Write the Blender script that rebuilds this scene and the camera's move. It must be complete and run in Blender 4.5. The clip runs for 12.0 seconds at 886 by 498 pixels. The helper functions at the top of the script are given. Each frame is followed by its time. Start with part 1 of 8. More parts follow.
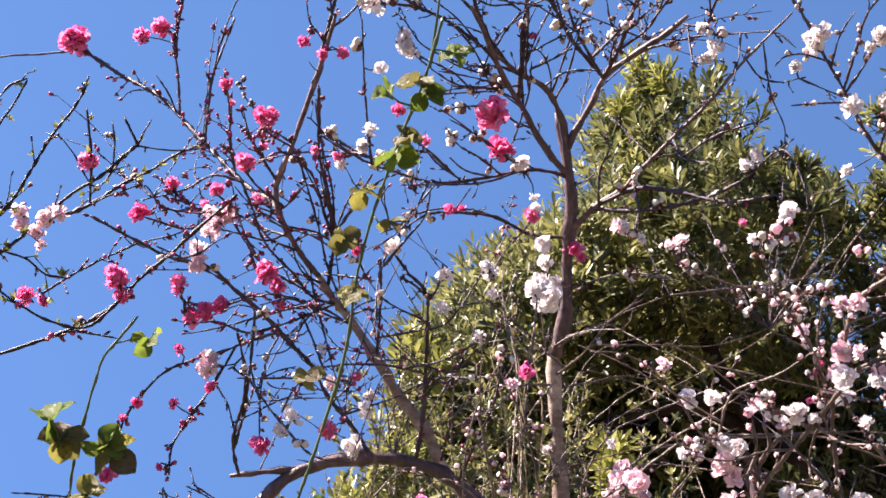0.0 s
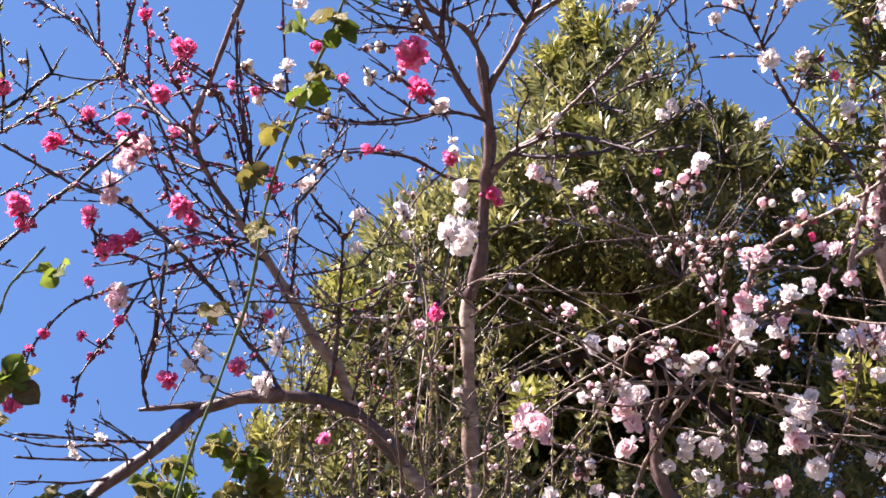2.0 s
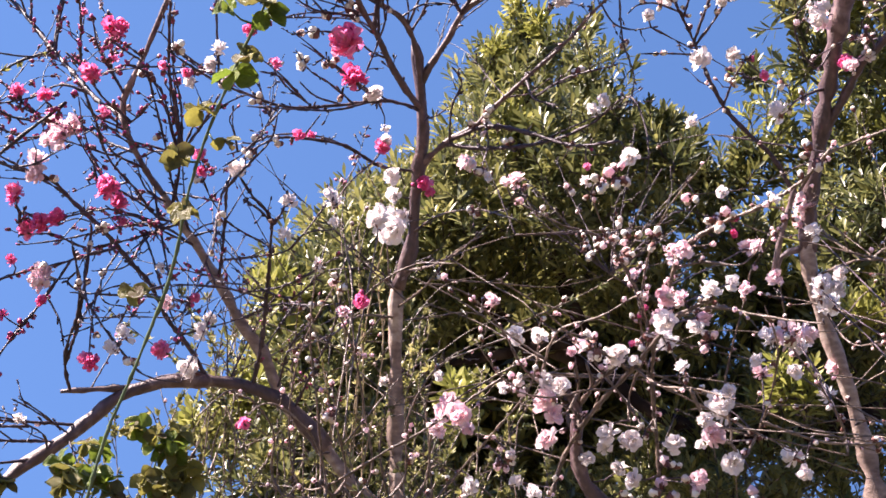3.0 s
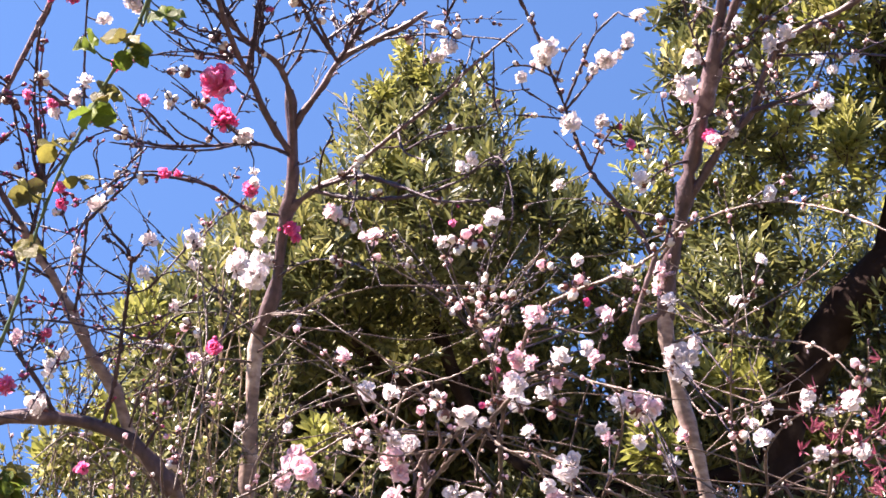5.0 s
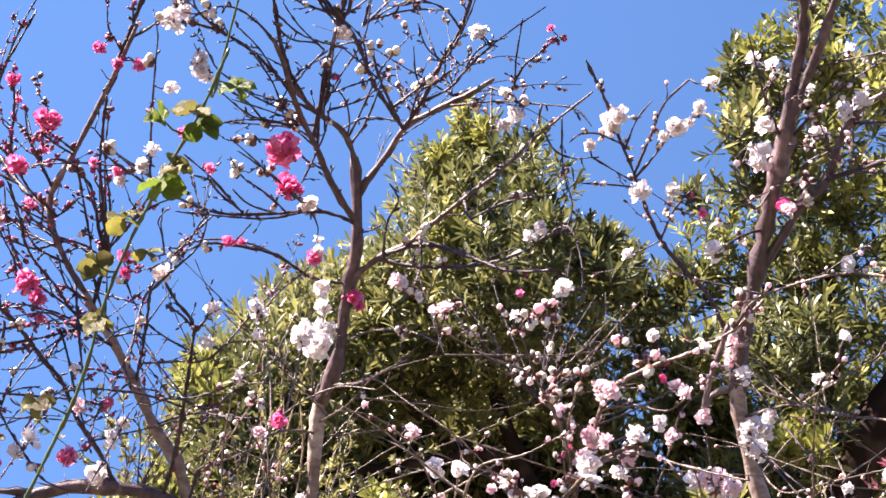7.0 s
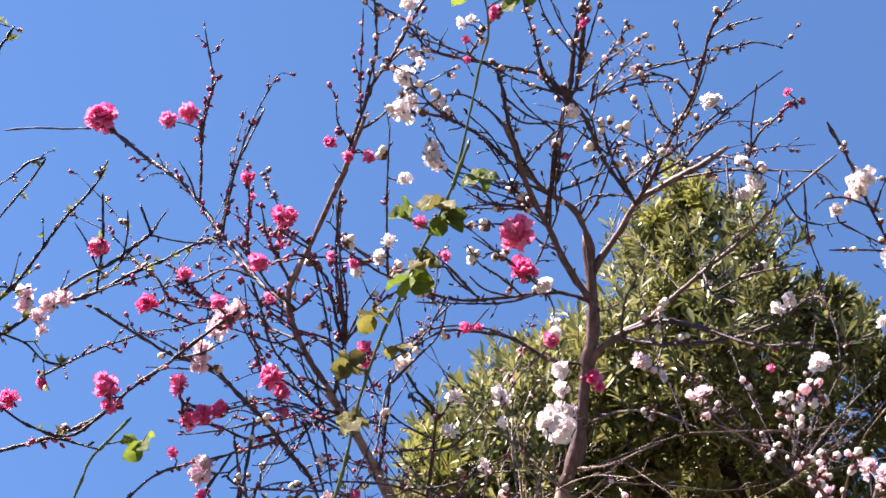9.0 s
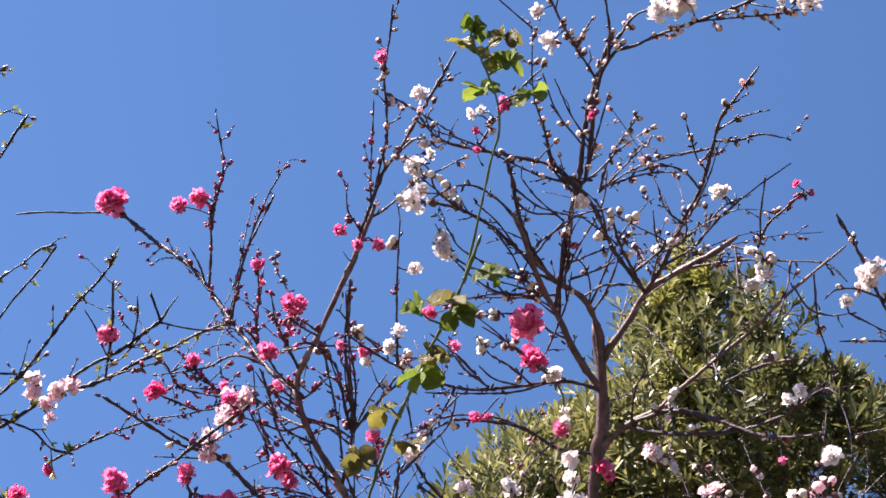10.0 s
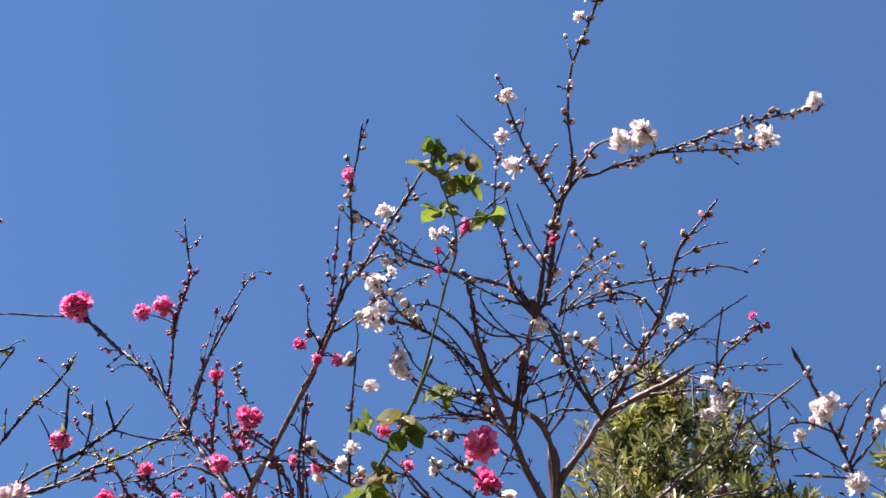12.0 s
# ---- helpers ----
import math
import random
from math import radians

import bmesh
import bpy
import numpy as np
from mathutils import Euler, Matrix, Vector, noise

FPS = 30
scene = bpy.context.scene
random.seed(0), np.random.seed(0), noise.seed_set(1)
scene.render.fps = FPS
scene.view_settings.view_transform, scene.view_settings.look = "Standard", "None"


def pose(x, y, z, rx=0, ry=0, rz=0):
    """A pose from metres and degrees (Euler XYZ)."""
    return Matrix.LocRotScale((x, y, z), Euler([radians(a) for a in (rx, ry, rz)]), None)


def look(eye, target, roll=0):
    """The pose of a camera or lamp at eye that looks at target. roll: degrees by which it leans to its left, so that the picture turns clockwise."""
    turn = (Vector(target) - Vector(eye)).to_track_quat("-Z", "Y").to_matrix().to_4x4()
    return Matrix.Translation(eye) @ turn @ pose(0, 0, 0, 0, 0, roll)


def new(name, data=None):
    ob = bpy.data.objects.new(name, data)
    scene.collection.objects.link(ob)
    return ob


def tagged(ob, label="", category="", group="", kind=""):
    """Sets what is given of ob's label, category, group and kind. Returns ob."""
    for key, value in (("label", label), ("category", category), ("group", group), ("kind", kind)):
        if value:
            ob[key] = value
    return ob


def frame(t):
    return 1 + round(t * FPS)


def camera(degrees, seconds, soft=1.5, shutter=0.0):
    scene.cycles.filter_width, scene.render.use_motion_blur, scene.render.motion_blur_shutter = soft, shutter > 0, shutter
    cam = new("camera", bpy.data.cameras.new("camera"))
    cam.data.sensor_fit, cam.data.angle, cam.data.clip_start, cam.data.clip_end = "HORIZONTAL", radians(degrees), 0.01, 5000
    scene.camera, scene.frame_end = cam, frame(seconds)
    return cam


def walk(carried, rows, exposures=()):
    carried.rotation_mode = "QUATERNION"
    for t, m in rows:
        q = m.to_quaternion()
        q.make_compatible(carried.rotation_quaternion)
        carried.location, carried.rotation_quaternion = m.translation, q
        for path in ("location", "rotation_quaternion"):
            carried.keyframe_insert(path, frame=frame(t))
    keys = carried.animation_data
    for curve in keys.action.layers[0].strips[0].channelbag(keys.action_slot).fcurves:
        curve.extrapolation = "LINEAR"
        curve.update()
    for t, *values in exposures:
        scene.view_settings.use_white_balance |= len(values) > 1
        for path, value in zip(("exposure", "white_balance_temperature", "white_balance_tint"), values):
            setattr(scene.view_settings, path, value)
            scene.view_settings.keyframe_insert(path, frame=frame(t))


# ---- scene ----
cam = camera(37.65, 12.0, soft=1.6)
walk(cam, [
    (0, pose(-0.004, -0.000, 1.549, 118.74, -0.05, 0.38)),
    (0.5, pose(0.000, 0.000, 1.550, 118.00, -0.00, -0.00)),
    (1, pose(0.014, 0.001, 1.551, 117.36, -0.11, -0.55)),
    (1.5, pose(0.029, 0.003, 1.544, 116.95, -0.27, -1.43)),
    (2, pose(0.039, 0.003, 1.545, 116.31, -0.45, -2.80)),
    (2.5, pose(0.049, 0.009, 1.537, 116.06, -0.52, -4.31)),
    (3, pose(0.068, 0.007, 1.538, 116.10, -0.81, -5.64)),
    (3.2, pose(0.095, -0.014, 1.532, 116.28, -1.20, -5.89)),
    (4.8, pose(0.110, -0.014, 1.568, 117.40, -1.76, -10.92)),
    (5, pose(0.117, -0.007, 1.569, 117.73, -1.59, -11.30)),
    (5.5, pose(0.126, -0.002, 1.574, 118.26, -1.73, -12.16)),
    (6, pose(0.133, 0.008, 1.575, 119.07, -1.66, -12.33)),
    (6.5, pose(0.124, 0.021, 1.584, 119.87, -2.09, -11.45)),
    (7, pose(0.087, 0.019, 1.609, 120.03, -2.75, -9.58)),
    (7.5, pose(0.041, 0.020, 1.641, 119.91, -3.17, -7.32)),
    (7.7, pose(0.031, 0.023, 1.644, 120.11, -3.46, -6.25)),
    (9.3, pose(0.007, 0.038, 1.659, 122.75, -4.65, -0.50)),
    (9.5, pose(0.002, 0.031, 1.664, 123.29, -4.64, -0.63)),
    (10, pose(0.004, 0.018, 1.679, 125.12, -4.85, -0.66)),
    (10.5, pose(0.029, 0.010, 1.688, 127.36, -5.52, -0.42)),
    (11, pose(0.039, 0.006, 1.688, 129.87, -6.10, -0.62)),
    (11.5, pose(0.023, -0.006, 1.683, 131.63, -6.22, -1.48)),
    (12, pose(0.039, 0.005, 1.683, 130.35, -6.13, -2.68)),
], exposures=[(0, 2.16, 6000, 13), (2.5, 2.2, 6060, 16), (4.8, 2.48, 6060, 16), (6, 2.54, 6060, 16), (7.7, 2.40, 6000, 11), (9.5, 2.05, 5950, 12), (12, 1.69, 5900, 10)])

# world: clear spring sky, sun high on the viewer's left
world = bpy.data.worlds.new("sky")
scene.world = world
world.use_nodes = True
wn = world.node_tree.nodes
sky = wn.new("ShaderNodeTexSky")
sky.sky_type, sky.sun_disc = "NISHITA", False
SUN_EL, SUN_AZ = 51.0, -94.0
sky.sun_elevation, sky.sun_rotation = radians(SUN_EL), radians(SUN_AZ)
sky.air_density, sky.dust_density, sky.ozone_density = 0.85, 0.0, 5.0
world.node_tree.links.new(sky.outputs["Color"], wn["Background"].inputs["Color"])
# the haze band near the horizon is hidden by the garden: look the sky up a little higher, so that it stays even
sky_co, sky_up, sky_unit = wn.new("ShaderNodeTexCoord"), wn.new("ShaderNodeVectorMath"), wn.new("ShaderNodeVectorMath")
sky_up.operation, sky_unit.operation = "ADD", "NORMALIZE"
sky_up.inputs[1].default_value = (0.0, 0, 0.8)
world.node_tree.links.new(sky_co.outputs["Generated"], sky_up.inputs[0])
world.node_tree.links.new(sky_up.outputs["Vector"], sky_unit.inputs[0])
world.node_tree.links.new(sky_unit.outputs["Vector"], sky.inputs["Vector"])
wn["Background"].inputs["Strength"].default_value = 0.059
sun = new("sun", bpy.data.lights.new("sun", "SUN"))
sun.data.energy, sun.data.angle, sun.data.color = 5.0, radians(0.55), (1.0, 0.84, 0.70)
SUN_WAY = Vector((math.sin(radians(SUN_AZ)) * math.cos(radians(SUN_EL)), math.cos(radians(SUN_AZ)) * math.cos(radians(SUN_EL)), math.sin(radians(SUN_EL))))
sun.matrix_world = look(SUN_WAY * 30, (0, 0, 0))


# ---- materials ----
def material(name, stops, rough=0.6, scale=30.0, detail=6.0, bump=0.3, bump_scale=None, through_light=0.0, stretch=(1, 1, 1), shine=0.4, per_piece=0.0):
    """A surface whose colour runs over the stops by two scales of noise; per_piece varies it from piece to piece."""
    m = bpy.data.materials.new(name)
    m.use_nodes = True
    n, l = m.node_tree.nodes, m.node_tree.links
    b = n["Principled BSDF"]
    b.inputs["Roughness"].default_value = rough
    b.inputs["Specular IOR Level"].default_value = shine
    co, mp = n.new("ShaderNodeTexCoord"), n.new("ShaderNodeMapping")
    mp.inputs["Scale"].default_value = stretch
    l.new(co.outputs["Object"], mp.inputs["Vector"])
    fine, wide = n.new("ShaderNodeTexNoise"), n.new("ShaderNodeTexNoise")
    fine.inputs["Scale"].default_value, fine.inputs["Detail"].default_value = scale, detail
    wide.inputs["Scale"].default_value, wide.inputs["Detail"].default_value = scale / 9, 3.0
    for t in (fine, wide):
        l.new(mp.outputs["Vector"], t.inputs["Vector"])
    mix = n.new("ShaderNodeMath")
    mix.operation = "MULTIPLY_ADD"
    mix.inputs[1].default_value = 0.55
    l.new(fine.outputs["Fac"], mix.inputs[0])
    half = n.new("ShaderNodeMath")
    half.operation = "MULTIPLY"
    half.inputs[1].default_value = 0.45
    l.new(wide.outputs["Fac"], half.inputs[0])
    l.new(half.outputs[0], mix.inputs[2])
    fac = mix.outputs[0]
    if per_piece:
        oi, geo = n.new("ShaderNodeObjectInfo"), n.new("ShaderNodeNewGeometry")
        add = n.new("ShaderNodeMath")
        add.operation = "ADD"
        l.new(oi.outputs["Random"], add.inputs[0])
        l.new(geo.outputs["Random Per Island"], add.inputs[1])
        sc = n.new("ShaderNodeMath")
        sc.operation = "MULTIPLY_ADD"
        sc.inputs[1].default_value = per_piece
        l.new(add.outputs[0], sc.inputs[0])
        sh = n.new("ShaderNodeMath")
        sh.operation = "SUBTRACT"
        sh.inputs[1].default_value = per_piece
        l.new(fac, sh.inputs[0])
        l.new(sh.outputs[0], sc.inputs[2])
        fac = sc.outputs[0]
    ramp = n.new("ShaderNodeValToRGB")
    e = ramp.color_ramp.elements
    for k, (pos, col) in enumerate(stops):
        el = e[k] if k < 2 else e.new(pos)
        el.position, el.color = pos, (*col, 1)
    l.new(fac, ramp.inputs["Fac"])
    l.new(ramp.outputs["Color"], b.inputs["Base Color"])
    if bump:
        bp, bt = n.new("ShaderNodeBump"), n.new("ShaderNodeTexNoise")
        bt.inputs["Scale"].default_value, bt.inputs["Detail"].default_value = bump_scale or scale * 2, 5.0
        l.new(mp.outputs["Vector"], bt.inputs["Vector"])
        bp.inputs["Strength"].default_value, bp.inputs["Distance"].default_value = bump, 0.002
        l.new(bt.outputs["Fac"], bp.inputs["Height"])
        l.new(bp.outputs["Normal"], b.inputs["Normal"])
    if through_light:
        tr, ms = n.new("ShaderNodeBsdfTranslucent"), n.new("ShaderNodeMixShader")
        l.new(ramp.outputs["Color"], tr.inputs["Color"])
        ms.inputs["Fac"].default_value = through_light
        l.new(b.outputs[0], ms.inputs[1])
        l.new(tr.outputs[0], ms.inputs[2])
        l.new(ms.outputs[0], n["Material Output"].inputs["Surface"])
    return m


BARK = material("peach_bark", [(0.3, (0.032, 0.018, 0.021)), (0.52, (0.105, 0.063, 0.066)), (0.76, (0.32, 0.235, 0.225))], 0.52, 70, bump=0.8, bump_scale=260, stretch=(1, 1, 0.6), shine=0.5)
TRUNK_BARK = material("trunk_bark", [(0.3, (0.085, 0.054, 0.050)), (0.5, (0.27, 0.195, 0.168)), (0.7, (0.56, 0.46, 0.40))], 0.65, 45, bump=0.7, bump_scale=200, stretch=(1, 1, 2.2))
TWIG = material("twig_bark", [(0.3, (0.014, 0.006, 0.012)), (0.5, (0.040, 0.019, 0.030)), (0.74, (0.115, 0.072, 0.088))], 0.48, 130, bump=0.8, bump_scale=500, shine=0.5)
YOUNG_BARK = material("young_bark", [(0.3, (0.008, 0.005, 0.010)), (0.5, (0.022, 0.013, 0.022)), (0.75, (0.07, 0.05, 0.06))], 0.5, 130, bump=0.8, bump_scale=500, shine=0.35)
DARK_BARK = material("evergreen_bark", [(0.3, (0.013, 0.008, 0.008)), (0.52, (0.032, 0.021, 0.018)), (0.75, (0.13, 0.09, 0.07))], 0.95, 14, bump=1.0, bump_scale=50, shine=0.08)
TAN_TWIG = material("tan_twig_bark", [(0.3, (0.030, 0.017, 0.014)), (0.52, (0.115, 0.074, 0.056)), (0.78, (0.45, 0.355, 0.285))], 0.42, 120, bump=0.8, bump_scale=400, shine=0.6)
CANE = material("rose_cane", [(0.3, (0.05, 0.075, 0.03)), (0.55, (0.11, 0.14, 0.06)), (0.8, (0.15, 0.10, 0.07))], 0.35, 25, bump=0.2)
RED = material("red_petal", [(0.2, (0.82, 0.08, 0.30)), (0.5, (0.92, 0.22, 0.48)), (0.85, (0.95, 0.50, 0.69))], 0.55, 60, bump=0.2, through_light=0.55, per_piece=0.25, shine=0.25)
BLUSH = material("blush_petal", [(0.1, (0.90, 0.50, 0.62)), (0.42, (0.92, 0.70, 0.76)), (0.8, (0.93, 0.83, 0.84))], 0.55, 50, bump=0.1, through_light=0.45, per_piece=0.2, shine=0.25)
WHITE = material("white_petal", [(0.05, (0.92, 0.72, 0.75)), (0.25, (0.93, 0.84, 0.84)), (0.7, (0.94, 0.90, 0.89))], 0.55, 50, bump=0.1, through_light=0.45, per_piece=0.15, shine=0.25)
BUD_WHITE = material("white_bud", [(0.12, (0.42, 0.26, 0.25)), (0.38, (0.70, 0.58, 0.53)), (0.7, (0.88, 0.83, 0.77))], 0.5, 150, bump=0.3, through_light=0.15, per_piece=0.4)
RED_BUD = material("red_bud", [(0.2, (0.13, 0.011, 0.055)), (0.5, (0.38, 0.034, 0.15)), (0.85, (0.74, 0.12, 0.33))], 0.5, 120, bump=0.2, per_piece=0.3)
CALYX = material("bud_calyx", [(0.3, (0.07, 0.02, 0.025)), (0.6, (0.16, 0.06, 0.05)), (0.8, (0.22, 0.13, 0.07))], 0.6, 150, bump=0.2, per_piece=0.2)
STAMEN = material("stamen_gold", [(0.3, (0.5, 0.25, 0.08)), (0.7, (0.75, 0.5, 0.2))], 0.6, 100, bump=0)
LEAF = material("evergreen_leaf", [(0.14, (0.032, 0.042, 0.020)), (0.38, (0.115, 0.125, 0.042)), (0.65, (0.31, 0.29, 0.092)), (0.88, (0.60, 0.545, 0.25))], 0.38, 8, bump=0.15, through_light=0.37, per_piece=0.38, shine=0.6)
# colour of new growth, also used to paint sun glare on old leaves
NEW_AND_SUNLIT_LEAF = material("new_and_sunlit_leaf", [(0.2, (0.13, 0.15, 0.03)), (0.55, (0.29, 0.29, 0.07)), (0.85, (0.54, 0.50, 0.18))], 0.4, 40, bump=0.15, through_light=0.4, per_piece=0.25)
ROSE_GREEN = material("rose_leaf_green", [(0.2, (0.052, 0.085, 0.012)), (0.5, (0.135, 0.185, 0.024)), (0.85, (0.29, 0.34, 0.05))], 0.35, 60, bump=0.5, through_light=0.55, per_piece=0.25)
ROSE_BRONZE = material("rose_leaf_bronze", [(0.2, (0.095, 0.040, 0.032)), (0.42, (0.125, 0.115, 0.034)), (0.85, (0.28, 0.25, 0.05))], 0.35, 60, bump=0.5, through_light=0.5, per_piece=0.45)
RED_LEAF = material("red_leaf", [(0.25, (0.12, 0.02, 0.045)), (0.55, (0.27, 0.06, 0.10)), (0.85, (0.36, 0.16, 0.16))], 0.45, 40, bump=0.2, through_light=0.35, per_piece=0.2)
SOIL = material("garden_soil", [(0.3, (0.035, 0.028, 0.018)), (0.5, (0.065, 0.055, 0.03)), (0.75, (0.10, 0.10, 0.045))], 0.95, 9, bump=0.8, bump_scale=30)
STRAW = material("dry_stalk", [(0.3, (0.16, 0.11, 0.065)), (0.55, (0.34, 0.26, 0.165)), (0.8, (0.52, 0.43, 0.30))], 0.55, 60, bump=0.4, stretch=(1, 1, 0.3))


# ---- tools ----
def part(name, data, mats, parent=None, label="", place=None):
    """Links a bmesh or a mesh as one object under its thing or part."""
    if isinstance(data, bmesh.types.BMesh):
        me = bpy.data.meshes.new(name)
        data.to_mesh(me)
        data.free()
    else:
        me = data
    if not me.materials:
        for m in mats:
            me.materials.append(m)
    ob = new(name, me)
    if parent is not None:
        ob.parent = parent
    if place is not None:
        ob.matrix_basis = place
    return tagged(ob, label)


def mesh_of(name, verts, faces, mats, which=None, smooth=True):
    me = bpy.data.meshes.new(name)
    me.from_pydata([tuple(v) for v in verts], [], [tuple(f) for f in faces])
    for m in mats:
        me.materials.append(m)
    if which is not None:
        me.polygons.foreach_set("material_index", np.array(which, dtype=np.int32))
    if smooth:
        me.polygons.foreach_set("use_smooth", np.ones(len(me.polygons), dtype=bool))
    me.update()
    return me


def thing(name, x, y, z, label, category, group=""):
    ob = new(name)
    ob.location = (x, y, z)
    ob.empty_display_size = 0.05
    return tagged(ob, label, category, group)


def spline(pts, step):
    """Points about a step apart on a smooth line through pts, as an array."""
    p = np.array(pts, dtype=float)
    if len(p) < 3:
        n = max(2, int(np.linalg.norm(p[-1] - p[0]) / step) + 1)
        return p[0] + (p[-1] - p[0]) * np.linspace(0, 1, n)[:, None]
    h = np.linalg.norm(np.diff(p, axis=0), axis=1) + 1e-9
    slope = np.diff(p, axis=0) / h[:, None]
    tan = np.vstack([slope[:1], (slope[:-1] * h[1:, None] + slope[1:] * h[:-1, None]) / (h[1:] + h[:-1])[:, None], slope[-1:]])
    out = []
    for i in range(len(p) - 1):
        n = max(1, int(h[i] / step))
        for k in np.arange(n) / n:
            out.append(p[i] * (2 * k ** 3 - 3 * k * k + 1) + p[i + 1] * (3 * k * k - 2 * k ** 3) + h[i] * (tan[i] * (k ** 3 - 2 * k * k + k) + tan[i + 1] * (k ** 3 - k * k)))
    out.append(p[-1])
    return np.array(out)


def tube(line, radii, sides, seed, knobs=0.12):
    """Vertices and faces of a tapered, slightly knobbly limb along a line."""
    rng = np.random.default_rng(seed)
    verts, faces = [], []
    t = np.gradient(line, axis=0)
    t /= np.linalg.norm(t, axis=1, keepdims=True) + 1e-12
    u = np.cross(t[0], (0.31, 0.2, 0.93))
    for i, (c, r) in enumerate(zip(line, radii)):
        u = u - t[i] * np.dot(u, t[i])
        u /= np.linalg.norm(u) + 1e-12
        v = np.cross(t[i], u)
        r = r * 0.62 if i == len(line) - 1 else r
        rr = r * (1 + knobs * rng.normal(size=sides) * 0.6 + knobs * rng.normal())
        for k in range(sides):
            a = 2 * math.pi * k / sides
            verts.append(c + (u * math.cos(a) + v * math.sin(a)) * rr[k])
    for i in range(len(line) - 1):
        for k in range(sides):
            a, b = i * sides + k, i * sides + (k + 1) % sides
            faces.append((a, b, b + sides, a + sides))
    faces.append(tuple(range(sides - 1, -1, -1)))
    faces.append(tuple((len(line) - 1) * sides + k for k in range(sides)))
    return verts, faces


def turned(way, spin=0.0):
    """A rotation that brings +z to a way."""
    q = Vector(way).to_track_quat("Z", "Y")
    return q.to_matrix().to_4x4() @ Matrix.Rotation(spin, 4, "Z")


# ---- ground ----
gx = [-3000, -400, -60, -20, *range(-10, 11, 1), 20, 60, 400, 3000]
gv = [(x, y, 0.03 * noise.noise((x * 0.7, y * 0.7, 0)) if abs(x) < 20 and abs(y) < 20 else -0.02) for y in gx for x in gx]
gn = len(gx)
gf = [(j * gn + i, j * gn + i + 1, (j + 1) * gn + i + 1, (j + 1) * gn + i) for j in range(gn - 1) for i in range(gn - 1)]
tagged(new("ground", mesh_of("ground", gv, gf, [SOIL])), "bare brown garden soil with sparse dry grass", "ground", kind="structure")


# ---- pieces shared by all trees ----
def petal(verts, faces, which, way, up, length, width, cup, rng, mat):
    """One ruffled, cupped petal with a broad round end that leaves the flower's middle along way."""
    way, up = np.array(way, dtype=float), np.array(up, dtype=float)
    side = np.cross(way, up)
    side /= np.linalg.norm(side) + 1e-9
    n0, wave = len(verts), rng.uniform(0, 6)
    for i, (f, w) in enumerate(((0.1, 0.2), (0.4, 0.72), (0.72, 1.0), (0.93, 0.86), (1.02, 0.5))):
        for k, s in enumerate((-1, -0.35, 0.35, 1)):
            j = rng.normal(size=3) * length * 0.03
            frill = math.sin(wave + k * 2.1) * 0.09 * length * f * f
            verts.append(way * length * (f - 0.05 * s * s * f) + side * s * w * width / 2 + up * (cup * length * f * f + s * s * 0.2 * length * w * f + frill) + j)
    for i in range(4):
        for s in range(3):
            a = n0 + i * 4 + s
            faces.append((a, a + 1, a + 5, a + 4))
            which.append(mat)


def blossom_mesh(name, colour, seed, petals=30, full=1.0, broad=1.0):
    """A double blossom about 1 m across, to be scaled: a ruffled dome of petals that opens towards +z."""
    rng = np.random.default_rng(seed)
    verts, faces, which = [], [], []
    for k in range(petals):
        ring = k / petals
        a = k * 2.39996 + rng.normal() * 0.3
        tilt = -0.75 + (1.4 + 0.75 * full) * ring ** 0.9 + rng.normal() * 0.16
        way = np.array((math.cos(a) * math.cos(tilt), math.sin(a) * math.cos(tilt), math.sin(tilt)))
        up = np.array((-math.cos(a) * math.sin(tilt), -math.sin(a) * math.sin(tilt), math.cos(tilt)))
        size = (0.47 - 0.05 * abs(2 * ring - 0.9)) * rng.uniform(0.78, 1.1)
        o = len(verts)
        petal(verts, faces, which, way, up, size, size * rng.uniform(0.72, 1.05) * broad, 0.2 + 0.12 * ring + rng.normal() * 0.14, rng, 0)
        shift = rng.normal(size=3) * 0.07
        for i in range(o, len(verts)):
            verts[i] = verts[i] + shift
    n0 = len(verts)
    for z, r in ((-0.4, 0.035), (-0.32, 0.06), (-0.16, 0.1), (0.0, 0.1)):
        for k in range(6):
            verts.append((r * math.cos(k * math.pi / 3), r * math.sin(k * math.pi / 3), z))
    for i in range(3):
        for k in range(6):
            a, b = n0 + i * 6 + k, n0 + i * 6 + (k + 1) % 6
            faces.append((a, b, b + 6, a + 6))
            which.append(1)
    if full < 0.8:
        for k in range(14):
            a, t, o = k * 2.39996, rng.uniform(0.7, 1.4), len(verts)
            way = np.array((math.cos(a) * math.cos(t), math.sin(a) * math.cos(t), math.sin(t))) * rng.uniform(0.28, 0.4)
            verts += [(0.008, 0, 0.02), (-0.004, 0.007, 0.02), (-0.004, -0.007, 0.02), way, way * 1.07 + (0.02, 0, 0), way * 1.07 + (-0.01, 0.02, 0)]
            faces += [(o, o + 1, o + 3), (o + 1, o + 2, o + 3), (o + 2, o, o + 3), (o + 3, o + 4, o + 5)]
            which += [0, 0, 0, 2]
    return mesh_of(name, verts, faces, [colour, CALYX, STAMEN], which)


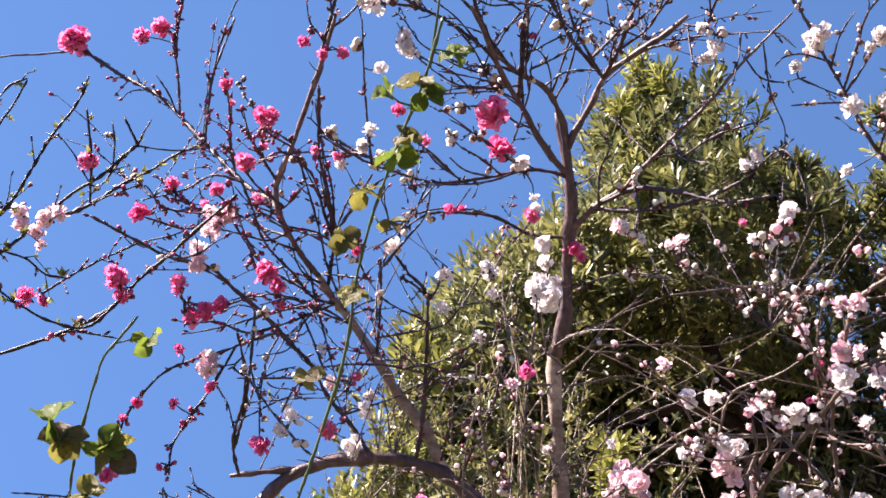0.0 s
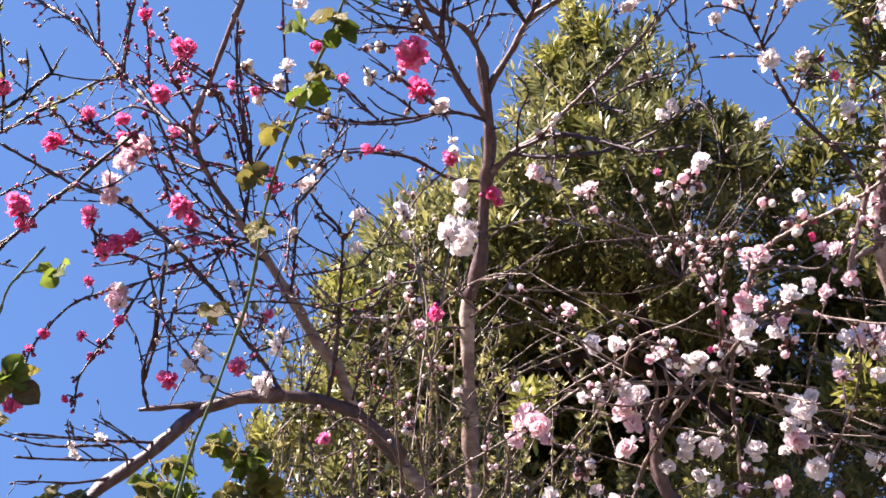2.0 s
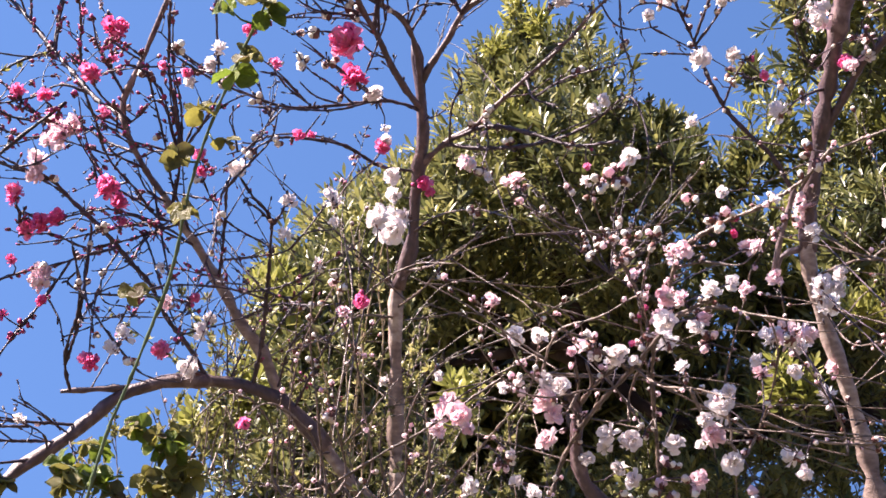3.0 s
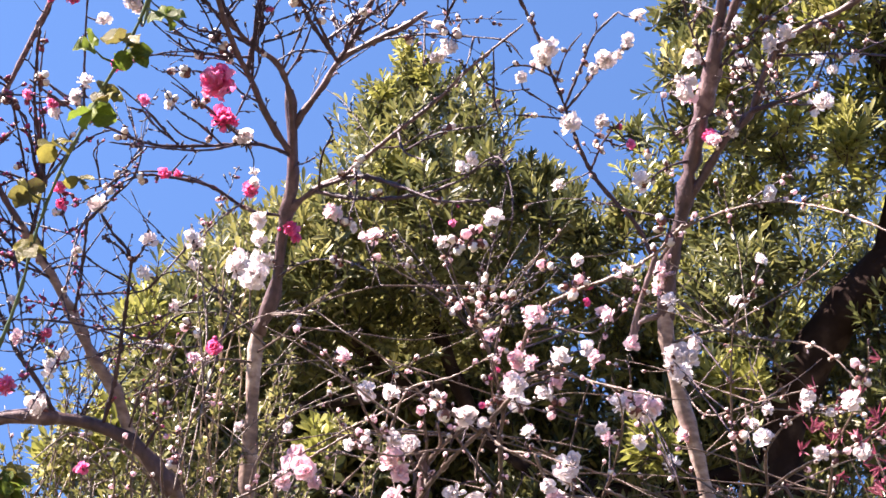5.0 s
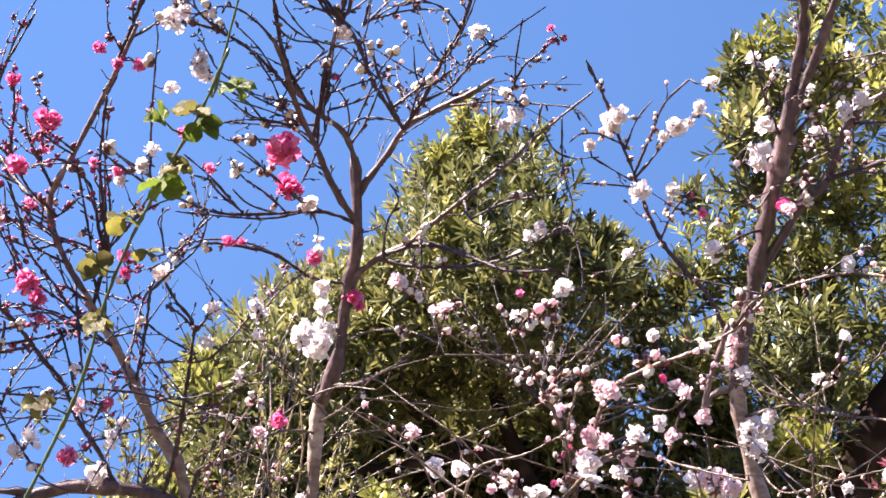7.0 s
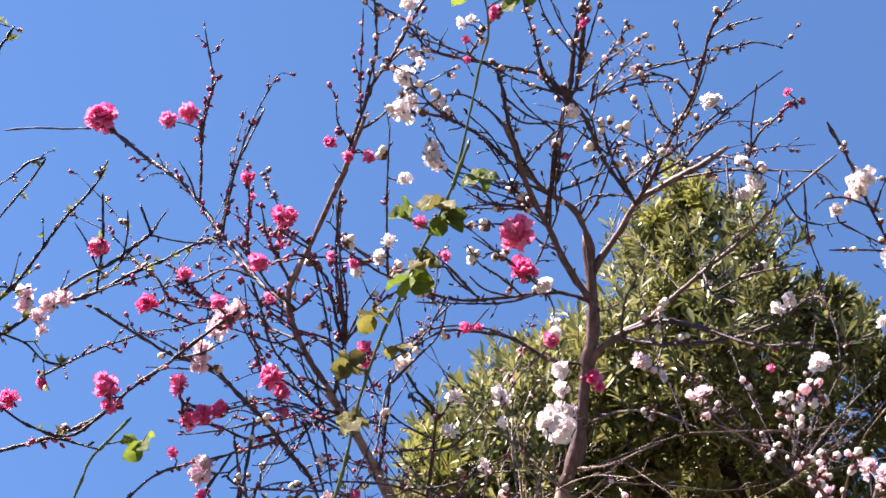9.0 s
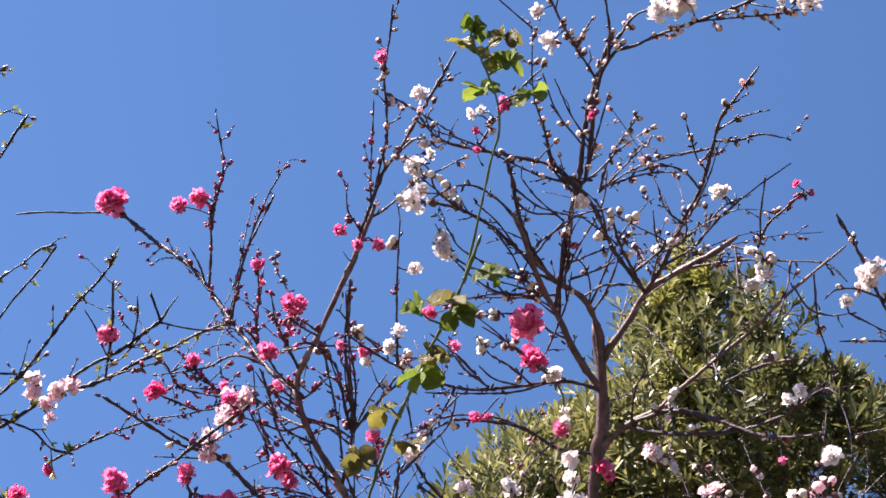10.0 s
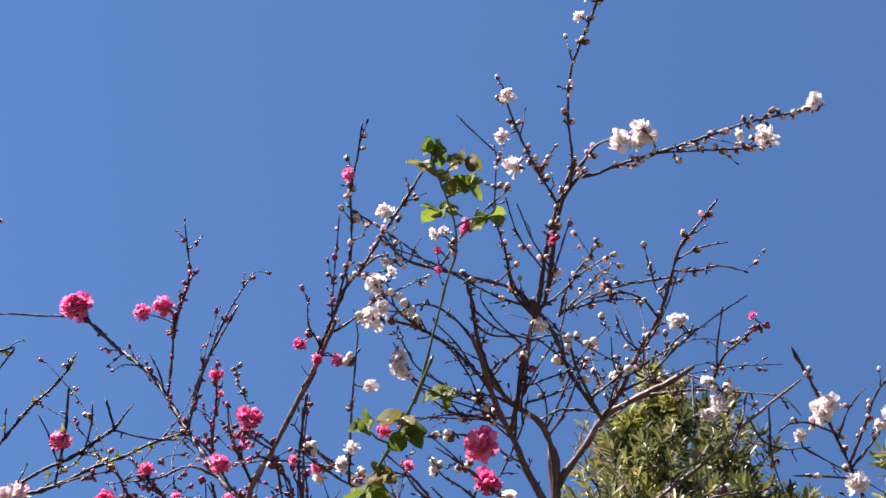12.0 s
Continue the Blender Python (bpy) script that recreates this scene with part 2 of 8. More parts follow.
def bud_mesh(name, colour, open_part, slim=1.0):
    """A bud 1 m long on its scaly calyx; open_part is how much of it shows petals."""
    verts, faces, which = [], [], []
    prof = ((0.0, 0.14), (0.2, 0.3), (0.42, 0.35), (0.66, 0.39 * (0.75 + 0.3 * open_part)), (0.86, 0.25), (0.97, 0.08))
    rng = np.random.default_rng(len(name) + int(abs(open_part) * 10))
    for i, (z, r) in enumerate(prof):
        for k in range(6):
            rr = r * slim * (1 + (0.1 if (k + i // 2) % 2 else -0.08)) * rng.uniform(0.93, 1.07)
            verts.append((rr * math.cos(k * math.pi / 3 + z * 1.5), rr * math.sin(k * math.pi / 3 + z * 1.5), z + rng.normal() * 0.02))
    for i in range(5):
        for k in range(6):
            a, b = i * 6 + k, i * 6 + (k + 1) % 6
            faces.append((a, b, b + 6, a + 6))
            which.append(1 if prof[i][0] < (0.4 if k % 2 else 0.25) + 0.1 - 0.2 * open_part else 0)
    faces.append(tuple(30 + k for k in range(6)))
    which.append(0)
    return mesh_of(name, verts, faces, [colour, TWIG if slim < 0.7 else CALYX], which)


def tuft_mesh(name, colour, seed, width=0.35):
    """A small tuft of unfolding leaves, 1 m long."""
    rng = np.random.default_rng(seed)
    verts, faces, which = [], [], []
    for k in range(6):
        a, t = k * 2.4, rng.uniform(0.5, 1.2)
        way = (math.cos(a) * math.cos(t), math.sin(a) * math.cos(t), math.sin(t))
        up = (-math.cos(a) * math.sin(t), -math.sin(a) * math.sin(t), math.cos(t))
        side, size, o = np.cross(way, up), rng.uniform(0.7, 1.1), len(verts)
        for f, w in ((0.05, 0.1), (0.5, 1.0), (1.0, 0.15)):
            mid = np.array(way) * size * f + np.array(up) * 0.12 * size * f * f
            verts += [mid + side * width * w / 2 + np.array(up) * 0.06 * w, mid, mid - side * width * w / 2 + np.array(up) * 0.06 * w]
        for i in (0, 1):
            faces += [(o + i * 3, o + i * 3 + 1, o + i * 3 + 4, o + i * 3 + 3), (o + i * 3 + 1, o + i * 3 + 2, o + i * 3 + 5, o + i * 3 + 4)]
            which += [0, 0]
    return mesh_of(name, verts, faces, [colour], which)


COLOURS = {"red": RED, "blush": BLUSH, "white": WHITE}
BLOSSOMS = {c: [blossom_mesh("blossom", m, 10 * k + 3, n if c == "red" else n * 5 // 9, f, 1.0 if c == "red" else 1.3) for k, (n, f) in enumerate(((50, 1.0), (46, 0.9), (48, 0.7), (60, 1.1)))] for c, m in COLOURS.items()}
BUDS = {"red": bud_mesh("bud", RED_BUD, 0.5), "blush": bud_mesh("bud", BLUSH, 0.75), "white": bud_mesh("bud", BUD_WHITE, 0.35), "brown": bud_mesh("bud", TWIG, 0.0, 0.55), "pale": bud_mesh("bud", BUD_WHITE, 0.7), "closed": bud_mesh("bud", RED_BUD, -0.7, 0.8)}
TUFTS = [tuft_mesh("leaf_tuft", NEW_AND_SUNLIT_LEAF, k) for k in range(3)]
SPROUTS = [tuft_mesh("leaf_sprout", LEAF, k + 7) for k in range(3)]
MIXES = {"r": ("red", "closed", "red", "closed", "brown"), "w": ("white", "white", "brown", "brown", "blush"), "m": ("closed", "white", "white", "brown", "brown", "blush"),
         "p": ("white", "blush", "blush", "white", "brown", "blush", "brown", "brown"), "g": ("tuft", "tuft", "white", "tuft", "brown", "white"), "s": ("sprout", "sprout", "sprout", "sprout", "brown"), "t": ("brown", "white", "brown", "brown", "white", "blush")}
LINES = {}
WAITING = {}
COUNT = [0]


def branch(tree, name, r0, r1, spurs, buds, pts, skin=None):
    """A limb, branch or twig of a tree with its spurs and the buds along it."""
    COUNT[0] += 1
    seed = COUNT[0]
    rng = np.random.default_rng(seed)
    fine = r0 < 0.007
    if r0 < 0.0115:
        r0, r1 = r0 - 0.38 * max(0, r0 - 0.0022), r1 - 0.38 * max(0, r1 - 0.0022)
    line = spline(pts, 0.03 if name == "stem" else 0.008 if fine else max(0.012, min(0.03, r0 * 1.6)))
    n = len(line)
    if n > 3:
        line[1:-1] += rng.normal(size=(n - 2, 3)) * min(r0, 0.003) * 0.1
    radii = r0 + (r1 - r0) * np.linspace(0, 1, n) ** 0.8
    if r0 > 0.006:
        lumps = np.interp(np.arange(n), np.arange(0, n + 3, 3), 1 + 0.09 * rng.normal(size=n // 3 + 1 + (n % 3 > 0)).clip(-1.5, 1.8)) if n > 9 else 1.0
        radii = radii * lumps
    if fine:
        radii = radii * (1 + 0.38 * (rng.random(n) < 0.22) + 0.1 * rng.normal(size=n)).clip(0.75, 1.6)
    verts, faces = tube(line, radii, 12 if r0 > 0.008 else 6, seed, 0.16 if r0 > 0.008 else 0.12)
    base = np.array(tree.location)
    LINES.setdefault(tree.name, []).append(line)
    length = np.linalg.norm(np.diff(line, axis=0), axis=1).sum()
    if spurs:
        for _ in range(int(length * spurs * (34 if tree is peach or tree is west_peach else 20))):
            i = rng.integers(max(1, n // 8), n)
            way = line[min(i, n - 1)] - line[i - 1]
            way = way / (np.linalg.norm(way) + 1e-9) + rng.normal(size=3) * 0.6
            way /= np.linalg.norm(way)
            size = rng.choice((0.006, 0.012, 0.025, 0.05, 0.09, 0.12), p=(0.34, 0.28, 0.2, 0.12, 0.04, 0.02))
            size = min(size, 0.04) if r0 < 0.0028 or i > n * 0.75 else size
            end = line[i] + way * size
            bend = (line[i] + end) / 2 + rng.normal(size=3) * size * 0.08
            tw = spline([line[i], bend, end], 0.015)
            tv, tf = tube(tw, np.linspace(min(0.0016, radii[i] * 0.7), 0.0009, len(tw)), 5, seed + i)
            o = len(verts)
            verts += tv
            faces += [tuple(a + o for a in f) for f in tf]
            if buds in MIXES:
                WAITING.setdefault(tree.name, []).append((end, way, MIXES[buds][rng.integers(len(MIXES[buds]))], rng.uniform(0.005, 0.0135)))
                for q in tw[1:-1:2] if buds != "t" else ():
                    WAITING[tree.name].append((q, way + rng.normal(size=3) * 0.8, MIXES[buds][rng.integers(len(MIXES[buds]))], rng.uniform(0.006, 0.011)))
        if buds in MIXES and r0 < 0.0052:
            for _ in range(int(length * spurs * (5 if buds == "t" else 60 if buds == "s" else 36))):
                i = rng.integers(max(1, n // 10), n)
                out = rng.normal(size=3)
                if buds == "w" and rng.random() < 0.7:
                    WAITING.setdefault(tree.name, []).append((line[i] - out / np.linalg.norm(out) * radii[i] * 0.8, (line[i] - line[i - 1]) * 60 - out, "white", rng.uniform(0.008, 0.0135)))
                WAITING.setdefault(tree.name, []).append((line[i] + out / np.linalg.norm(out) * radii[i] * 0.8, out + (line[i] - line[i - 1]) / (np.linalg.norm(line[i] - line[i - 1]) + 1e-9) * 0.8, MIXES[buds][rng.integers(len(MIXES[buds]))], rng.uniform(0.005, 0.013)))
    part(name, mesh_of(name, np.array(verts) - base, faces, [skin if skin else CANE if tree is rose else YOUNG_BARK if tree is west_peach and name != "trunk" else STRAW if name == "stalk_stem" else TRUNK_BARK if name == "trunk" or r0 > 0.0139 else BARK if r0 > 0.0052 else TAN_TWIG if tree.name.startswith(("brush", "flowering")) or (line[:, 2].mean() < 2.64 and line[:, 0].mean() > 0.05) else TWIG]), None, tree)


def bloom(tree, colour, x, y, z, size):
    """A blossom on a short stalk from the nearest wood of its tree."""
    COUNT[0] += 1
    rng = np.random.default_rng(COUNT[0])
    c, base = np.array((x, y, z)), np.array(tree.location)
    wood = np.vstack(LINES[tree.name])
    root = wood[np.argmin(np.linalg.norm(wood - c, axis=1))]
    gap = c - root
    if np.linalg.norm(gap) > size * 0.3:
        stalk = spline([root, root + gap * 0.5 + rng.normal(size=3) * 0.004, c], 0.01)
        tv, tf = tube(stalk, np.linspace(0.0015, 0.0011, len(stalk)), 5, COUNT[0])
        part("stalk", mesh_of("stalk", np.array(tv) - base, tf, [TWIG]), None, tree)
    if tree is shrub and colour != "red" and size < 0.03 and rng.random() < 0.45:
        for k in range(rng.integers(3, 6)):
            out = rng.normal(size=3)
            out /= np.linalg.norm(out)
            WAITING.setdefault(tree.name, []).append((c + out * 0.006, out + gap * 10, ("white", "blush", "white")[k % 3], rng.uniform(0.013, 0.020)))
        return
    way = gap / (np.linalg.norm(gap) + 1e-6) * 0.5 + np.array((-0.6, -0.6, 0.3))
    label = f"{'deep pink' if colour == 'red' else 'pale pink' if colour == 'blush' else 'white'} double blossom"
    pair = size > (0.032 if colour == "red" else 0.04)
    along = rng.normal(size=3) * (0.6, 0.5, 1.2)
    along *= size * (0.09 if colour == "red" else 0.2) / np.linalg.norm(along)
    for at in (c - along, c + along) if pair else (c,):
        full = size * ((0.82 if colour == "red" else 0.74) if pair else 0.9)
        w = way + rng.normal(size=3) * 0.4 + (at - c) / size * 1.5
        m = Matrix.Translation(at - base) @ turned(w, rng.uniform(0, 6)) @ Matrix.Diagonal((full * rng.uniform(0.8, 1.15), full * rng.uniform(0.8, 1.15), full * rng.uniform(0.8, 1.25), 1))
        part("blossom", BLOSSOMS[colour][rng.integers(4)], None, tree, label, m)
    for _ in range(rng.integers(0, 3)):
        out = rng.normal(size=3)
        out /= np.linalg.norm(out)
        WAITING.setdefault(tree.name, []).append((root + out * 0.004, out + gap * 8, colour, rng.uniform(0.009, 0.013)))


def set_buds(tree):
    """The buds of a tree: the first ones singly, the rest joined."""
    base = np.array(tree.location)
    rng = np.random.default_rng(7)
    todo = WAITING.get(tree.name, [])
    rng.shuffle(todo)
    for at, way, kind, size in [b for b in todo if b[2] in ("red", "closed")]:
        for _ in range(rng.choice((0, 0, 1, 2))):
            todo.append((at + rng.normal(size=3) * 0.003, way + rng.normal(size=3) * 0.6, "closed", size * rng.uniform(0.6, 1.0)))
    rest = {}
    for k, (at, way, kind, size) in enumerate(todo):
        if tree is peach and kind in ("white", "blush") and rng.random() > min(1, max(0.12, (at[2] - 2.97) / 0.12)):
            kind = "brown"
        elif tree is peach and kind in ("white", "blush") and at[2] < 2.97 and rng.random() < 0.55:
            for _ in range(rng.integers(1, 4)):
                todo.append((at + rng.normal(size=3) * 0.005, way + rng.normal(size=3) * 0.7, "pale", rng.uniform(0.012, 0.018)))
        me = TUFTS[k % 3] if kind == "tuft" else SPROUTS[k % 3] if kind == "sprout" else BUDS[kind]
        size = size * (1.5 if kind in ("tuft", "sprout") else 0.85 if kind == "brown" else 1.15 if at[2] > 2.75 else 1.0)
        m = Matrix.Translation(Vector(at) - tree.location) @ turned(way, k) @ Matrix.Diagonal((size, size, size, 1))
        if k < 290:
            part("leaf_tuft" if kind in ("tuft", "sprout") else "bud", me, None, tree, "", m)
        else:
            rest.setdefault(me.name, (me, []))[1].append(m)
    for me, ms in rest.values():
        joined(("leaf_tuft" if "leaf" in me.name else "bud") + "_spray", [(me, m) for m in ms], tree)


def joined(name, pieces, parent):
    """Many pieces in one mesh, of kind stuff."""
    verts, faces, which, o, data = [], [], [], 0, {}
    for me, m in pieces:
        if me.name not in data:
            co = np.empty(len(me.vertices) * 3)
            me.vertices.foreach_get("co", co)
            data[me.name] = (np.hstack([co.reshape(-1, 3), np.ones((len(me.vertices), 1))]), [tuple(p.vertices) for p in me.polygons], [p.material_index for p in me.polygons])
        co, fs, ws = data[me.name]
        verts.append((co @ np.array(m).T)[:, :3])
        faces += [tuple(a + o for a in f) for f in fs]
        which += ws
        o += len(co)
    me = mesh_of(name, np.vstack(verts), faces, list(pieces[0][0].materials), which)
    return tagged(part(name, me, None, parent), kind="stuff")


def thicket(tree, count, low, high, seed, buds, lean=(0, 0, 1), reach=(0.25, 0.6), spread=(0.5, 0.3, 0.4)):
    """Thin crossing twigs that leave the tree's own wood and arch through a box of the plan."""
    rng = np.random.default_rng(seed)
    wood = np.vstack(LINES[tree.name])
    for _ in range(count):
        a = np.array(low) + rng.random(3) * (np.array(high) - np.array(low))
        root = wood[np.argmin(np.linalg.norm(wood - a, axis=1))]
        way = np.array(lean) * (rng.choice((-0.6, 1.0)), 1, 1) + rng.normal(size=3) * spread
        way /= np.linalg.norm(way)
        size = rng.uniform(*reach)
        sag = rng.normal(size=3) * size * 0.05
        gap = a - root
        way = way + gap / (np.linalg.norm(gap) + 1e-6) * 0.3
        way /= np.linalg.norm(way)
        branch(tree, "twig", rng.uniform(0.0010, 0.0018), 0.0007, rng.uniform(0.3, 0.9), buds, [root, root + way * size * 0.33 + sag * 0.5, root + way * size * 0.7 + sag, root + way * size])


# ---- the evergreen behind ----
evergreen = thing("evergreen_tree", 1.95, 4.1, 0.0, "broadleaf evergreen tree with glossy yellow-green leaves and a thick dark trunk", "tree")


def limb_of(tree, name, r0, r1, pts):
    COUNT[0] += 1
    line = spline(pts, 0.06)
    radii = r0 + (r1 - r0) * np.linspace(0, 1, len(line))
    verts, faces = tube(line, radii, 14, COUNT[0], 0.11)
    part(name, mesh_of(name, np.array(verts) - np.array(tree.location), faces, [DARK_BARK]), None, tree, "rough dark brown bark")


limb_of(evergreen, "trunk", 0.088, 0.066, [(1.95, 4.10, 0.00), (1.95, 3.80, 2.73), (1.94, 3.74, 2.93), (1.95, 3.66, 3.11), (2.01, 3.55, 3.27), (2.09, 3.44, 3.39), (2.16, 3.34, 3.48), (2.24, 3.27, 3.52), (2.32, 3.20, 3.54), (2.45, 3.09, 3.56)])
limb_of(evergreen, "limb", 0.05, 0.03, [(2.15, 3.34, 3.47), (2.19, 3.26, 3.65), (2.19, 3.17, 3.81), (2.10, 3.08, 4.04), (2.03, 2.98, 4.23)])
limb_of(evergreen, "limb", 0.021, 0.011, [(1.93, 3.71, 3.13), (1.91, 3.76, 3.31), (1.97, 3.72, 3.57), (1.92, 3.68, 3.90), (1.81, 3.59, 4.30), (1.77, 3.50, 4.59)])
limb_of(evergreen, "limb", 0.034, 0.017, [(1.93, 3.78, 2.96), (1.55, 3.94, 2.86), (1.09, 4.01, 2.98), (0.80, 3.87, 3.41), (0.66, 3.56, 3.94)])
limb_of(evergreen, "limb", 0.027, 0.012, [(1.00, 4.05, 3.09), (0.76, 3.98, 3.16), (0.51, 3.88, 3.29), (0.29, 3.77, 3.38), (0.07, 3.69, 3.38)])
limb_of(evergreen, "limb", 0.022, 0.010, [(0.86, 3.94, 3.16), (0.53, 3.94, 3.08), (0.28, 3.90, 3.00), (0.05, 3.86, 2.89), (-0.15, 3.79, 2.85)])


def sprig_mesh(seed, leaves, leaf_mat, far=False):
    """A shoot set all round with long, blunt, leathery leaves, in metres, growing along +z."""
    rng = np.random.default_rng(seed)
    verts, faces, which = [], [], []
    tv, tf = tube(np.array([(0, 0, -0.09), (0.004, 0, -0.02), (0, 0, 0.04)]), (0.003, 0.0025, 0.0018), 4, seed)
    verts += tv
    faces += tf
    which += [1] * len(tf)
    for k in range(leaves):
        f = k / leaves
        a, up = k * 2.39996 + rng.normal() * 0.25, 0.25 + 1.0 * f + rng.normal() * 0.18
        way = np.array((math.cos(a) * math.cos(up), math.sin(a) * math.cos(up), math.sin(up)))
        nor = np.array((-math.cos(a) * math.sin(up), -math.sin(a) * math.sin(up), math.cos(up)))
        side = np.cross(way, nor)
        size, o = rng.uniform(0.066, 0.098) * (1 - 0.25 * f), len(verts)
        root = np.array((0, 0, -0.07 + 0.1 * f))
        wide = size * rng.uniform(0.10, 0.14)
        droop = rng.uniform(-0.1, 0.25)
        if far:
            for g, w in ((0.04, 0.14), (0.65, 1.0), (1.0, 0.3)):
                mid = root + way * size * g - nor * droop * size * g * g
                verts += [mid + side * wide * w, mid - side * wide * w]
            faces += [(o, o + 1, o + 3, o + 2), (o + 2, o + 3, o + 5, o + 4)]
            which += [0, 0]
            continue
        for g, w in ((0.04, 0.14), (0.45, 0.85), (0.8, 1.0), (1.0, 0.26)):
            mid = root + way * size * g - nor * droop * size * g * g
            verts += [mid + side * wide * w + nor * wide * 0.3 * w, mid, mid - side * wide * w + nor * wide * 0.3 * w]
        for i in range(3):
            for s in range(2):
                b = o + i * 3 + s
                faces.append((b, b + 1, b + 4, b + 3))
                which.append(0)
    return mesh_of("leaf_sprig", verts, faces, [leaf_mat, TWIG], which)


SPRIGS = [sprig_mesh(k, n, LEAF) for k, n in enumerate((13, 16, 11, 18, 14))]
FAR_SPRIGS = [sprig_mesh(k, n, LEAF, True) for k, n in enumerate((13, 16, 11, 18, 14))]
YOUNG_AND_SUNLIT = [sprig_mesh(k + 9, n, NEW_AND_SUNLIT_LEAF) for k, n in enumerate((11, 14, 9, 16, 12))]
SPRIG_AT = []


def clump(x, y, z, r, young=False):
    """A clump of leaf sprigs round a place in the crown; young means new growth and leaves painted pale as sunlit."""
    rng = np.random.default_rng(len(SPRIG_AT) + 5)
    # left side made denser, and far sprigs larger, to shade the crown's heart
    thick = 2300 if x < 0.5 and z > 2.9 else 1600 if x < 1.4 else 750 if z < 2.8 else 1250 if z < 4.0 else 620
    for _ in range(int(thick * r * r) + 9):
        d = rng.normal(size=3)
        d /= np.linalg.norm(d)
        q = np.array((x, y, z)) + d * r * (rng.uniform(0.35, 1.15) if rng.random() < 0.92 else rng.uniform(1.15, 1.45)) * np.array((1, 1.2, 1))
        way = d * 0.7 + np.array((-0.1, -0.15, 0.85)) + rng.normal(size=3) * 0.3
        # pale sprigs mixed in at the upper right paint sunlit glare
        SPRIG_AT.append((q, way, rng.uniform(0.5, 0.8) * (1.65 if q[1] > 4.4 and z < 3.75 else 1.3 if q[1] > 4.15 and z < 4.0 else 1.0), (YOUNG_AND_SUNLIT if young or (x > 1.45 and z > 3.7 and rng.random() < 0.4) else SPRIGS if q[1] < 3.8 else FAR_SPRIGS)[rng.integers(5)], rng.uniform(0, 6)))


clump(0.68, 3.64, 4.13, 0.10)
clump(0.57, 3.63, 4.01, 0.10)
clump(0.85, 3.66, 4.11, 0.10)
clump(0.44, 3.65, 3.60, 0.10)
clump(0.65, 3.54, 3.78, 0.22)
clump(0.90, 3.67, 3.90, 0.11)
clump(0.26, 3.62, 3.44, 0.11)
clump(0.13, 3.69, 3.38, 0.13)
clump(0.45, 3.53, 3.44, 0.18)
clump(0.72, 3.67, 3.55, 0.24)
clump(1.01, 3.73, 3.75, 0.15)
clump(1.24, 3.83, 3.87, 0.09)
clump(-0.07, 3.66, 3.19, 0.12)
clump(0.16, 3.56, 3.18, 0.17)
clump(0.93, 3.95, 3.59, 0.16)
clump(0.01, 3.63, 3.01, 0.13)
clump(0.11, 3.56, 2.93, 0.17)
clump(-0.08, 3.59, 2.82, 0.13)
clump(0.07, 3.52, 2.73, 0.19)
clump(0.26, 3.54, 2.67, 0.14)
clump(-0.23, 3.63, 2.66, 0.09)
clump(1.29, 3.79, 3.75, 0.06)
clump(1.41, 3.69, 3.78, 0.04)
clump(1.50, 3.72, 4.11, 0.05)
clump(1.56, 3.67, 3.96, 0.15)
clump(1.40, 3.96, 3.77, 0.11)
clump(1.58, 3.37, 4.35, 0.08)
clump(1.59, 3.28, 4.30, 0.10)
clump(1.74, 3.18, 4.34, 0.19)
clump(1.86, 3.02, 4.28, 0.23)
clump(1.98, 2.90, 4.17, 0.22)
clump(2.10, 2.94, 4.03, 0.21)
clump(1.98, 3.11, 4.08, 0.21)
clump(1.85, 3.28, 4.15, 0.22)
clump(1.69, 3.48, 4.16, 0.17)
clump(1.80, 3.43, 3.97, 0.20)
clump(1.94, 3.28, 3.90, 0.17)
clump(2.01, 3.04, 3.80, 0.18)
clump(2.17, 3.10, 3.76, 0.19)
clump(1.75, 3.68, 3.83, 0.16)
clump(1.94, 3.69, 3.87, 0.16)
clump(1.96, 3.90, 3.70, 0.17)
clump(1.80, 3.17, 3.37, 0.06)
clump(1.75, 3.42, 3.17, 0.08)
clump(1.85, 4.07, 3.72, 0.13)
clump(2.23, 3.64, 3.91, 0.09)
clump(2.23, 3.44, 3.36, 0.17)
clump(2.24, 3.68, 3.38, 0.16)
clump(2.25, 3.43, 3.10, 0.13)
clump(1.66, 3.24, 3.38, 0.10)
clump(1.60, 3.32, 3.26, 0.09)
clump(1.73, 3.66, 3.17, 0.16)
clump(0.74, 3.24, 3.48, 0.12)
clump(0.93, 3.30, 3.40, 0.11)
clump(0.67, 3.34, 3.33, 0.11)
clump(1.04, 3.28, 3.49, 0.08)
clump(0.86, 3.26, 3.60, 0.07)
clump(1.81, 4.56, 3.95, 0.16)
clump(1.72, 4.67, 3.78, 0.16)
clump(1.88, 4.35, 4.06, 0.10)
clump(1.89, 4.67, 3.65, 0.16)
clump(0.98, 3.38, 3.63, 0.07)
clump(1.15, 3.45, 3.64, 0.06)
clump(0.84, 3.43, 3.90, 0.10)
clump(1.04, 3.34, 3.65, 0.05)
clump(1.51, 3.82, 3.01, 0.15)
clump(1.72, 3.86, 2.99, 0.15)
clump(2.11, 3.70, 3.21, 0.14)
clump(1.70, 3.05, 4.49, 0.16)
clump(1.90, 2.87, 4.41, 0.17)
clump(2.07, 2.75, 4.27, 0.17)
clump(2.21, 2.83, 4.07, 0.22)
clump(2.34, 3.07, 3.83, 0.23)
clump(2.38, 3.27, 3.50, 0.21)
clump(2.42, 3.40, 3.20, 0.21)
clump(-0.08, 3.56, 2.58, 0.14)
clump(0.09, 3.58, 2.54, 0.19)
clump(0.34, 3.58, 2.53, 0.21)
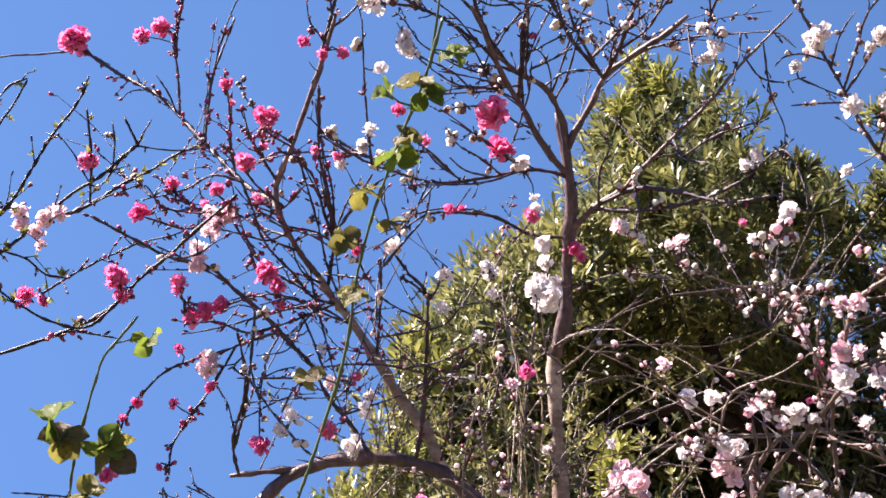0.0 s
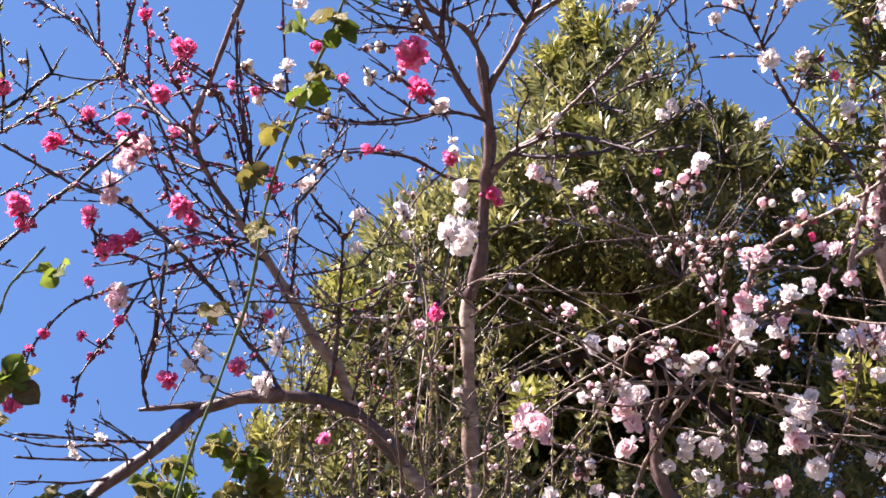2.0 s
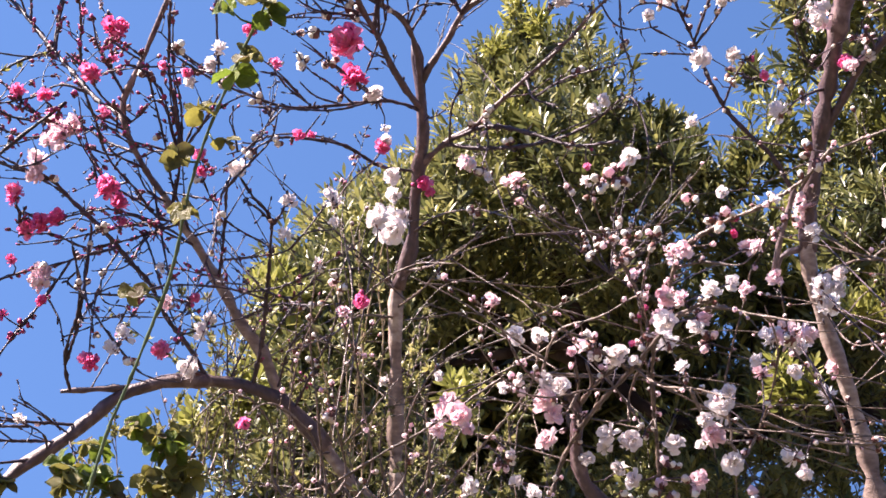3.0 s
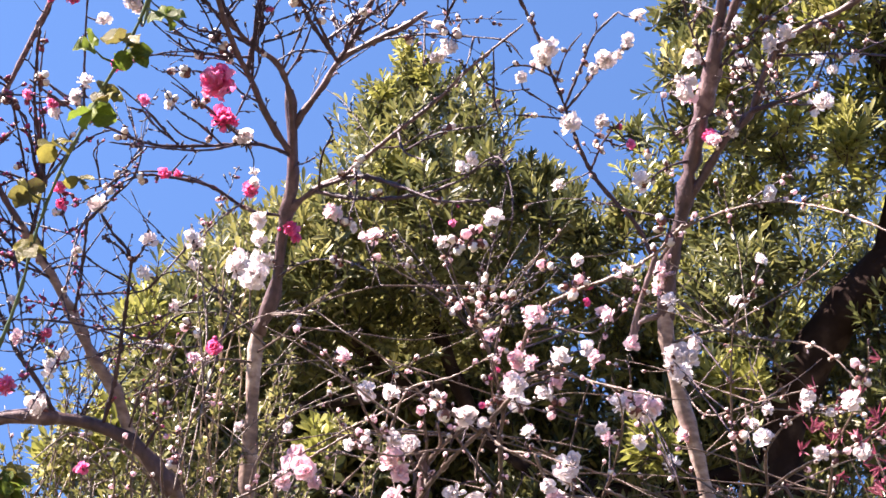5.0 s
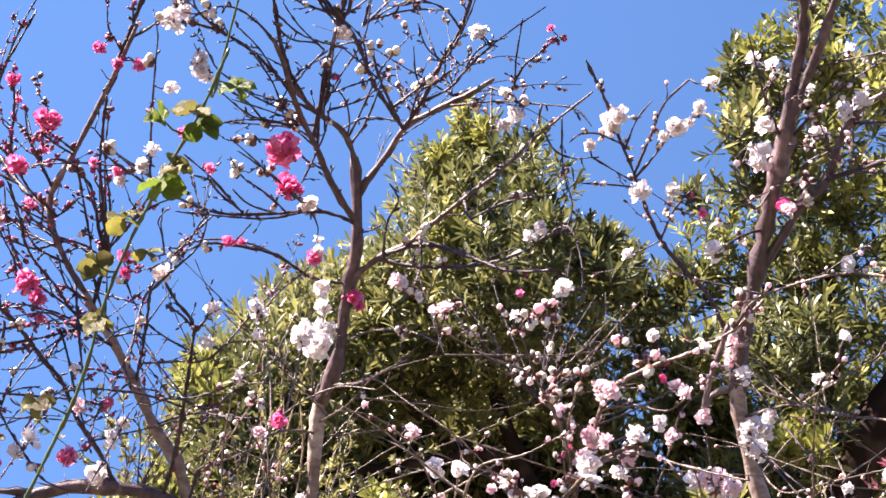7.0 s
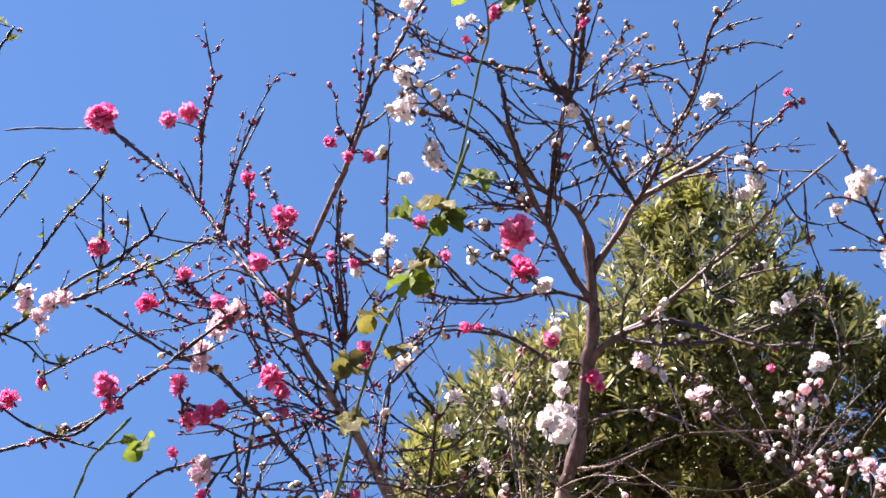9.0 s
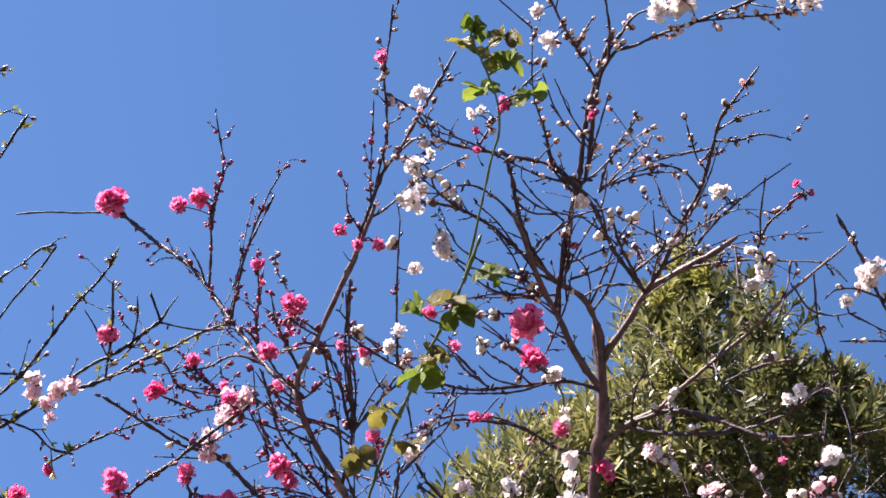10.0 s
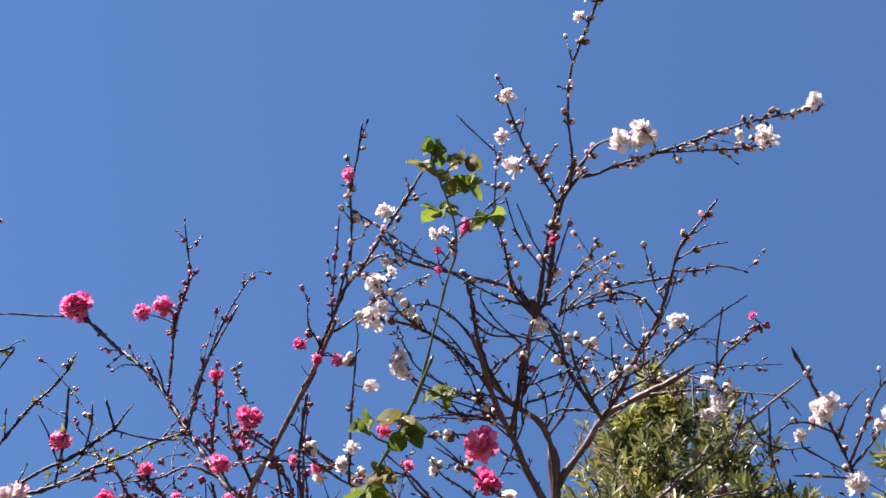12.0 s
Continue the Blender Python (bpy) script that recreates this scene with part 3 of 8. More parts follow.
clump(1.22, 4.11, 2.75, 0.25)
clump(1.45, 3.93, 2.76, 0.24)
clump(1.70, 3.84, 2.72, 0.24)
clump(1.98, 3.83, 2.74, 0.25)
clump(2.21, 3.70, 2.76, 0.25)
clump(2.43, 3.53, 2.88, 0.25)
clump(0.15, 3.63, 2.35, 0.21)
clump(0.45, 3.61, 2.34, 0.23)
clump(0.79, 3.77, 2.38, 0.24)
clump(1.18, 3.98, 2.45, 0.26)
clump(1.55, 3.97, 2.47, 0.26)
clump(1.87, 3.84, 2.47, 0.26)
clump(2.17, 3.69, 2.46, 0.26)
clump(2.38, 3.54, 2.56, 0.26)
clump(-0.05, 3.61, 2.41, 0.16)
clump(0.61, 4.93, 3.76, 0.35)
clump(0.56, 5.15, 3.49, 0.36)
clump(0.87, 5.18, 3.28, 0.36)
clump(0.69, 5.09, 2.96, 0.35)
clump(1.09, 5.03, 2.98, 0.35)
clump(0.89, 4.95, 3.86, 0.33)
clump(0.96, 4.98, 3.52, 0.35)
clump(1.29, 4.85, 3.66, 0.26)
clump(1.34, 4.97, 3.34, 0.35)
clump(1.68, 4.98, 3.35, 0.33)
clump(1.83, 4.64, 3.76, 0.21)
clump(1.98, 4.80, 3.23, 0.33)
clump(2.15, 4.51, 3.77, 0.21)
clump(2.53, 4.42, 3.83, 0.14)
clump(2.14, 4.13, 4.24, 0.23)
clump(2.65, 3.94, 4.08, 0.25)
clump(2.49, 4.03, 3.89, 0.18)
clump(2.10, 4.41, 4.02, 0.19)
clump(2.31, 4.42, 3.80, 0.19)
clump(2.35, 4.09, 4.12, 0.18)
clump(2.24, 4.61, 3.47, 0.26)
clump(2.04, 4.60, 3.40, 0.18)
clump(2.48, 4.45, 3.28, 0.25)
clump(2.62, 4.32, 3.41, 0.28)
clump(2.77, 4.08, 3.71, 0.28)
clump(2.35, 4.53, 3.22, 0.30)
clump(0.67, 4.55, 4.05, 0.26)
clump(0.42, 5.14, 3.80, 0.37)
clump(0.97, 4.45, 4.14, 0.25)
clump(1.45, 4.49, 4.07, 0.14)
clump(0.30, 4.78, 3.06, 0.33)
clump(0.77, 4.25, 4.33, 0.24)
clump(0.50, 4.26, 3.92, 0.13)
clump(1.01, 4.22, 4.32, 0.12)
clump(1.17, 4.39, 4.18, 0.16)
clump(0.63, 4.12, 4.34, 0.11)
clump(0.39, 4.31, 3.86, 0.14)
clump(1.31, 4.50, 4.14, 0.21)
clump(0.17, 4.33, 3.67, 0.21)
clump(0.03, 4.31, 3.46, 0.18)
clump(0.79, 4.05, 4.44, 0.10)
clump(0.65, 4.05, 3.92, 0.21)
clump(0.96, 4.15, 3.85, 0.23)
clump(-0.04, 4.28, 3.27, 0.18)
clump(0.13, 4.33, 3.42, 0.25)
clump(-0.04, 4.27, 3.02, 0.18)
clump(0.18, 4.45, 3.11, 0.25)
clump(0.34, 4.96, 3.44, 0.25)
clump(0.11, 4.33, 2.82, 0.22)
# hidden clumps added behind the left edge to block sun from the heart
clump(0.07, 4.73, 3.76, 0.18)
clump(0.20, 4.74, 3.97, 0.17)
clump(0.35, 4.61, 3.99, 0.13)
clump(0.03, 4.81, 3.56, 0.23)
clump(0.24, 5.11, 3.87, 0.32)
clump(0.55, 4.70, 4.15, 0.16)
clump(0.06, 4.90, 3.34, 0.25)
clump(0.32, 5.21, 3.63, 0.34)
clump(0.58, 4.97, 4.14, 0.29)
clump(0.92, 4.94, 4.32, 0.35)
clump(0.71, 4.66, 4.46, 0.22)
clump(0.15, 4.95, 3.21, 0.27)
clump(0.88, 5.50, 3.87, 0.44)
clump(1.27, 5.52, 3.65, 0.44)
clump(0.57, 5.58, 3.46, 0.41)
clump(1.48, 5.31, 4.03, 0.31)
clump(1.05, 5.32, 4.21, 0.39)
clump(0.58, 3.40, 3.65, 0.05, True)
clump(0.61, 3.41, 3.62, 0.04, True)
clump(1.70, 3.47, 3.12, 0.05, True)
clump(1.64, 3.50, 3.11, 0.04, True)
clump(1.86, 2.94, 3.67, 0.04, True)
clump(0.55, 3.50, 4.00, 0.03, True)
clump(0.70, 3.51, 4.12, 0.03, True)
clump(1.43, 3.66, 2.91, 0.06, True)
clump(0.38, 3.00, 2.63, 0.03, True)
clump(0.38, 3.00, 2.56, 0.03, True)
clump(1.26, 3.10, 2.74, 0.05, True)
clump(1.28, 3.10, 2.70, 0.04, True)
clump(1.65, 3.30, 3.04, 0.04, True)
clump(1.59, 3.35, 3.05, 0.03, True)
clump(-0.24, 3.20, 2.57, 0.05, True)
clump(-0.18, 3.25, 2.63, 0.04, True)
clump(-0.11, 3.35, 3.04, 0.04, True)
clump(0.61, 3.40, 3.63, 0.04, True)
clump(1.82, 2.90, 3.61, 0.04, True)
clump(-0.05, 3.30, 2.99, 0.03, True)
clump(0.63, 3.60, 4.22, 0.05, True)
clump(-0.14, 3.20, 2.70, 0.04, True)
clump(1.42, 3.75, 3.69, 0.09)
clump(1.32, 3.75, 3.69, 0.08)
clump(1.41, 3.70, 3.47, 0.09)
clump(1.31, 3.80, 3.55, 0.10)
clump(1.51, 3.70, 3.81, 0.08)
clump(1.40, 3.80, 3.35, 0.09)
# clumps added on the sun's side to throw shade on the trunk
clump(1.75, 3.52, 3.68, 0.16)
clump(1.86, 3.58, 3.52, 0.12)
clump(1.70, 3.60, 3.50, 0.12)
clump(0.34, 3.85, 3.26, 0.17)
clump(0.49, 3.80, 3.34, 0.17)
clump(0.67, 3.85, 3.30, 0.17)
clump(0.43, 4.55, 3.29, 0.21)
clump(0.66, 4.55, 3.33, 0.21)
clump(0.89, 4.55, 3.39, 0.21)
clump(0.93, 3.95, 3.42, 0.16)
clump(1.14, 3.90, 3.55, 0.10)
clump(1.17, 3.90, 3.38, 0.10)
clump(1.22, 3.90, 3.24, 0.10)
clump(1.09, 3.95, 3.27, 0.12)
clump(-0.12, 3.56, 3.17, 0.04, True)
clump(-0.06, 3.59, 3.11, 0.04, True)
# upper right crown: the young ones here are sunlit leaves painted pale
clump(1.35, 2.95, 4.08, 0.07)
clump(1.38, 2.85, 4.08, 0.04, True)
clump(1.48, 2.80, 4.08, 0.08)
clump(1.58, 2.80, 4.01, 0.04, True)
clump(1.33, 2.95, 3.83, 0.07)
clump(1.42, 2.90, 3.93, 0.09)
clump(1.55, 2.85, 3.94, 0.08)
clump(1.65, 2.75, 4.03, 0.08)
clump(1.47, 2.90, 3.78, 0.04, True)
clump(1.38, 3.00, 3.71, 0.07)
clump(1.57, 2.85, 3.78, 0.07)
clump(1.69, 2.75, 3.89, 0.07)
clump(1.53, 2.95, 3.66, 0.07)
clump(1.62, 2.85, 3.64, 0.04, True)
clump(1.75, 2.70, 3.97, 0.08)

SPRIG_AT.sort(key=lambda s: s[0][1])
rest = []
for k, (q, way, size, which, spin) in enumerate(SPRIG_AT):
    m = Matrix.Translation(Vector(q) - evergreen.location) @ turned(way, spin) @ Matrix.Diagonal((size, size, size, 1))
    if k < 280:
        part("leaf_sprig", which, None, evergreen, "", m)
    else:
        rest.append((which, m))
joined("foliage", [p for p in rest if p[0] in SPRIGS], evergreen)
joined("inner_foliage", [p for p in rest if p[0] in FAR_SPRIGS], evergreen)
joined("young_foliage", [p for p in rest if p[0] in YOUNG_AND_SUNLIT], evergreen)

# ---- the flowering peaches ----
peach = thing("peach_tree", 0.26, 2.48, 0.0, "peach tree bearing deep pink and white double blossoms on bare branches", "tree", "peach trees")
west_peach = thing("peach_tree", -1.12, 2.0, 0.0, "young peach tree with white blossoms and small green leaf buds", "tree", "peach trees")
east_peach = thing("peach_tree", 1.0, 2.0, 0.0, "peach tree with a straight brown trunk and white blossoms", "tree", "peach trees")
shrub = thing("flowering_shrub", 0.5, 1.85, 0.0, "tangled flowering shrub with pale pink and white blossoms", "shrub")
rose = thing("rose_bush", -0.3, 1.6, 0.0, "climbing rose with long green canes and young leaves", "rose")
branch(west_peach, "trunk", 0.035, 0.02, 0, "n", [(-1.12, 2.0, 0), (-1.15, 2.0, 0.9), (-1.12, 1.99, 1.9), (-1.12, 1.98, 2.6), (-1.12, 1.98, 3.1)])
branch(shrub, "stem", 0.03, 0.02, 0, "n", [(0.5, 1.85, 0), (0.48, 1.86, 0.5), (0.46, 1.85, 1.0)])
branch(peach, "trunk", 0.0184, 0.0136, 0, "0", [(0.258, 2.483, 0.000), (0.238, 2.403, 1.200), (0.208, 2.363, 2.164), (0.198, 2.313, 2.276), (0.193, 2.281, 2.341), (0.191, 2.252, 2.396), (0.185, 2.212, 2.469), (0.184, 2.179, 2.522), (0.197, 2.155, 2.557)])
# upper trunk: its darker bark colour paints the shade of twigs overhead
branch(peach, "limb", 0.0138, 0.0106, 0, "0", [(0.184, 2.179, 2.522), (0.197, 2.155, 2.557), (0.207, 2.120, 2.608), (0.206, 2.084, 2.659), (0.209, 2.049, 2.705), (0.212, 2.021, 2.741), (0.209, 1.988, 2.781), (0.203, 1.962, 2.812), (0.197, 1.939, 2.839), (0.187, 1.909, 2.873)])
branch(peach, "limb", 0.0105, 0.0046, .5, "w", [(0.208, 1.985, 2.785), (0.176, 1.945, 2.801), (0.144, 1.895, 2.821), (0.118, 1.845, 2.840), (0.092, 1.801, 2.856), (0.067, 1.746, 2.874), (0.052, 1.703, 2.887), (0.028, 1.649, 2.901)])
branch(peach, "limb", 0.0098, 0.0053, .5, "w", [(0.205, 1.969, 2.804), (0.196, 1.925, 2.829), (0.181, 1.872, 2.859), (0.157, 1.837, 2.876), (0.117, 1.808, 2.881), (0.087, 1.780, 2.888), (0.062, 1.749, 2.899)])
branch(peach, "limb", 0.0098, 0.0062, .5, "w", [(0.201, 1.954, 2.822), (0.222, 1.923, 2.852), (0.245, 1.892, 2.879), (0.264, 1.858, 2.909), (0.311, 1.825, 2.932), (0.368, 1.789, 2.953), (0.403, 1.761, 2.970)])
branch(peach, "branch", 0.0090, 0.0020, .9, "w", [(0.209, 2.049, 2.705), (0.259, 2.002, 2.736), (0.297, 1.973, 2.748), (0.333, 1.934, 2.771), (0.386, 1.874, 2.802), (0.437, 1.814, 2.830), (0.476, 1.755, 2.857), (0.514, 1.704, 2.876), (0.547, 1.657, 2.891)])
branch(peach, "branch", 0.0059, 0.0022, .5, "w", [(0.263, 1.998, 2.737), (0.322, 1.943, 2.735), (0.383, 1.904, 2.703), (0.456, 1.855, 2.654), (0.519, 1.793, 2.630)])
branch(peach, "branch", 0.0059, 0.0022, .5, "w", [(0.252, 2.008, 2.732), (0.314, 1.973, 2.707), (0.367, 1.935, 2.691), (0.433, 1.876, 2.678), (0.480, 1.822, 2.678)])
branch(peach, "branch", 0.0045, 0.0017, .6, "w", [(0.208, 1.985, 2.785), (0.146, 1.953, 2.780), (0.065, 1.924, 2.747), (-0.042, 1.875, 2.707), (-0.089, 1.841, 2.703), (-0.134, 1.805, 2.698), (-0.177, 1.762, 2.699), (-0.212, 1.723, 2.701)])
branch(peach, "branch", 0.0025, 0.0011, .3, "w", [(0.106, 1.938, 2.763), (0.064, 1.910, 2.730), (-0.013, 1.842, 2.681), (-0.085, 1.769, 2.636)])
branch(peach, "branch", 0.0025, 0.0011, .4, "w", [(0.085, 1.931, 2.755), (0.044, 1.860, 2.746), (0.006, 1.789, 2.728), (-0.013, 1.730, 2.722)])
branch(peach, "branch", 0.0045, 0.0017, .5, "m", [(0.208, 2.054, 2.699), (0.143, 2.029, 2.689), (0.076, 1.984, 2.700), (0.006, 1.949, 2.690), (-0.047, 1.926, 2.672), (-0.090, 1.916, 2.629), (-0.121, 1.910, 2.556), (-0.128, 1.906, 2.460)])
branch(peach, "branch", 0.0024, 0.0011, .3, "m", [(-0.117, 1.911, 2.565), (-0.078, 1.875, 2.596), (-0.045, 1.840, 2.624), (-0.036, 1.796, 2.661)])
branch(peach, "branch", 0.0018, 0.0012, .3, "w", [(0.118, 1.845, 2.840), (0.063, 1.799, 2.845), (-0.004, 1.767, 2.820), (-0.059, 1.746, 2.783)])
branch(peach, "branch", 0.0044, 0.0018, .4, "w", [(0.264, 1.858, 2.909), (0.230, 1.788, 2.915), (0.204, 1.728, 2.918), (0.184, 1.660, 2.922)])
branch(peach, "twig", 0.0026, 0.0011, .3, "w", [(0.194, 2.161, 2.548), (0.235, 2.076, 2.520), (0.274, 1.953, 2.493), (0.305, 1.804, 2.470)])
branch(peach, "twig", 0.0026, 0.0011, .3, "w", [(0.184, 2.199, 2.489), (0.224, 2.085, 2.480), (0.257, 1.934, 2.474), (0.294, 1.801, 2.449)])
branch(peach, "twig", 0.0033, 0.0011, .3, "w", [(0.184, 2.208, 2.475), (0.113, 2.078, 2.418), (0.070, 1.982, 2.343), (0.014, 1.853, 2.264)])
branch(peach, "twig", 0.0026, 0.0011, .3, "w", [(0.207, 2.120, 2.608), (0.242, 2.014, 2.589), (0.294, 1.894, 2.542), (0.343, 1.769, 2.462)])
branch(peach, "twig", 0.0017, 0.0010, .1, "n", [(0.133, 1.883, 2.470), (0.117, 1.868, 2.345), (0.103, 1.849, 2.245), (0.094, 1.813, 2.111)])
branch(peach, "twig", 0.0017, 0.0010, .1, "n", [(0.077, 1.878, 2.487), (0.098, 1.864, 2.362), (0.090, 1.845, 2.243), (0.078, 1.814, 2.111)])
branch(peach, "twig", 0.0016, 0.0010, .3, "w", [(0.096, 1.859, 2.333), (0.133, 1.798, 2.352), (0.188, 1.731, 2.359), (0.239, 1.682, 2.340)])
branch(peach, "limb", 0.0060, 0.0043, .6, "w", [(0.111, 1.834, 2.844), (0.118, 1.785, 2.896), (0.122, 1.739, 2.943), (0.125, 1.711, 2.969), (0.131, 1.687, 2.991), (0.134, 1.628, 3.043), (0.139, 1.578, 3.083), (0.148, 1.541, 3.110), (0.164, 1.489, 3.146)])
branch(peach, "branch", 0.0040, 0.0018, .9, "w", [(0.130, 1.690, 2.988), (0.100, 1.674, 3.016), (0.053, 1.671, 3.027), (-0.003, 1.670, 3.036), (-0.058, 1.669, 3.042), (-0.101, 1.663, 3.052), (-0.136, 1.642, 3.079)])
branch(peach, "branch", 0.0056, 0.0036, .7, "w", [(0.259, 1.849, 2.910), (0.201, 1.786, 2.944), (0.160, 1.718, 2.978), (0.137, 1.691, 2.989), (0.118, 1.667, 2.998)])
branch(peach, "branch", 0.0054, 0.0035, .9, "w", [(0.091, 1.784, 2.887), (0.059, 1.737, 2.908), (0.035, 1.679, 2.936), (0.022, 1.630, 2.959), (0.012, 1.603, 2.970)])
branch(peach, "branch", 0.0041, 0.0017, 1, "w", [(0.087, 1.780, 2.888), (0.046, 1.759, 2.906), (-0.012, 1.724, 2.932), (-0.050, 1.707, 2.941), (-0.096, 1.693, 2.941), (-0.132, 1.686, 2.936)])
branch(peach, "branch", 0.0029, 0.0011, 1, "w", [(-0.012, 1.724, 2.932), (-0.069, 1.695, 2.945), (-0.097, 1.675, 2.955), (-0.113, 1.646, 2.977), (-0.145, 1.631, 2.979)])
branch(peach, "branch", 0.0056, 0.0021, .8, "w", [(0.261, 1.862, 2.905), (0.292, 1.796, 2.942), (0.304, 1.753, 2.968), (0.330, 1.686, 3.003), (0.339, 1.620, 3.037), (0.344, 1.577, 3.059), (0.366, 1.528, 3.076), (0.387, 1.482, 3.090)])
branch(peach, "twig", 0.0023, 0.0011, 1, "w", [(0.340, 1.610, 3.043), (0.378, 1.596, 3.038), (0.405, 1.581, 3.039), (0.452, 1.570, 3.024)])
branch(peach, "twig", 0.0023, 0.0011, .6, "w", [(0.342, 1.593, 3.051), (0.373, 1.567, 3.059), (0.416, 1.543, 3.058)])
branch(peach, "twig", 0.0023, 0.0011, .6, "w", [(0.330, 1.686, 3.003), (0.303, 1.655, 3.010), (0.282, 1.642, 3.010), (0.203, 1.619, 2.972)])
branch(peach, "twig", 0.0029, 0.0012, .8, "w", [(0.339, 1.620, 3.037), (0.272, 1.657, 3.042), (0.221, 1.690, 3.038), (0.171, 1.735, 3.021)])
branch(peach, "twig", 0.0030, 0.0012, .5, "w", [(0.284, 1.813, 2.933), (0.333, 1.761, 2.944), (0.366, 1.687, 2.972), (0.403, 1.649, 2.972)])
branch(peach, "twig", 0.0024, 0.0011, .2, "n", [(0.337, 1.752, 2.948), (0.372, 1.677, 2.959), (0.408, 1.612, 2.962), (0.443, 1.551, 2.960)])
branch(peach, "twig", 0.0024, 0.0011, .3, "n", [(0.394, 1.765, 2.953), (0.428, 1.741, 2.932), (0.424, 1.679, 2.960), (0.420, 1.615, 2.986)])
branch(peach, "twig", 0.0024, 0.0017, 1, "m", [(0.428, 1.741, 2.932), (0.438, 1.692, 2.948), (0.463, 1.646, 2.955), (0.478, 1.615, 2.960)])
branch(peach, "twig", 0.0024, 0.0011, .6, "w", [(0.169, 1.854, 2.867), (0.185, 1.807, 2.894), (0.208, 1.732, 2.934), (0.243, 1.669, 2.958)])
branch(peach, "twig", 0.0024, 0.0012, 1, "w", [(0.273, 1.837, 2.919), (0.280, 1.783, 2.938), (0.311, 1.740, 2.938), (0.306, 1.682, 2.957)])
branch(peach, "twig", 0.0023, 0.0011, .9, "w", [(0.131, 1.687, 2.991), (0.163, 1.660, 3.007), (0.195, 1.626, 3.029), (0.235, 1.593, 3.045)])
branch(peach, "twig", 0.0018, 0.0012, .9, "w", [(0.171, 1.735, 3.021), (0.183, 1.679, 3.055), (0.213, 1.625, 3.084), (0.219, 1.607, 3.094)])
branch(peach, "twig", 0.0023, 0.0011, .9, "w", [(0.308, 1.711, 2.948), (0.272, 1.667, 2.943), (0.251, 1.618, 2.947)])
branch(peach, "twig", 0.0024, 0.0011, .6, "w", [(0.338, 1.807, 2.935), (0.415, 1.759, 2.923), (0.478, 1.724, 2.902), (0.532, 1.696, 2.879), (0.555, 1.693, 2.848)])
branch(peach, "twig", 0.0017, 0.0011, .6, "w", [(0.339, 1.620, 3.037), (0.321, 1.631, 3.016), (0.303, 1.602, 3.036), (0.291, 1.580, 3.051)])
branch(peach, "twig", 0.0017, 0.0011, .6, "w", [(0.030, 1.783, 2.832), (0.004, 1.757, 2.844), (-0.062, 1.709, 2.855), (-0.091, 1.661, 2.877)])
branch(peach, "twig", 0.0018, 0.0012, .4, "w", [(0.172, 1.939, 2.803), (0.091, 1.846, 2.867), (0.015, 1.822, 2.853), (-0.058, 1.801, 2.830)])
branch(peach, "twig", 0.0018, 0.0012, .4, "w", [(0.115, 1.810, 2.870), (0.138, 1.762, 2.916), (0.176, 1.689, 2.979), (0.176, 1.658, 3.007)])
branch(peach, "twig", 0.0017, 0.0011, .4, "w", [(0.123, 1.732, 2.950), (0.081, 1.740, 2.918), (0.049, 1.763, 2.853), (0.038, 1.775, 2.816)])
branch(peach, "twig", 0.0017, 0.0011, .5, "w", [(0.143, 1.677, 2.997), (0.156, 1.602, 3.046), (0.167, 1.550, 3.078)])
branch(peach, "twig", 0.0017, 0.0011, .3, "w", [(0.134, 1.635, 3.036), (0.087, 1.595, 3.069), (0.059, 1.545, 3.105)])
branch(peach, "limb", 0.0046, 0.0028, .9, "w", [(0.143, 1.677, 2.997), (0.145, 1.621, 3.035), (0.146, 1.565, 3.071), (0.153, 1.519, 3.098), (0.171, 1.488, 3.113)])
branch(peach, "branch", 0.0034, 0.0016, 1.2, "w", [(0.169, 1.492, 3.111), (0.197, 1.480, 3.114), (0.233, 1.460, 3.122), (0.290, 1.431, 3.129), (0.354, 1.396, 3.136), (0.407, 1.364, 3.142), (0.467, 1.332, 3.140), (0.496, 1.316, 3.139)])
branch(peach, "twig", 0.0022, 0.0017, 1.2, "w", [(0.283, 1.434, 3.128), (0.348, 1.414, 3.124), (0.397, 1.398, 3.119), (0.435, 1.381, 3.117)])
branch(peach, "branch", 0.0028, 0.0016, 1, "w", [(0.160, 1.507, 3.104), (0.157, 1.472, 3.129), (0.141, 1.410, 3.171), (0.138, 1.349, 3.208), (0.151, 1.301, 3.234), (0.165, 1.249, 3.259), (0.179, 1.205, 3.279)])
branch(peach, "branch", 0.0029, 0.0017, 1.2, "w", [(0.146, 1.551, 3.103), (0.104, 1.507, 3.136), (0.071, 1.465, 3.165), (0.048, 1.429, 3.189), (0.034, 1.400, 3.208)])
branch(peach, "twig", 0.0023, 0.0017, 1, "w", [(0.154, 1.522, 3.124), (0.174, 1.487, 3.139), (0.196, 1.453, 3.154), (0.221, 1.438, 3.154)])
branch(peach, "twig", 0.0023, 0.0011, 1, "w", [(0.129, 1.696, 2.983), (0.092, 1.667, 3.005), (0.071, 1.617, 3.045), (0.052, 1.581, 3.072), (0.037, 1.483, 3.140)])
branch(peach, "twig", 0.0017, 0.0011, .2, "n", [(0.037, 1.483, 3.140), (-0.001, 1.461, 3.156), (-0.033, 1.440, 3.171)])
branch(peach, "twig", 0.0023, 0.0011, 1, "w", [(-0.037, 1.669, 3.040), (-0.006, 1.617, 3.070), (0.030, 1.567, 3.092), (0.063, 1.529, 3.106)])
branch(peach, "twig", 0.0017, 0.0011, .3, "n", [(0.151, 1.630, 3.028), (0.113, 1.585, 3.048), (0.078, 1.524, 3.073)])
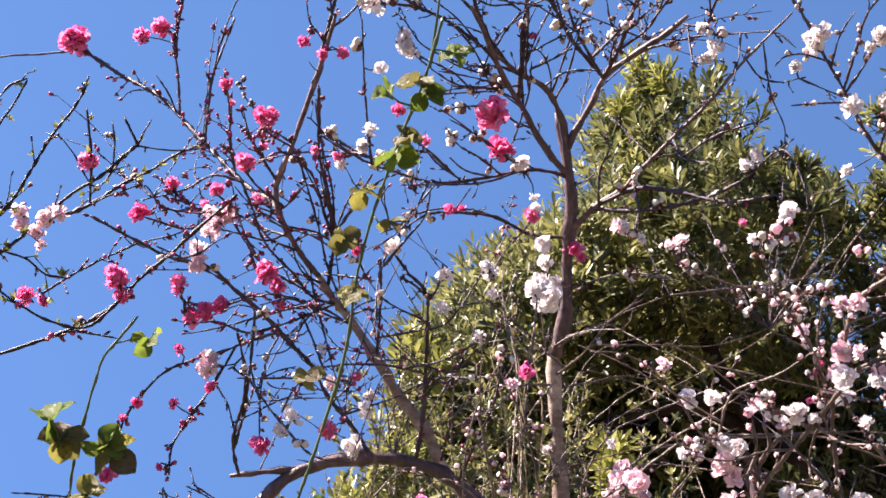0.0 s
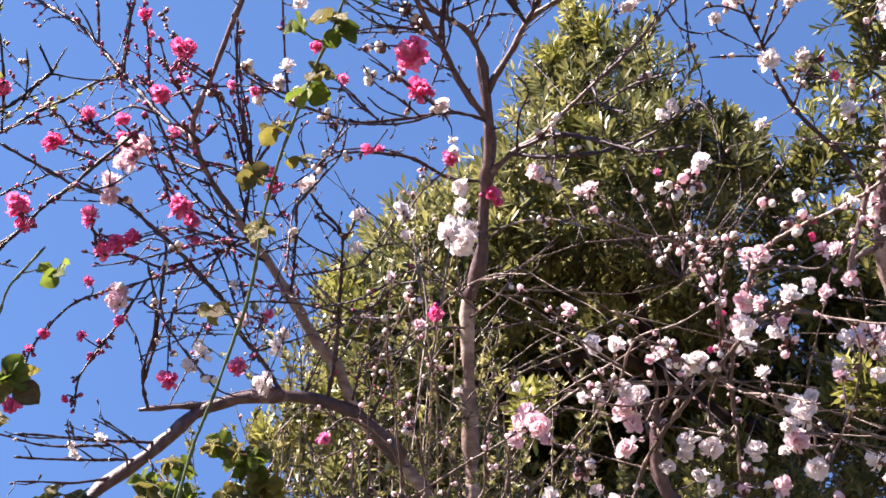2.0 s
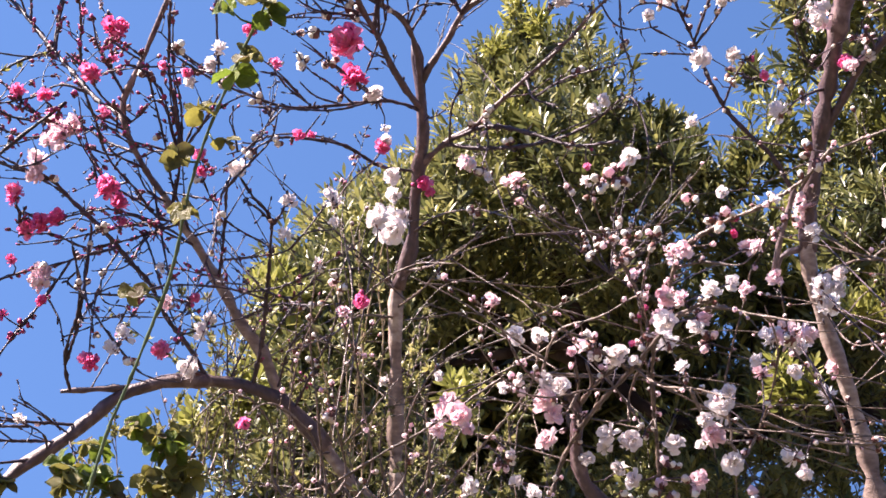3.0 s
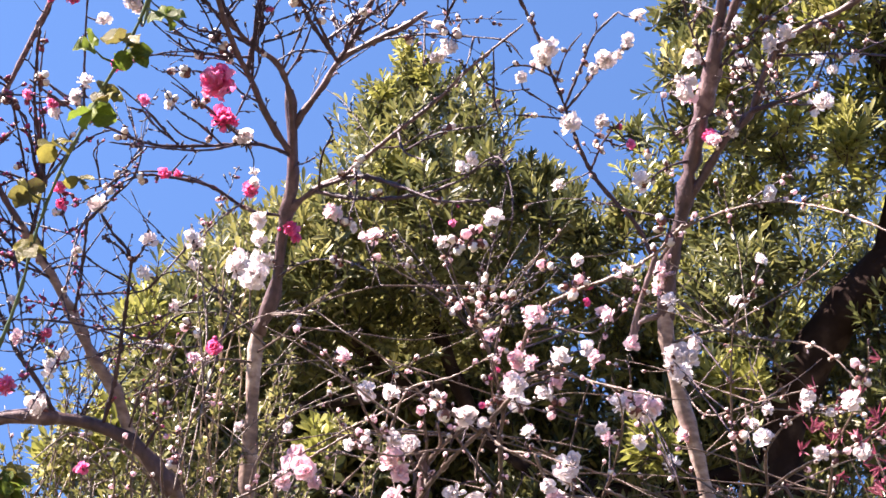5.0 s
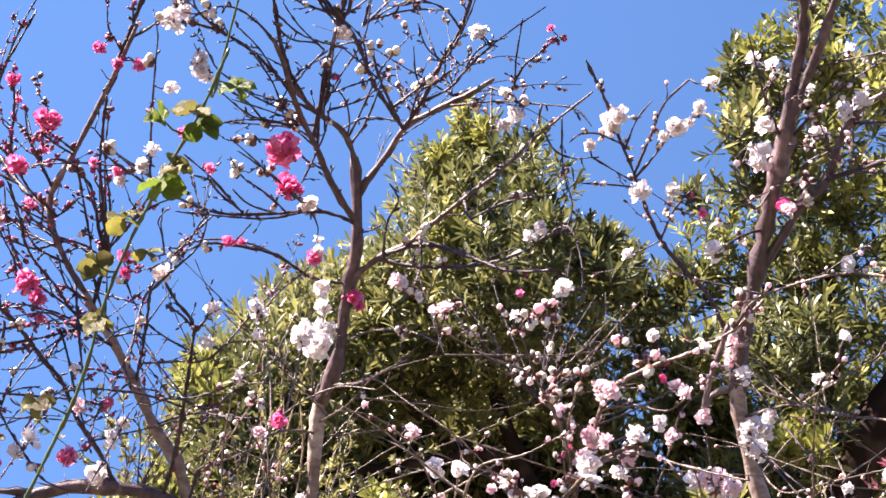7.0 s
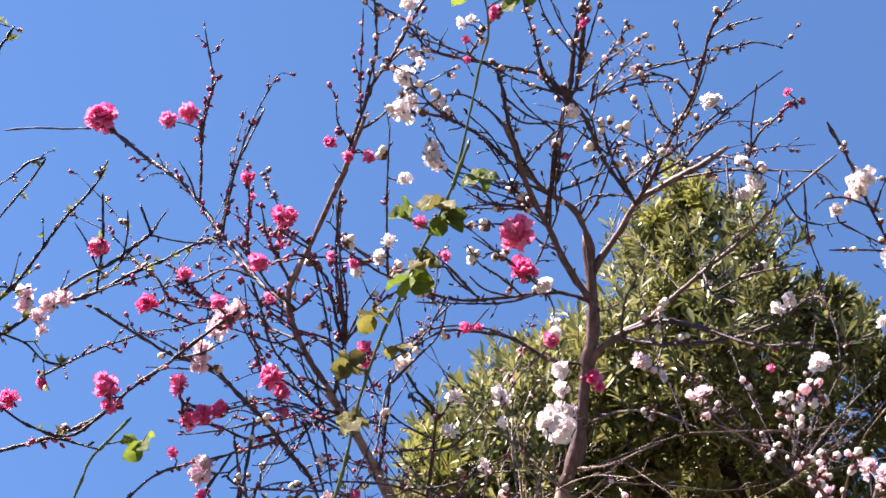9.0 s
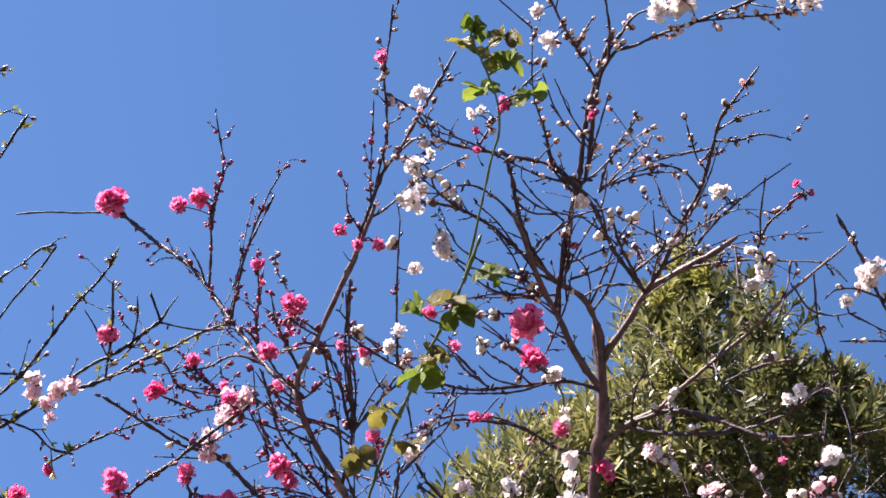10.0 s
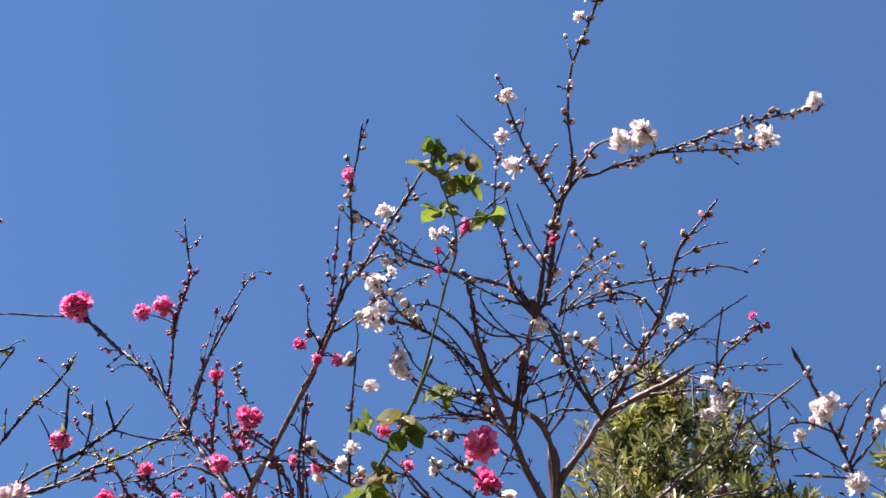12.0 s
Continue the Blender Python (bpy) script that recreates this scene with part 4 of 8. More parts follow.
branch(peach, "twig", 0.0023, 0.0011, 1, "w", [(0.110, 1.513, 3.132), (0.123, 1.473, 3.143), (0.130, 1.454, 3.144)])
branch(peach, "twig", 0.0023, 0.0011, 1, "w", [(0.123, 1.686, 2.995), (0.065, 1.669, 2.996), (0.016, 1.648, 3.002), (-0.036, 1.622, 3.009), (-0.106, 1.593, 3.010)])
branch(peach, "twig", 0.0024, 0.0012, .8, "w", [(0.114, 1.816, 2.864), (0.063, 1.800, 2.846), (0.006, 1.774, 2.836), (-0.032, 1.743, 2.842), (-0.064, 1.709, 2.851), (-0.086, 1.678, 2.861)])
branch(peach, "twig", 0.0024, 0.0012, .5, "w", [(0.082, 1.806, 2.853), (0.053, 1.772, 2.869), (0.029, 1.734, 2.888), (-0.004, 1.695, 2.904)])
branch(peach, "twig", 0.0031, 0.0018, .5, "w", [(0.121, 1.851, 2.838), (0.116, 1.791, 2.884), (0.115, 1.742, 2.918), (0.120, 1.710, 2.939)])
branch(peach, "twig", 0.0018, 0.0012, .5, "w", [(0.116, 1.779, 2.892), (0.137, 1.738, 2.885), (0.143, 1.708, 2.885)])
branch(peach, "twig", 0.0025, 0.0012, .5, "w", [(0.175, 1.863, 2.863), (0.195, 1.823, 2.884), (0.207, 1.777, 2.909), (0.216, 1.731, 2.932)])
branch(peach, "twig", 0.0018, 0.0012, .5, "w", [(0.069, 1.757, 2.896), (0.090, 1.713, 2.904), (0.111, 1.674, 2.910)])
branch(peach, "twig", 0.0019, 0.0012, .5, "w", [(0.157, 1.837, 2.876), (0.190, 1.810, 2.886), (0.227, 1.794, 2.880), (0.252, 1.786, 2.871)])
branch(peach, "twig", 0.0019, 0.0012, .5, "w", [(0.141, 1.889, 2.824), (0.103, 1.856, 2.819), (0.082, 1.820, 2.823)])
branch(peach, "twig", 0.0025, 0.0012, .7, "w", [(0.126, 1.946, 2.772), (0.074, 1.874, 2.773), (0.015, 1.790, 2.762), (-0.006, 1.762, 2.757)])
branch(peach, "twig", 0.0018, 0.0012, .3, "n", [(0.065, 1.924, 2.747), (0.015, 1.852, 2.719), (-0.006, 1.805, 2.711)])
branch(peach, "twig", 0.0018, 0.0012, .5, "w", [(0.011, 1.899, 2.727), (-0.032, 1.818, 2.714), (-0.045, 1.779, 2.710)])
branch(peach, "twig", 0.0018, 0.0012, .3, "n", [(-0.001, 1.946, 2.687), (0.030, 1.884, 2.701)])
branch(peach, "twig", 0.0024, 0.0011, .4, "w", [(-0.042, 1.875, 2.707), (-0.067, 1.846, 2.627), (-0.086, 1.827, 2.587)])
branch(peach, "twig", 0.0019, 0.0012, .5, "w", [(0.210, 1.996, 2.771), (0.226, 1.946, 2.749), (0.242, 1.884, 2.727)])
branch(peach, "twig", 0.0019, 0.0011, .6, "w", [(0.126, 2.018, 2.692), (0.094, 1.971, 2.632), (0.072, 1.922, 2.573), (0.061, 1.879, 2.519)])
branch(peach, "twig", 0.0018, 0.0012, .5, "w", [(0.478, 1.724, 2.902), (0.468, 1.716, 2.851), (0.451, 1.709, 2.792)])
branch(peach, "twig", 0.0019, 0.0012, .5, "w", [(0.399, 1.762, 2.950), (0.401, 1.763, 2.898), (0.401, 1.761, 2.850)])
branch(peach, "twig", 0.0025, 0.0012, .6, "w", [(0.380, 1.882, 2.798), (0.389, 1.860, 2.746), (0.421, 1.816, 2.705)])
branch(peach, "twig", 0.0024, 0.0011, .5, "w", [(0.389, 1.860, 2.746), (0.430, 1.776, 2.734), (0.489, 1.696, 2.709)])
branch(peach, "twig", 0.0025, 0.0012, .5, "w", [(0.315, 1.954, 2.759), (0.320, 1.931, 2.694), (0.306, 1.908, 2.630)])
branch(peach, "twig", 0.0018, 0.0012, .6, "w", [(0.486, 1.742, 2.862), (0.510, 1.753, 2.832), (0.536, 1.750, 2.821), (0.574, 1.734, 2.819)])
branch(peach, "twig", 0.0018, 0.0012, .5, "w", [(0.509, 1.710, 2.874), (0.526, 1.761, 2.793), (0.545, 1.782, 2.751), (0.541, 1.813, 2.703)])
branch(peach, "twig", 0.0025, 0.0012, .5, "w", [(0.260, 2.004, 2.729), (0.255, 1.905, 2.752), (0.264, 1.847, 2.760), (0.243, 1.809, 2.764)])
branch(peach, "twig", 0.0024, 0.0011, .5, "w", [(0.480, 1.822, 2.678), (0.530, 1.750, 2.687), (0.549, 1.745, 2.630), (0.552, 1.745, 2.573)])
branch(peach, "twig", 0.0022, 0.0011, .8, "w", [(0.031, 1.656, 2.899), (-0.003, 1.637, 2.921), (-0.041, 1.626, 2.931), (-0.075, 1.629, 2.922), (-0.100, 1.638, 2.906)])
branch(peach, "twig", 0.0023, 0.0011, .6, "w", [(0.073, 1.760, 2.869), (0.031, 1.725, 2.901), (-0.000, 1.699, 2.923), (-0.030, 1.679, 2.936)])
branch(peach, "twig", 0.0023, 0.0011, .6, "w", [(0.068, 1.755, 2.873), (0.047, 1.713, 2.918), (0.032, 1.675, 2.956), (0.017, 1.636, 2.993)])
branch(peach, "twig", 0.0017, 0.0011, .6, "w", [(0.111, 1.674, 2.910), (0.059, 1.646, 2.938), (0.038, 1.627, 2.954)])
branch(peach, "twig", 0.0017, 0.0011, .6, "w", [(0.098, 1.667, 2.917), (0.053, 1.662, 2.915), (0.023, 1.644, 2.931)])
branch(peach, "twig", 0.0023, 0.0012, .5, "w", [(0.127, 1.786, 2.893), (0.125, 1.728, 2.939), (0.127, 1.682, 2.975)])
branch(peach, "twig", 0.0018, 0.0012, .6, "w", [(0.191, 1.769, 2.952), (0.167, 1.712, 2.980), (0.146, 1.693, 2.986)])
branch(peach, "twig", 0.0024, 0.0012, .8, "w", [(0.171, 1.735, 3.021), (0.212, 1.680, 3.044), (0.247, 1.631, 3.064)])
branch(peach, "twig", 0.0018, 0.0012, .6, "w", [(0.172, 1.728, 3.025), (0.250, 1.682, 3.027), (0.303, 1.659, 3.017)])
branch(peach, "twig", 0.0024, 0.0011, .8, "w", [(0.238, 1.805, 2.913), (0.283, 1.761, 2.939), (0.319, 1.700, 2.969), (0.337, 1.644, 2.999), (0.345, 1.590, 3.027)])
branch(peach, "twig", 0.0018, 0.0011, .6, "w", [(0.299, 1.756, 2.938), (0.344, 1.687, 2.941), (0.380, 1.640, 2.934)])
branch(peach, "twig", 0.0017, 0.0011, .5, "w", [(0.127, 1.759, 2.889), (0.187, 1.725, 2.901), (0.229, 1.704, 2.904)])
branch(peach, "twig", 0.0018, 0.0011, .5, "w", [(0.095, 1.806, 2.854), (0.039, 1.768, 2.844), (-0.025, 1.723, 2.826)])
branch(peach, "twig", 0.0023, 0.0011, .5, "w", [(0.115, 1.804, 2.877), (0.073, 1.770, 2.871), (0.046, 1.752, 2.856), (0.009, 1.723, 2.842)])
branch(peach, "twig", 0.0017, 0.0011, .5, "w", [(0.082, 1.820, 2.823), (0.017, 1.779, 2.794), (-0.017, 1.755, 2.769)])
branch(peach, "twig", 0.0017, 0.0011, .8, "w", [(0.009, 1.723, 2.842), (-0.058, 1.694, 2.867), (-0.074, 1.677, 2.885), (-0.089, 1.665, 2.897)])
branch(peach, "twig", 0.0017, 0.0011, .5, "w", [(0.103, 1.689, 2.908), (0.134, 1.669, 2.921), (0.179, 1.652, 2.926)])
branch(peach, "twig", 0.0018, 0.0012, .5, "w", [(0.093, 1.901, 2.772), (0.117, 1.851, 2.820), (0.130, 1.813, 2.852), (0.133, 1.775, 2.884)])
branch(peach, "twig", 0.0023, 0.0017, .6, "w", [(0.140, 1.694, 2.987), (0.117, 1.683, 2.994), (0.089, 1.655, 3.016), (0.066, 1.606, 3.053)])
branch(peach, "twig", 0.0023, 0.0011, .5, "w", [(0.130, 1.813, 2.852), (0.123, 1.782, 2.874), (0.125, 1.739, 2.905), (0.126, 1.696, 2.934)])
branch(peach, "twig", 0.0017, 0.0011, .3, "n", [(0.006, 1.889, 2.725), (-0.035, 1.838, 2.740), (-0.074, 1.794, 2.746), (-0.088, 1.778, 2.747)])
branch(peach, "twig", 0.0018, 0.0011, .6, "w", [(0.146, 1.953, 2.780), (0.065, 1.886, 2.785), (0.010, 1.821, 2.792), (-0.022, 1.782, 2.793)])
branch(peach, "twig", 0.0022, 0.0011, .4, "w", [(0.027, 1.648, 2.950), (0.069, 1.661, 2.926), (0.111, 1.663, 2.916), (0.147, 1.661, 2.910)])
branch(peach, "twig", 0.0018, 0.0012, .3, "w", [(0.284, 1.778, 2.938), (0.270, 1.755, 2.946), (0.256, 1.704, 2.968)])
branch(peach, "twig", 0.0017, 0.0011, .8, "w", [(0.203, 1.717, 2.902), (0.168, 1.697, 2.917), (0.135, 1.679, 2.928)])
branch(peach, "twig", 0.0023, 0.0011, 1, "w", [(0.132, 1.785, 2.876), (0.167, 1.766, 2.881), (0.200, 1.737, 2.892), (0.207, 1.720, 2.903)])
branch(peach, "twig", 0.0018, 0.0012, .6, "w", [(0.169, 1.854, 2.867), (0.168, 1.820, 2.890), (0.150, 1.786, 2.911), (0.120, 1.766, 2.917)])
branch(peach, "twig", 0.0017, 0.0011, .8, "w", [(0.086, 1.787, 2.860), (0.031, 1.772, 2.863), (-0.007, 1.757, 2.871), (-0.036, 1.738, 2.883)])
branch(peach, "twig", 0.0017, 0.0011, .8, "w", [(-0.012, 1.724, 2.932), (-0.060, 1.703, 2.946), (-0.098, 1.682, 2.961), (-0.164, 1.639, 2.990)])

# left limb: the paler trunk bark puts its sunlit look into the colour
branch(peach, "limb", 0.0138, 0.0073, .4, "m", [(0.208, 2.363, 2.164), (0.169, 2.361, 2.169), (0.125, 2.352, 2.198), (0.069, 2.329, 2.260), (0.017, 2.311, 2.302), (-0.025, 2.287, 2.354), (-0.056, 2.258, 2.415), (-0.088, 2.240, 2.447), (-0.124, 2.212, 2.497), (-0.160, 2.182, 2.546), (-0.191, 2.156, 2.586), (-0.222, 2.133, 2.617), (-0.247, 2.110, 2.650)], TRUNK_BARK)
branch(peach, "limb", 0.0104, 0.0048, .4, "m", [(-0.222, 2.133, 2.617), (-0.247, 2.110, 2.650), (-0.272, 2.090, 2.674), (-0.297, 2.064, 2.707), (-0.317, 2.035, 2.744), (-0.321, 2.008, 2.781), (-0.310, 1.991, 2.806), (-0.289, 1.965, 2.844), (-0.273, 1.938, 2.881), (-0.257, 1.913, 2.913), (-0.238, 1.882, 2.952), (-0.223, 1.853, 2.986), (-0.206, 1.817, 3.026)], BARK)
branch(peach, "limb", 0.0060, 0.0050, .7, "r", [(-0.305, 2.053, 2.721), (-0.341, 2.079, 2.794), (-0.378, 2.099, 2.827), (-0.416, 2.118, 2.871), (-0.456, 2.136, 2.924), (-0.496, 2.153, 2.974), (-0.552, 2.173, 3.049), (-0.594, 2.186, 3.100), (-0.636, 2.199, 3.137), (-0.691, 2.216, 3.179), (-0.763, 2.234, 3.241), (-0.799, 2.242, 3.272)])
branch(peach, "twig", 0.0029, 0.0023, .6, "r", [(-0.552, 2.173, 3.049), (-0.560, 2.136, 3.141), (-0.567, 2.116, 3.189), (-0.557, 2.097, 3.239), (-0.549, 2.080, 3.284)])
branch(peach, "twig", 0.0022, 0.0015, .1, "n", [(-0.562, 2.176, 3.061), (-0.572, 2.141, 3.081), (-0.591, 2.101, 3.098)])
branch(peach, "twig", 0.0029, 0.0022, .4, "r", [(-0.491, 2.150, 2.968), (-0.485, 2.122, 3.034), (-0.475, 2.094, 3.096), (-0.459, 2.076, 3.138), (-0.434, 2.048, 3.200)])
branch(peach, "twig", 0.0028, 0.0020, 1.3, "r", [(-0.416, 2.118, 2.871), (-0.423, 2.074, 2.909), (-0.421, 2.024, 2.953), (-0.426, 1.960, 3.004)])
branch(peach, "twig", 0.0026, 0.0013, 1, "r", [(-0.318, 2.004, 2.787), (-0.348, 1.957, 2.820), (-0.365, 1.921, 2.845), (-0.370, 1.891, 2.866)])
branch(peach, "limb", 0.0162, 0.0088, .3, "n", [(0.069, 2.329, 2.260), (0.032, 2.312, 2.297), (-0.020, 2.292, 2.336), (-0.087, 2.277, 2.354), (-0.169, 2.263, 2.355), (-0.230, 2.255, 2.345), (-0.305, 2.247, 2.308), (-0.343, 2.245, 2.269), (-0.379, 2.243, 2.231), (-0.414, 2.238, 2.200), (-0.451, 2.232, 2.168), (-0.472, 2.229, 2.144), (-0.503, 2.225, 2.102), (-0.531, 2.220, 2.052)], BARK)
branch(peach, "limb", 0.0100, 0.0068, .3, "n", [(-0.169, 2.263, 2.355), (-0.230, 2.255, 2.345), (-0.270, 2.250, 2.333), (-0.339, 2.237, 2.320), (-0.400, 2.225, 2.308)], BARK)
branch(peach, "branch", 0.0039, 0.0024, .7, "m", [(-0.384, 2.228, 2.311), (-0.390, 2.182, 2.343), (-0.380, 2.137, 2.374), (-0.367, 2.106, 2.393), (-0.357, 2.056, 2.425), (-0.358, 2.003, 2.454), (-0.362, 1.969, 2.470)])
branch(peach, "branch", 0.0032, 0.0018, .7, "m", [(-0.390, 2.182, 2.343), (-0.367, 2.124, 2.384), (-0.354, 2.069, 2.420), (-0.336, 1.979, 2.474), (-0.330, 1.938, 2.497)])
branch(peach, "twig", 0.0031, 0.0018, .9, "r", [(-0.338, 1.990, 2.467), (-0.304, 2.020, 2.494), (-0.350, 2.013, 2.475), (-0.377, 2.010, 2.460), (-0.431, 2.000, 2.437), (-0.483, 1.992, 2.408), (-0.512, 1.992, 2.373), (-0.540, 1.995, 2.324), (-0.549, 2.002, 2.278)])
branch(peach, "twig", 0.0024, 0.0018, .7, "r", [(-0.370, 2.011, 2.463), (-0.406, 2.019, 2.394), (-0.443, 2.021, 2.329), (-0.463, 2.022, 2.290), (-0.464, 2.028, 2.242)])
branch(peach, "twig", 0.0018, 0.0012, .6, "m", [(-0.402, 2.018, 2.402), (-0.375, 2.018, 2.358), (-0.361, 2.015, 2.312)])
branch(peach, "branch", 0.0059, 0.0024, .8, "m", [(-0.149, 2.267, 2.355), (-0.189, 2.223, 2.407), (-0.229, 2.183, 2.446), (-0.257, 2.141, 2.489), (-0.305, 2.096, 2.523), (-0.333, 2.065, 2.547), (-0.378, 2.022, 2.573), (-0.422, 1.976, 2.599), (-0.474, 1.944, 2.596), (-0.532, 1.895, 2.607), (-0.595, 1.837, 2.620)])
branch(peach, "twig", 0.0026, 0.0018, 1, "r", [(-0.214, 2.139, 2.609), (-0.308, 2.109, 2.552), (-0.363, 2.080, 2.522), (-0.415, 2.034, 2.522), (-0.457, 2.006, 2.503)])
branch(peach, "twig", 0.0033, 0.0018, 1, "m", [(-0.214, 2.139, 2.609), (-0.250, 2.106, 2.601), (-0.285, 2.046, 2.622), (-0.327, 1.972, 2.644), (-0.344, 1.893, 2.677), (-0.357, 1.841, 2.695)])
branch(peach, "twig", 0.0032, 0.0021, 1, "r", [(-0.297, 2.064, 2.707), (-0.359, 2.088, 2.742), (-0.406, 2.099, 2.775), (-0.475, 2.125, 2.796), (-0.536, 2.135, 2.846), (-0.579, 2.139, 2.889)])
branch(peach, "twig", 0.0027, 0.0014, .8, "r", [(-0.397, 2.108, 2.849), (-0.457, 2.105, 2.866), (-0.512, 2.123, 2.845), (-0.577, 2.134, 2.833)])
branch(peach, "branch", 0.0039, 0.0024, .7, "m", [(-0.231, 2.124, 2.629), (-0.217, 2.056, 2.691), (-0.225, 1.977, 2.750), (-0.234, 1.924, 2.787), (-0.233, 1.862, 2.828), (-0.230, 1.809, 2.861)])
branch(peach, "branch", 0.0039, 0.0025, .6, "m", [(-0.142, 2.197, 2.522), (-0.131, 2.090, 2.593), (-0.128, 2.013, 2.633)])
branch(peach, "branch", 0.0059, 0.0024, .6, "m", [(-0.070, 2.281, 2.349), (-0.055, 2.206, 2.422), (-0.049, 2.126, 2.488), (-0.046, 2.063, 2.536), (-0.047, 2.018, 2.568), (-0.081, 1.973, 2.589), (-0.100, 1.942, 2.605)])
branch(peach, "twig", 0.0025, 0.0018, 1, "w", [(-0.047, 2.023, 2.564), (-0.062, 1.992, 2.566), (-0.090, 1.945, 2.563)])
branch(peach, "twig", 0.0025, 0.0018, 1, "w", [(-0.047, 2.035, 2.556), (-0.023, 1.980, 2.571), (-0.018, 1.941, 2.583)])
branch(peach, "twig", 0.0025, 0.0012, .5, "m", [(-0.051, 2.146, 2.471), (-0.103, 2.101, 2.466), (-0.159, 2.054, 2.450), (-0.213, 2.010, 2.426), (-0.263, 1.968, 2.388)])
branch(peach, "twig", 0.0025, 0.0011, .4, "m", [(-0.090, 2.112, 2.467), (-0.023, 2.042, 2.450), (0.061, 1.932, 2.452), (0.109, 1.856, 2.456)])
branch(peach, "twig", 0.0026, 0.0012, .6, "m", [(-0.219, 2.193, 2.436), (-0.191, 2.205, 2.477), (-0.228, 2.160, 2.469), (-0.264, 2.120, 2.452), (-0.322, 2.049, 2.422), (-0.361, 1.997, 2.400)])
branch(peach, "twig", 0.0026, 0.0012, .9, "r", [(-0.184, 2.163, 2.576), (-0.247, 2.094, 2.573), (-0.282, 2.046, 2.571), (-0.333, 1.996, 2.535)])
branch(peach, "twig", 0.0026, 0.0012, .7, "w", [(-0.138, 2.157, 2.548), (-0.087, 2.173, 2.565), (-0.045, 2.147, 2.564), (-0.125, 2.071, 2.584), (-0.162, 2.003, 2.616), (-0.170, 1.962, 2.638)])
branch(peach, "twig", 0.0023, 0.0017, .7, "m", [(-0.134, 1.805, 2.698), (-0.140, 1.769, 2.748), (-0.145, 1.716, 2.817), (-0.147, 1.658, 2.886)])
branch(peach, "twig", 0.0032, 0.0018, .6, "m", [(-0.218, 2.046, 2.698), (-0.183, 1.972, 2.701), (-0.136, 1.848, 2.705)])
branch(peach, "twig", 0.0019, 0.0012, .8, "m", [(-0.300, 2.121, 2.389), (-0.275, 2.068, 2.409), (-0.231, 2.006, 2.424)])
branch(peach, "twig", 0.0018, 0.0012, .8, "m", [(-0.327, 2.042, 2.419), (-0.323, 2.022, 2.349), (-0.317, 2.004, 2.293)])
branch(peach, "twig", 0.0018, 0.0012, .5, "m", [(-0.346, 2.016, 2.408), (-0.285, 2.024, 2.330), (-0.226, 2.025, 2.272), (-0.169, 2.015, 2.259)])
branch(peach, "twig", 0.0025, 0.0012, .8, "t", [(-0.409, 2.239, 2.204), (-0.410, 2.163, 2.214), (-0.443, 2.131, 2.221), (-0.537, 2.050, 2.198), (-0.559, 2.027, 2.196)])
branch(peach, "twig", 0.0025, 0.0012, .8, "t", [(-0.426, 2.147, 2.218), (-0.520, 2.101, 2.200), (-0.624, 2.028, 2.206), (-0.698, 1.975, 2.196)])
branch(peach, "twig", 0.0019, 0.0012, .4, "w", [(-0.375, 2.243, 2.236), (-0.429, 2.147, 2.249), (-0.449, 2.095, 2.247)])
branch(peach, "twig", 0.0019, 0.0012, .3, "w", [(-0.485, 2.118, 2.207), (-0.471, 2.020, 2.217)])
branch(peach, "twig", 0.0026, 0.0012, 1, "r", [(-0.292, 1.968, 2.839), (-0.310, 1.898, 2.812), (-0.328, 1.826, 2.787)])
branch(peach, "twig", 0.0025, 0.0012, 1, "r", [(-0.234, 1.924, 2.787), (-0.178, 1.875, 2.767), (-0.117, 1.833, 2.723)])
branch(peach, "twig", 0.0026, 0.0019, .9, "m", [(-0.191, 2.156, 2.586), (-0.229, 2.078, 2.656), (-0.242, 2.022, 2.706), (-0.259, 1.963, 2.753), (-0.271, 1.921, 2.785)])
branch(peach, "branch", 0.0056, 0.0024, .9, "m", [(-0.259, 1.916, 2.909), (-0.239, 1.888, 2.948), (-0.228, 1.852, 2.996), (-0.216, 1.827, 3.027), (-0.195, 1.785, 3.077), (-0.177, 1.768, 3.097), (-0.143, 1.721, 3.149), (-0.113, 1.680, 3.191), (-0.087, 1.641, 3.229)])
branch(peach, "branch", 0.0031, 0.0018, 1, "w", [(-0.211, 1.816, 3.040), (-0.204, 1.783, 3.081), (-0.196, 1.757, 3.111), (-0.199, 1.718, 3.153), (-0.207, 1.678, 3.194), (-0.201, 1.624, 3.247), (-0.199, 1.589, 3.280)])
branch(peach, "twig", 0.0025, 0.0012, .8, "w", [(-0.225, 1.845, 3.004), (-0.181, 1.817, 3.023), (-0.153, 1.791, 3.042), (-0.096, 1.755, 3.061), (-0.050, 1.727, 3.074)])
branch(peach, "twig", 0.0018, 0.0012, .7, "r", [(-0.216, 1.827, 3.027), (-0.220, 1.775, 3.085), (-0.221, 1.728, 3.135), (-0.222, 1.700, 3.163)])
branch(peach, "twig", 0.0018, 0.0012, .9, "r", [(-0.229, 1.856, 2.990), (-0.253, 1.823, 3.009), (-0.257, 1.792, 3.028)])
branch(peach, "twig", 0.0029, 0.0015, 1, "r", [(-0.562, 2.128, 3.159), (-0.562, 2.115, 3.190), (-0.557, 2.091, 3.243), (-0.553, 2.077, 3.276), (-0.567, 2.043, 3.335), (-0.579, 2.020, 3.373)])
branch(peach, "twig", 0.0021, 0.0014, .5, "r", [(-0.488, 2.136, 3.001), (-0.479, 2.098, 3.075), (-0.463, 2.066, 3.134), (-0.441, 2.034, 3.194), (-0.410, 2.004, 3.251)])
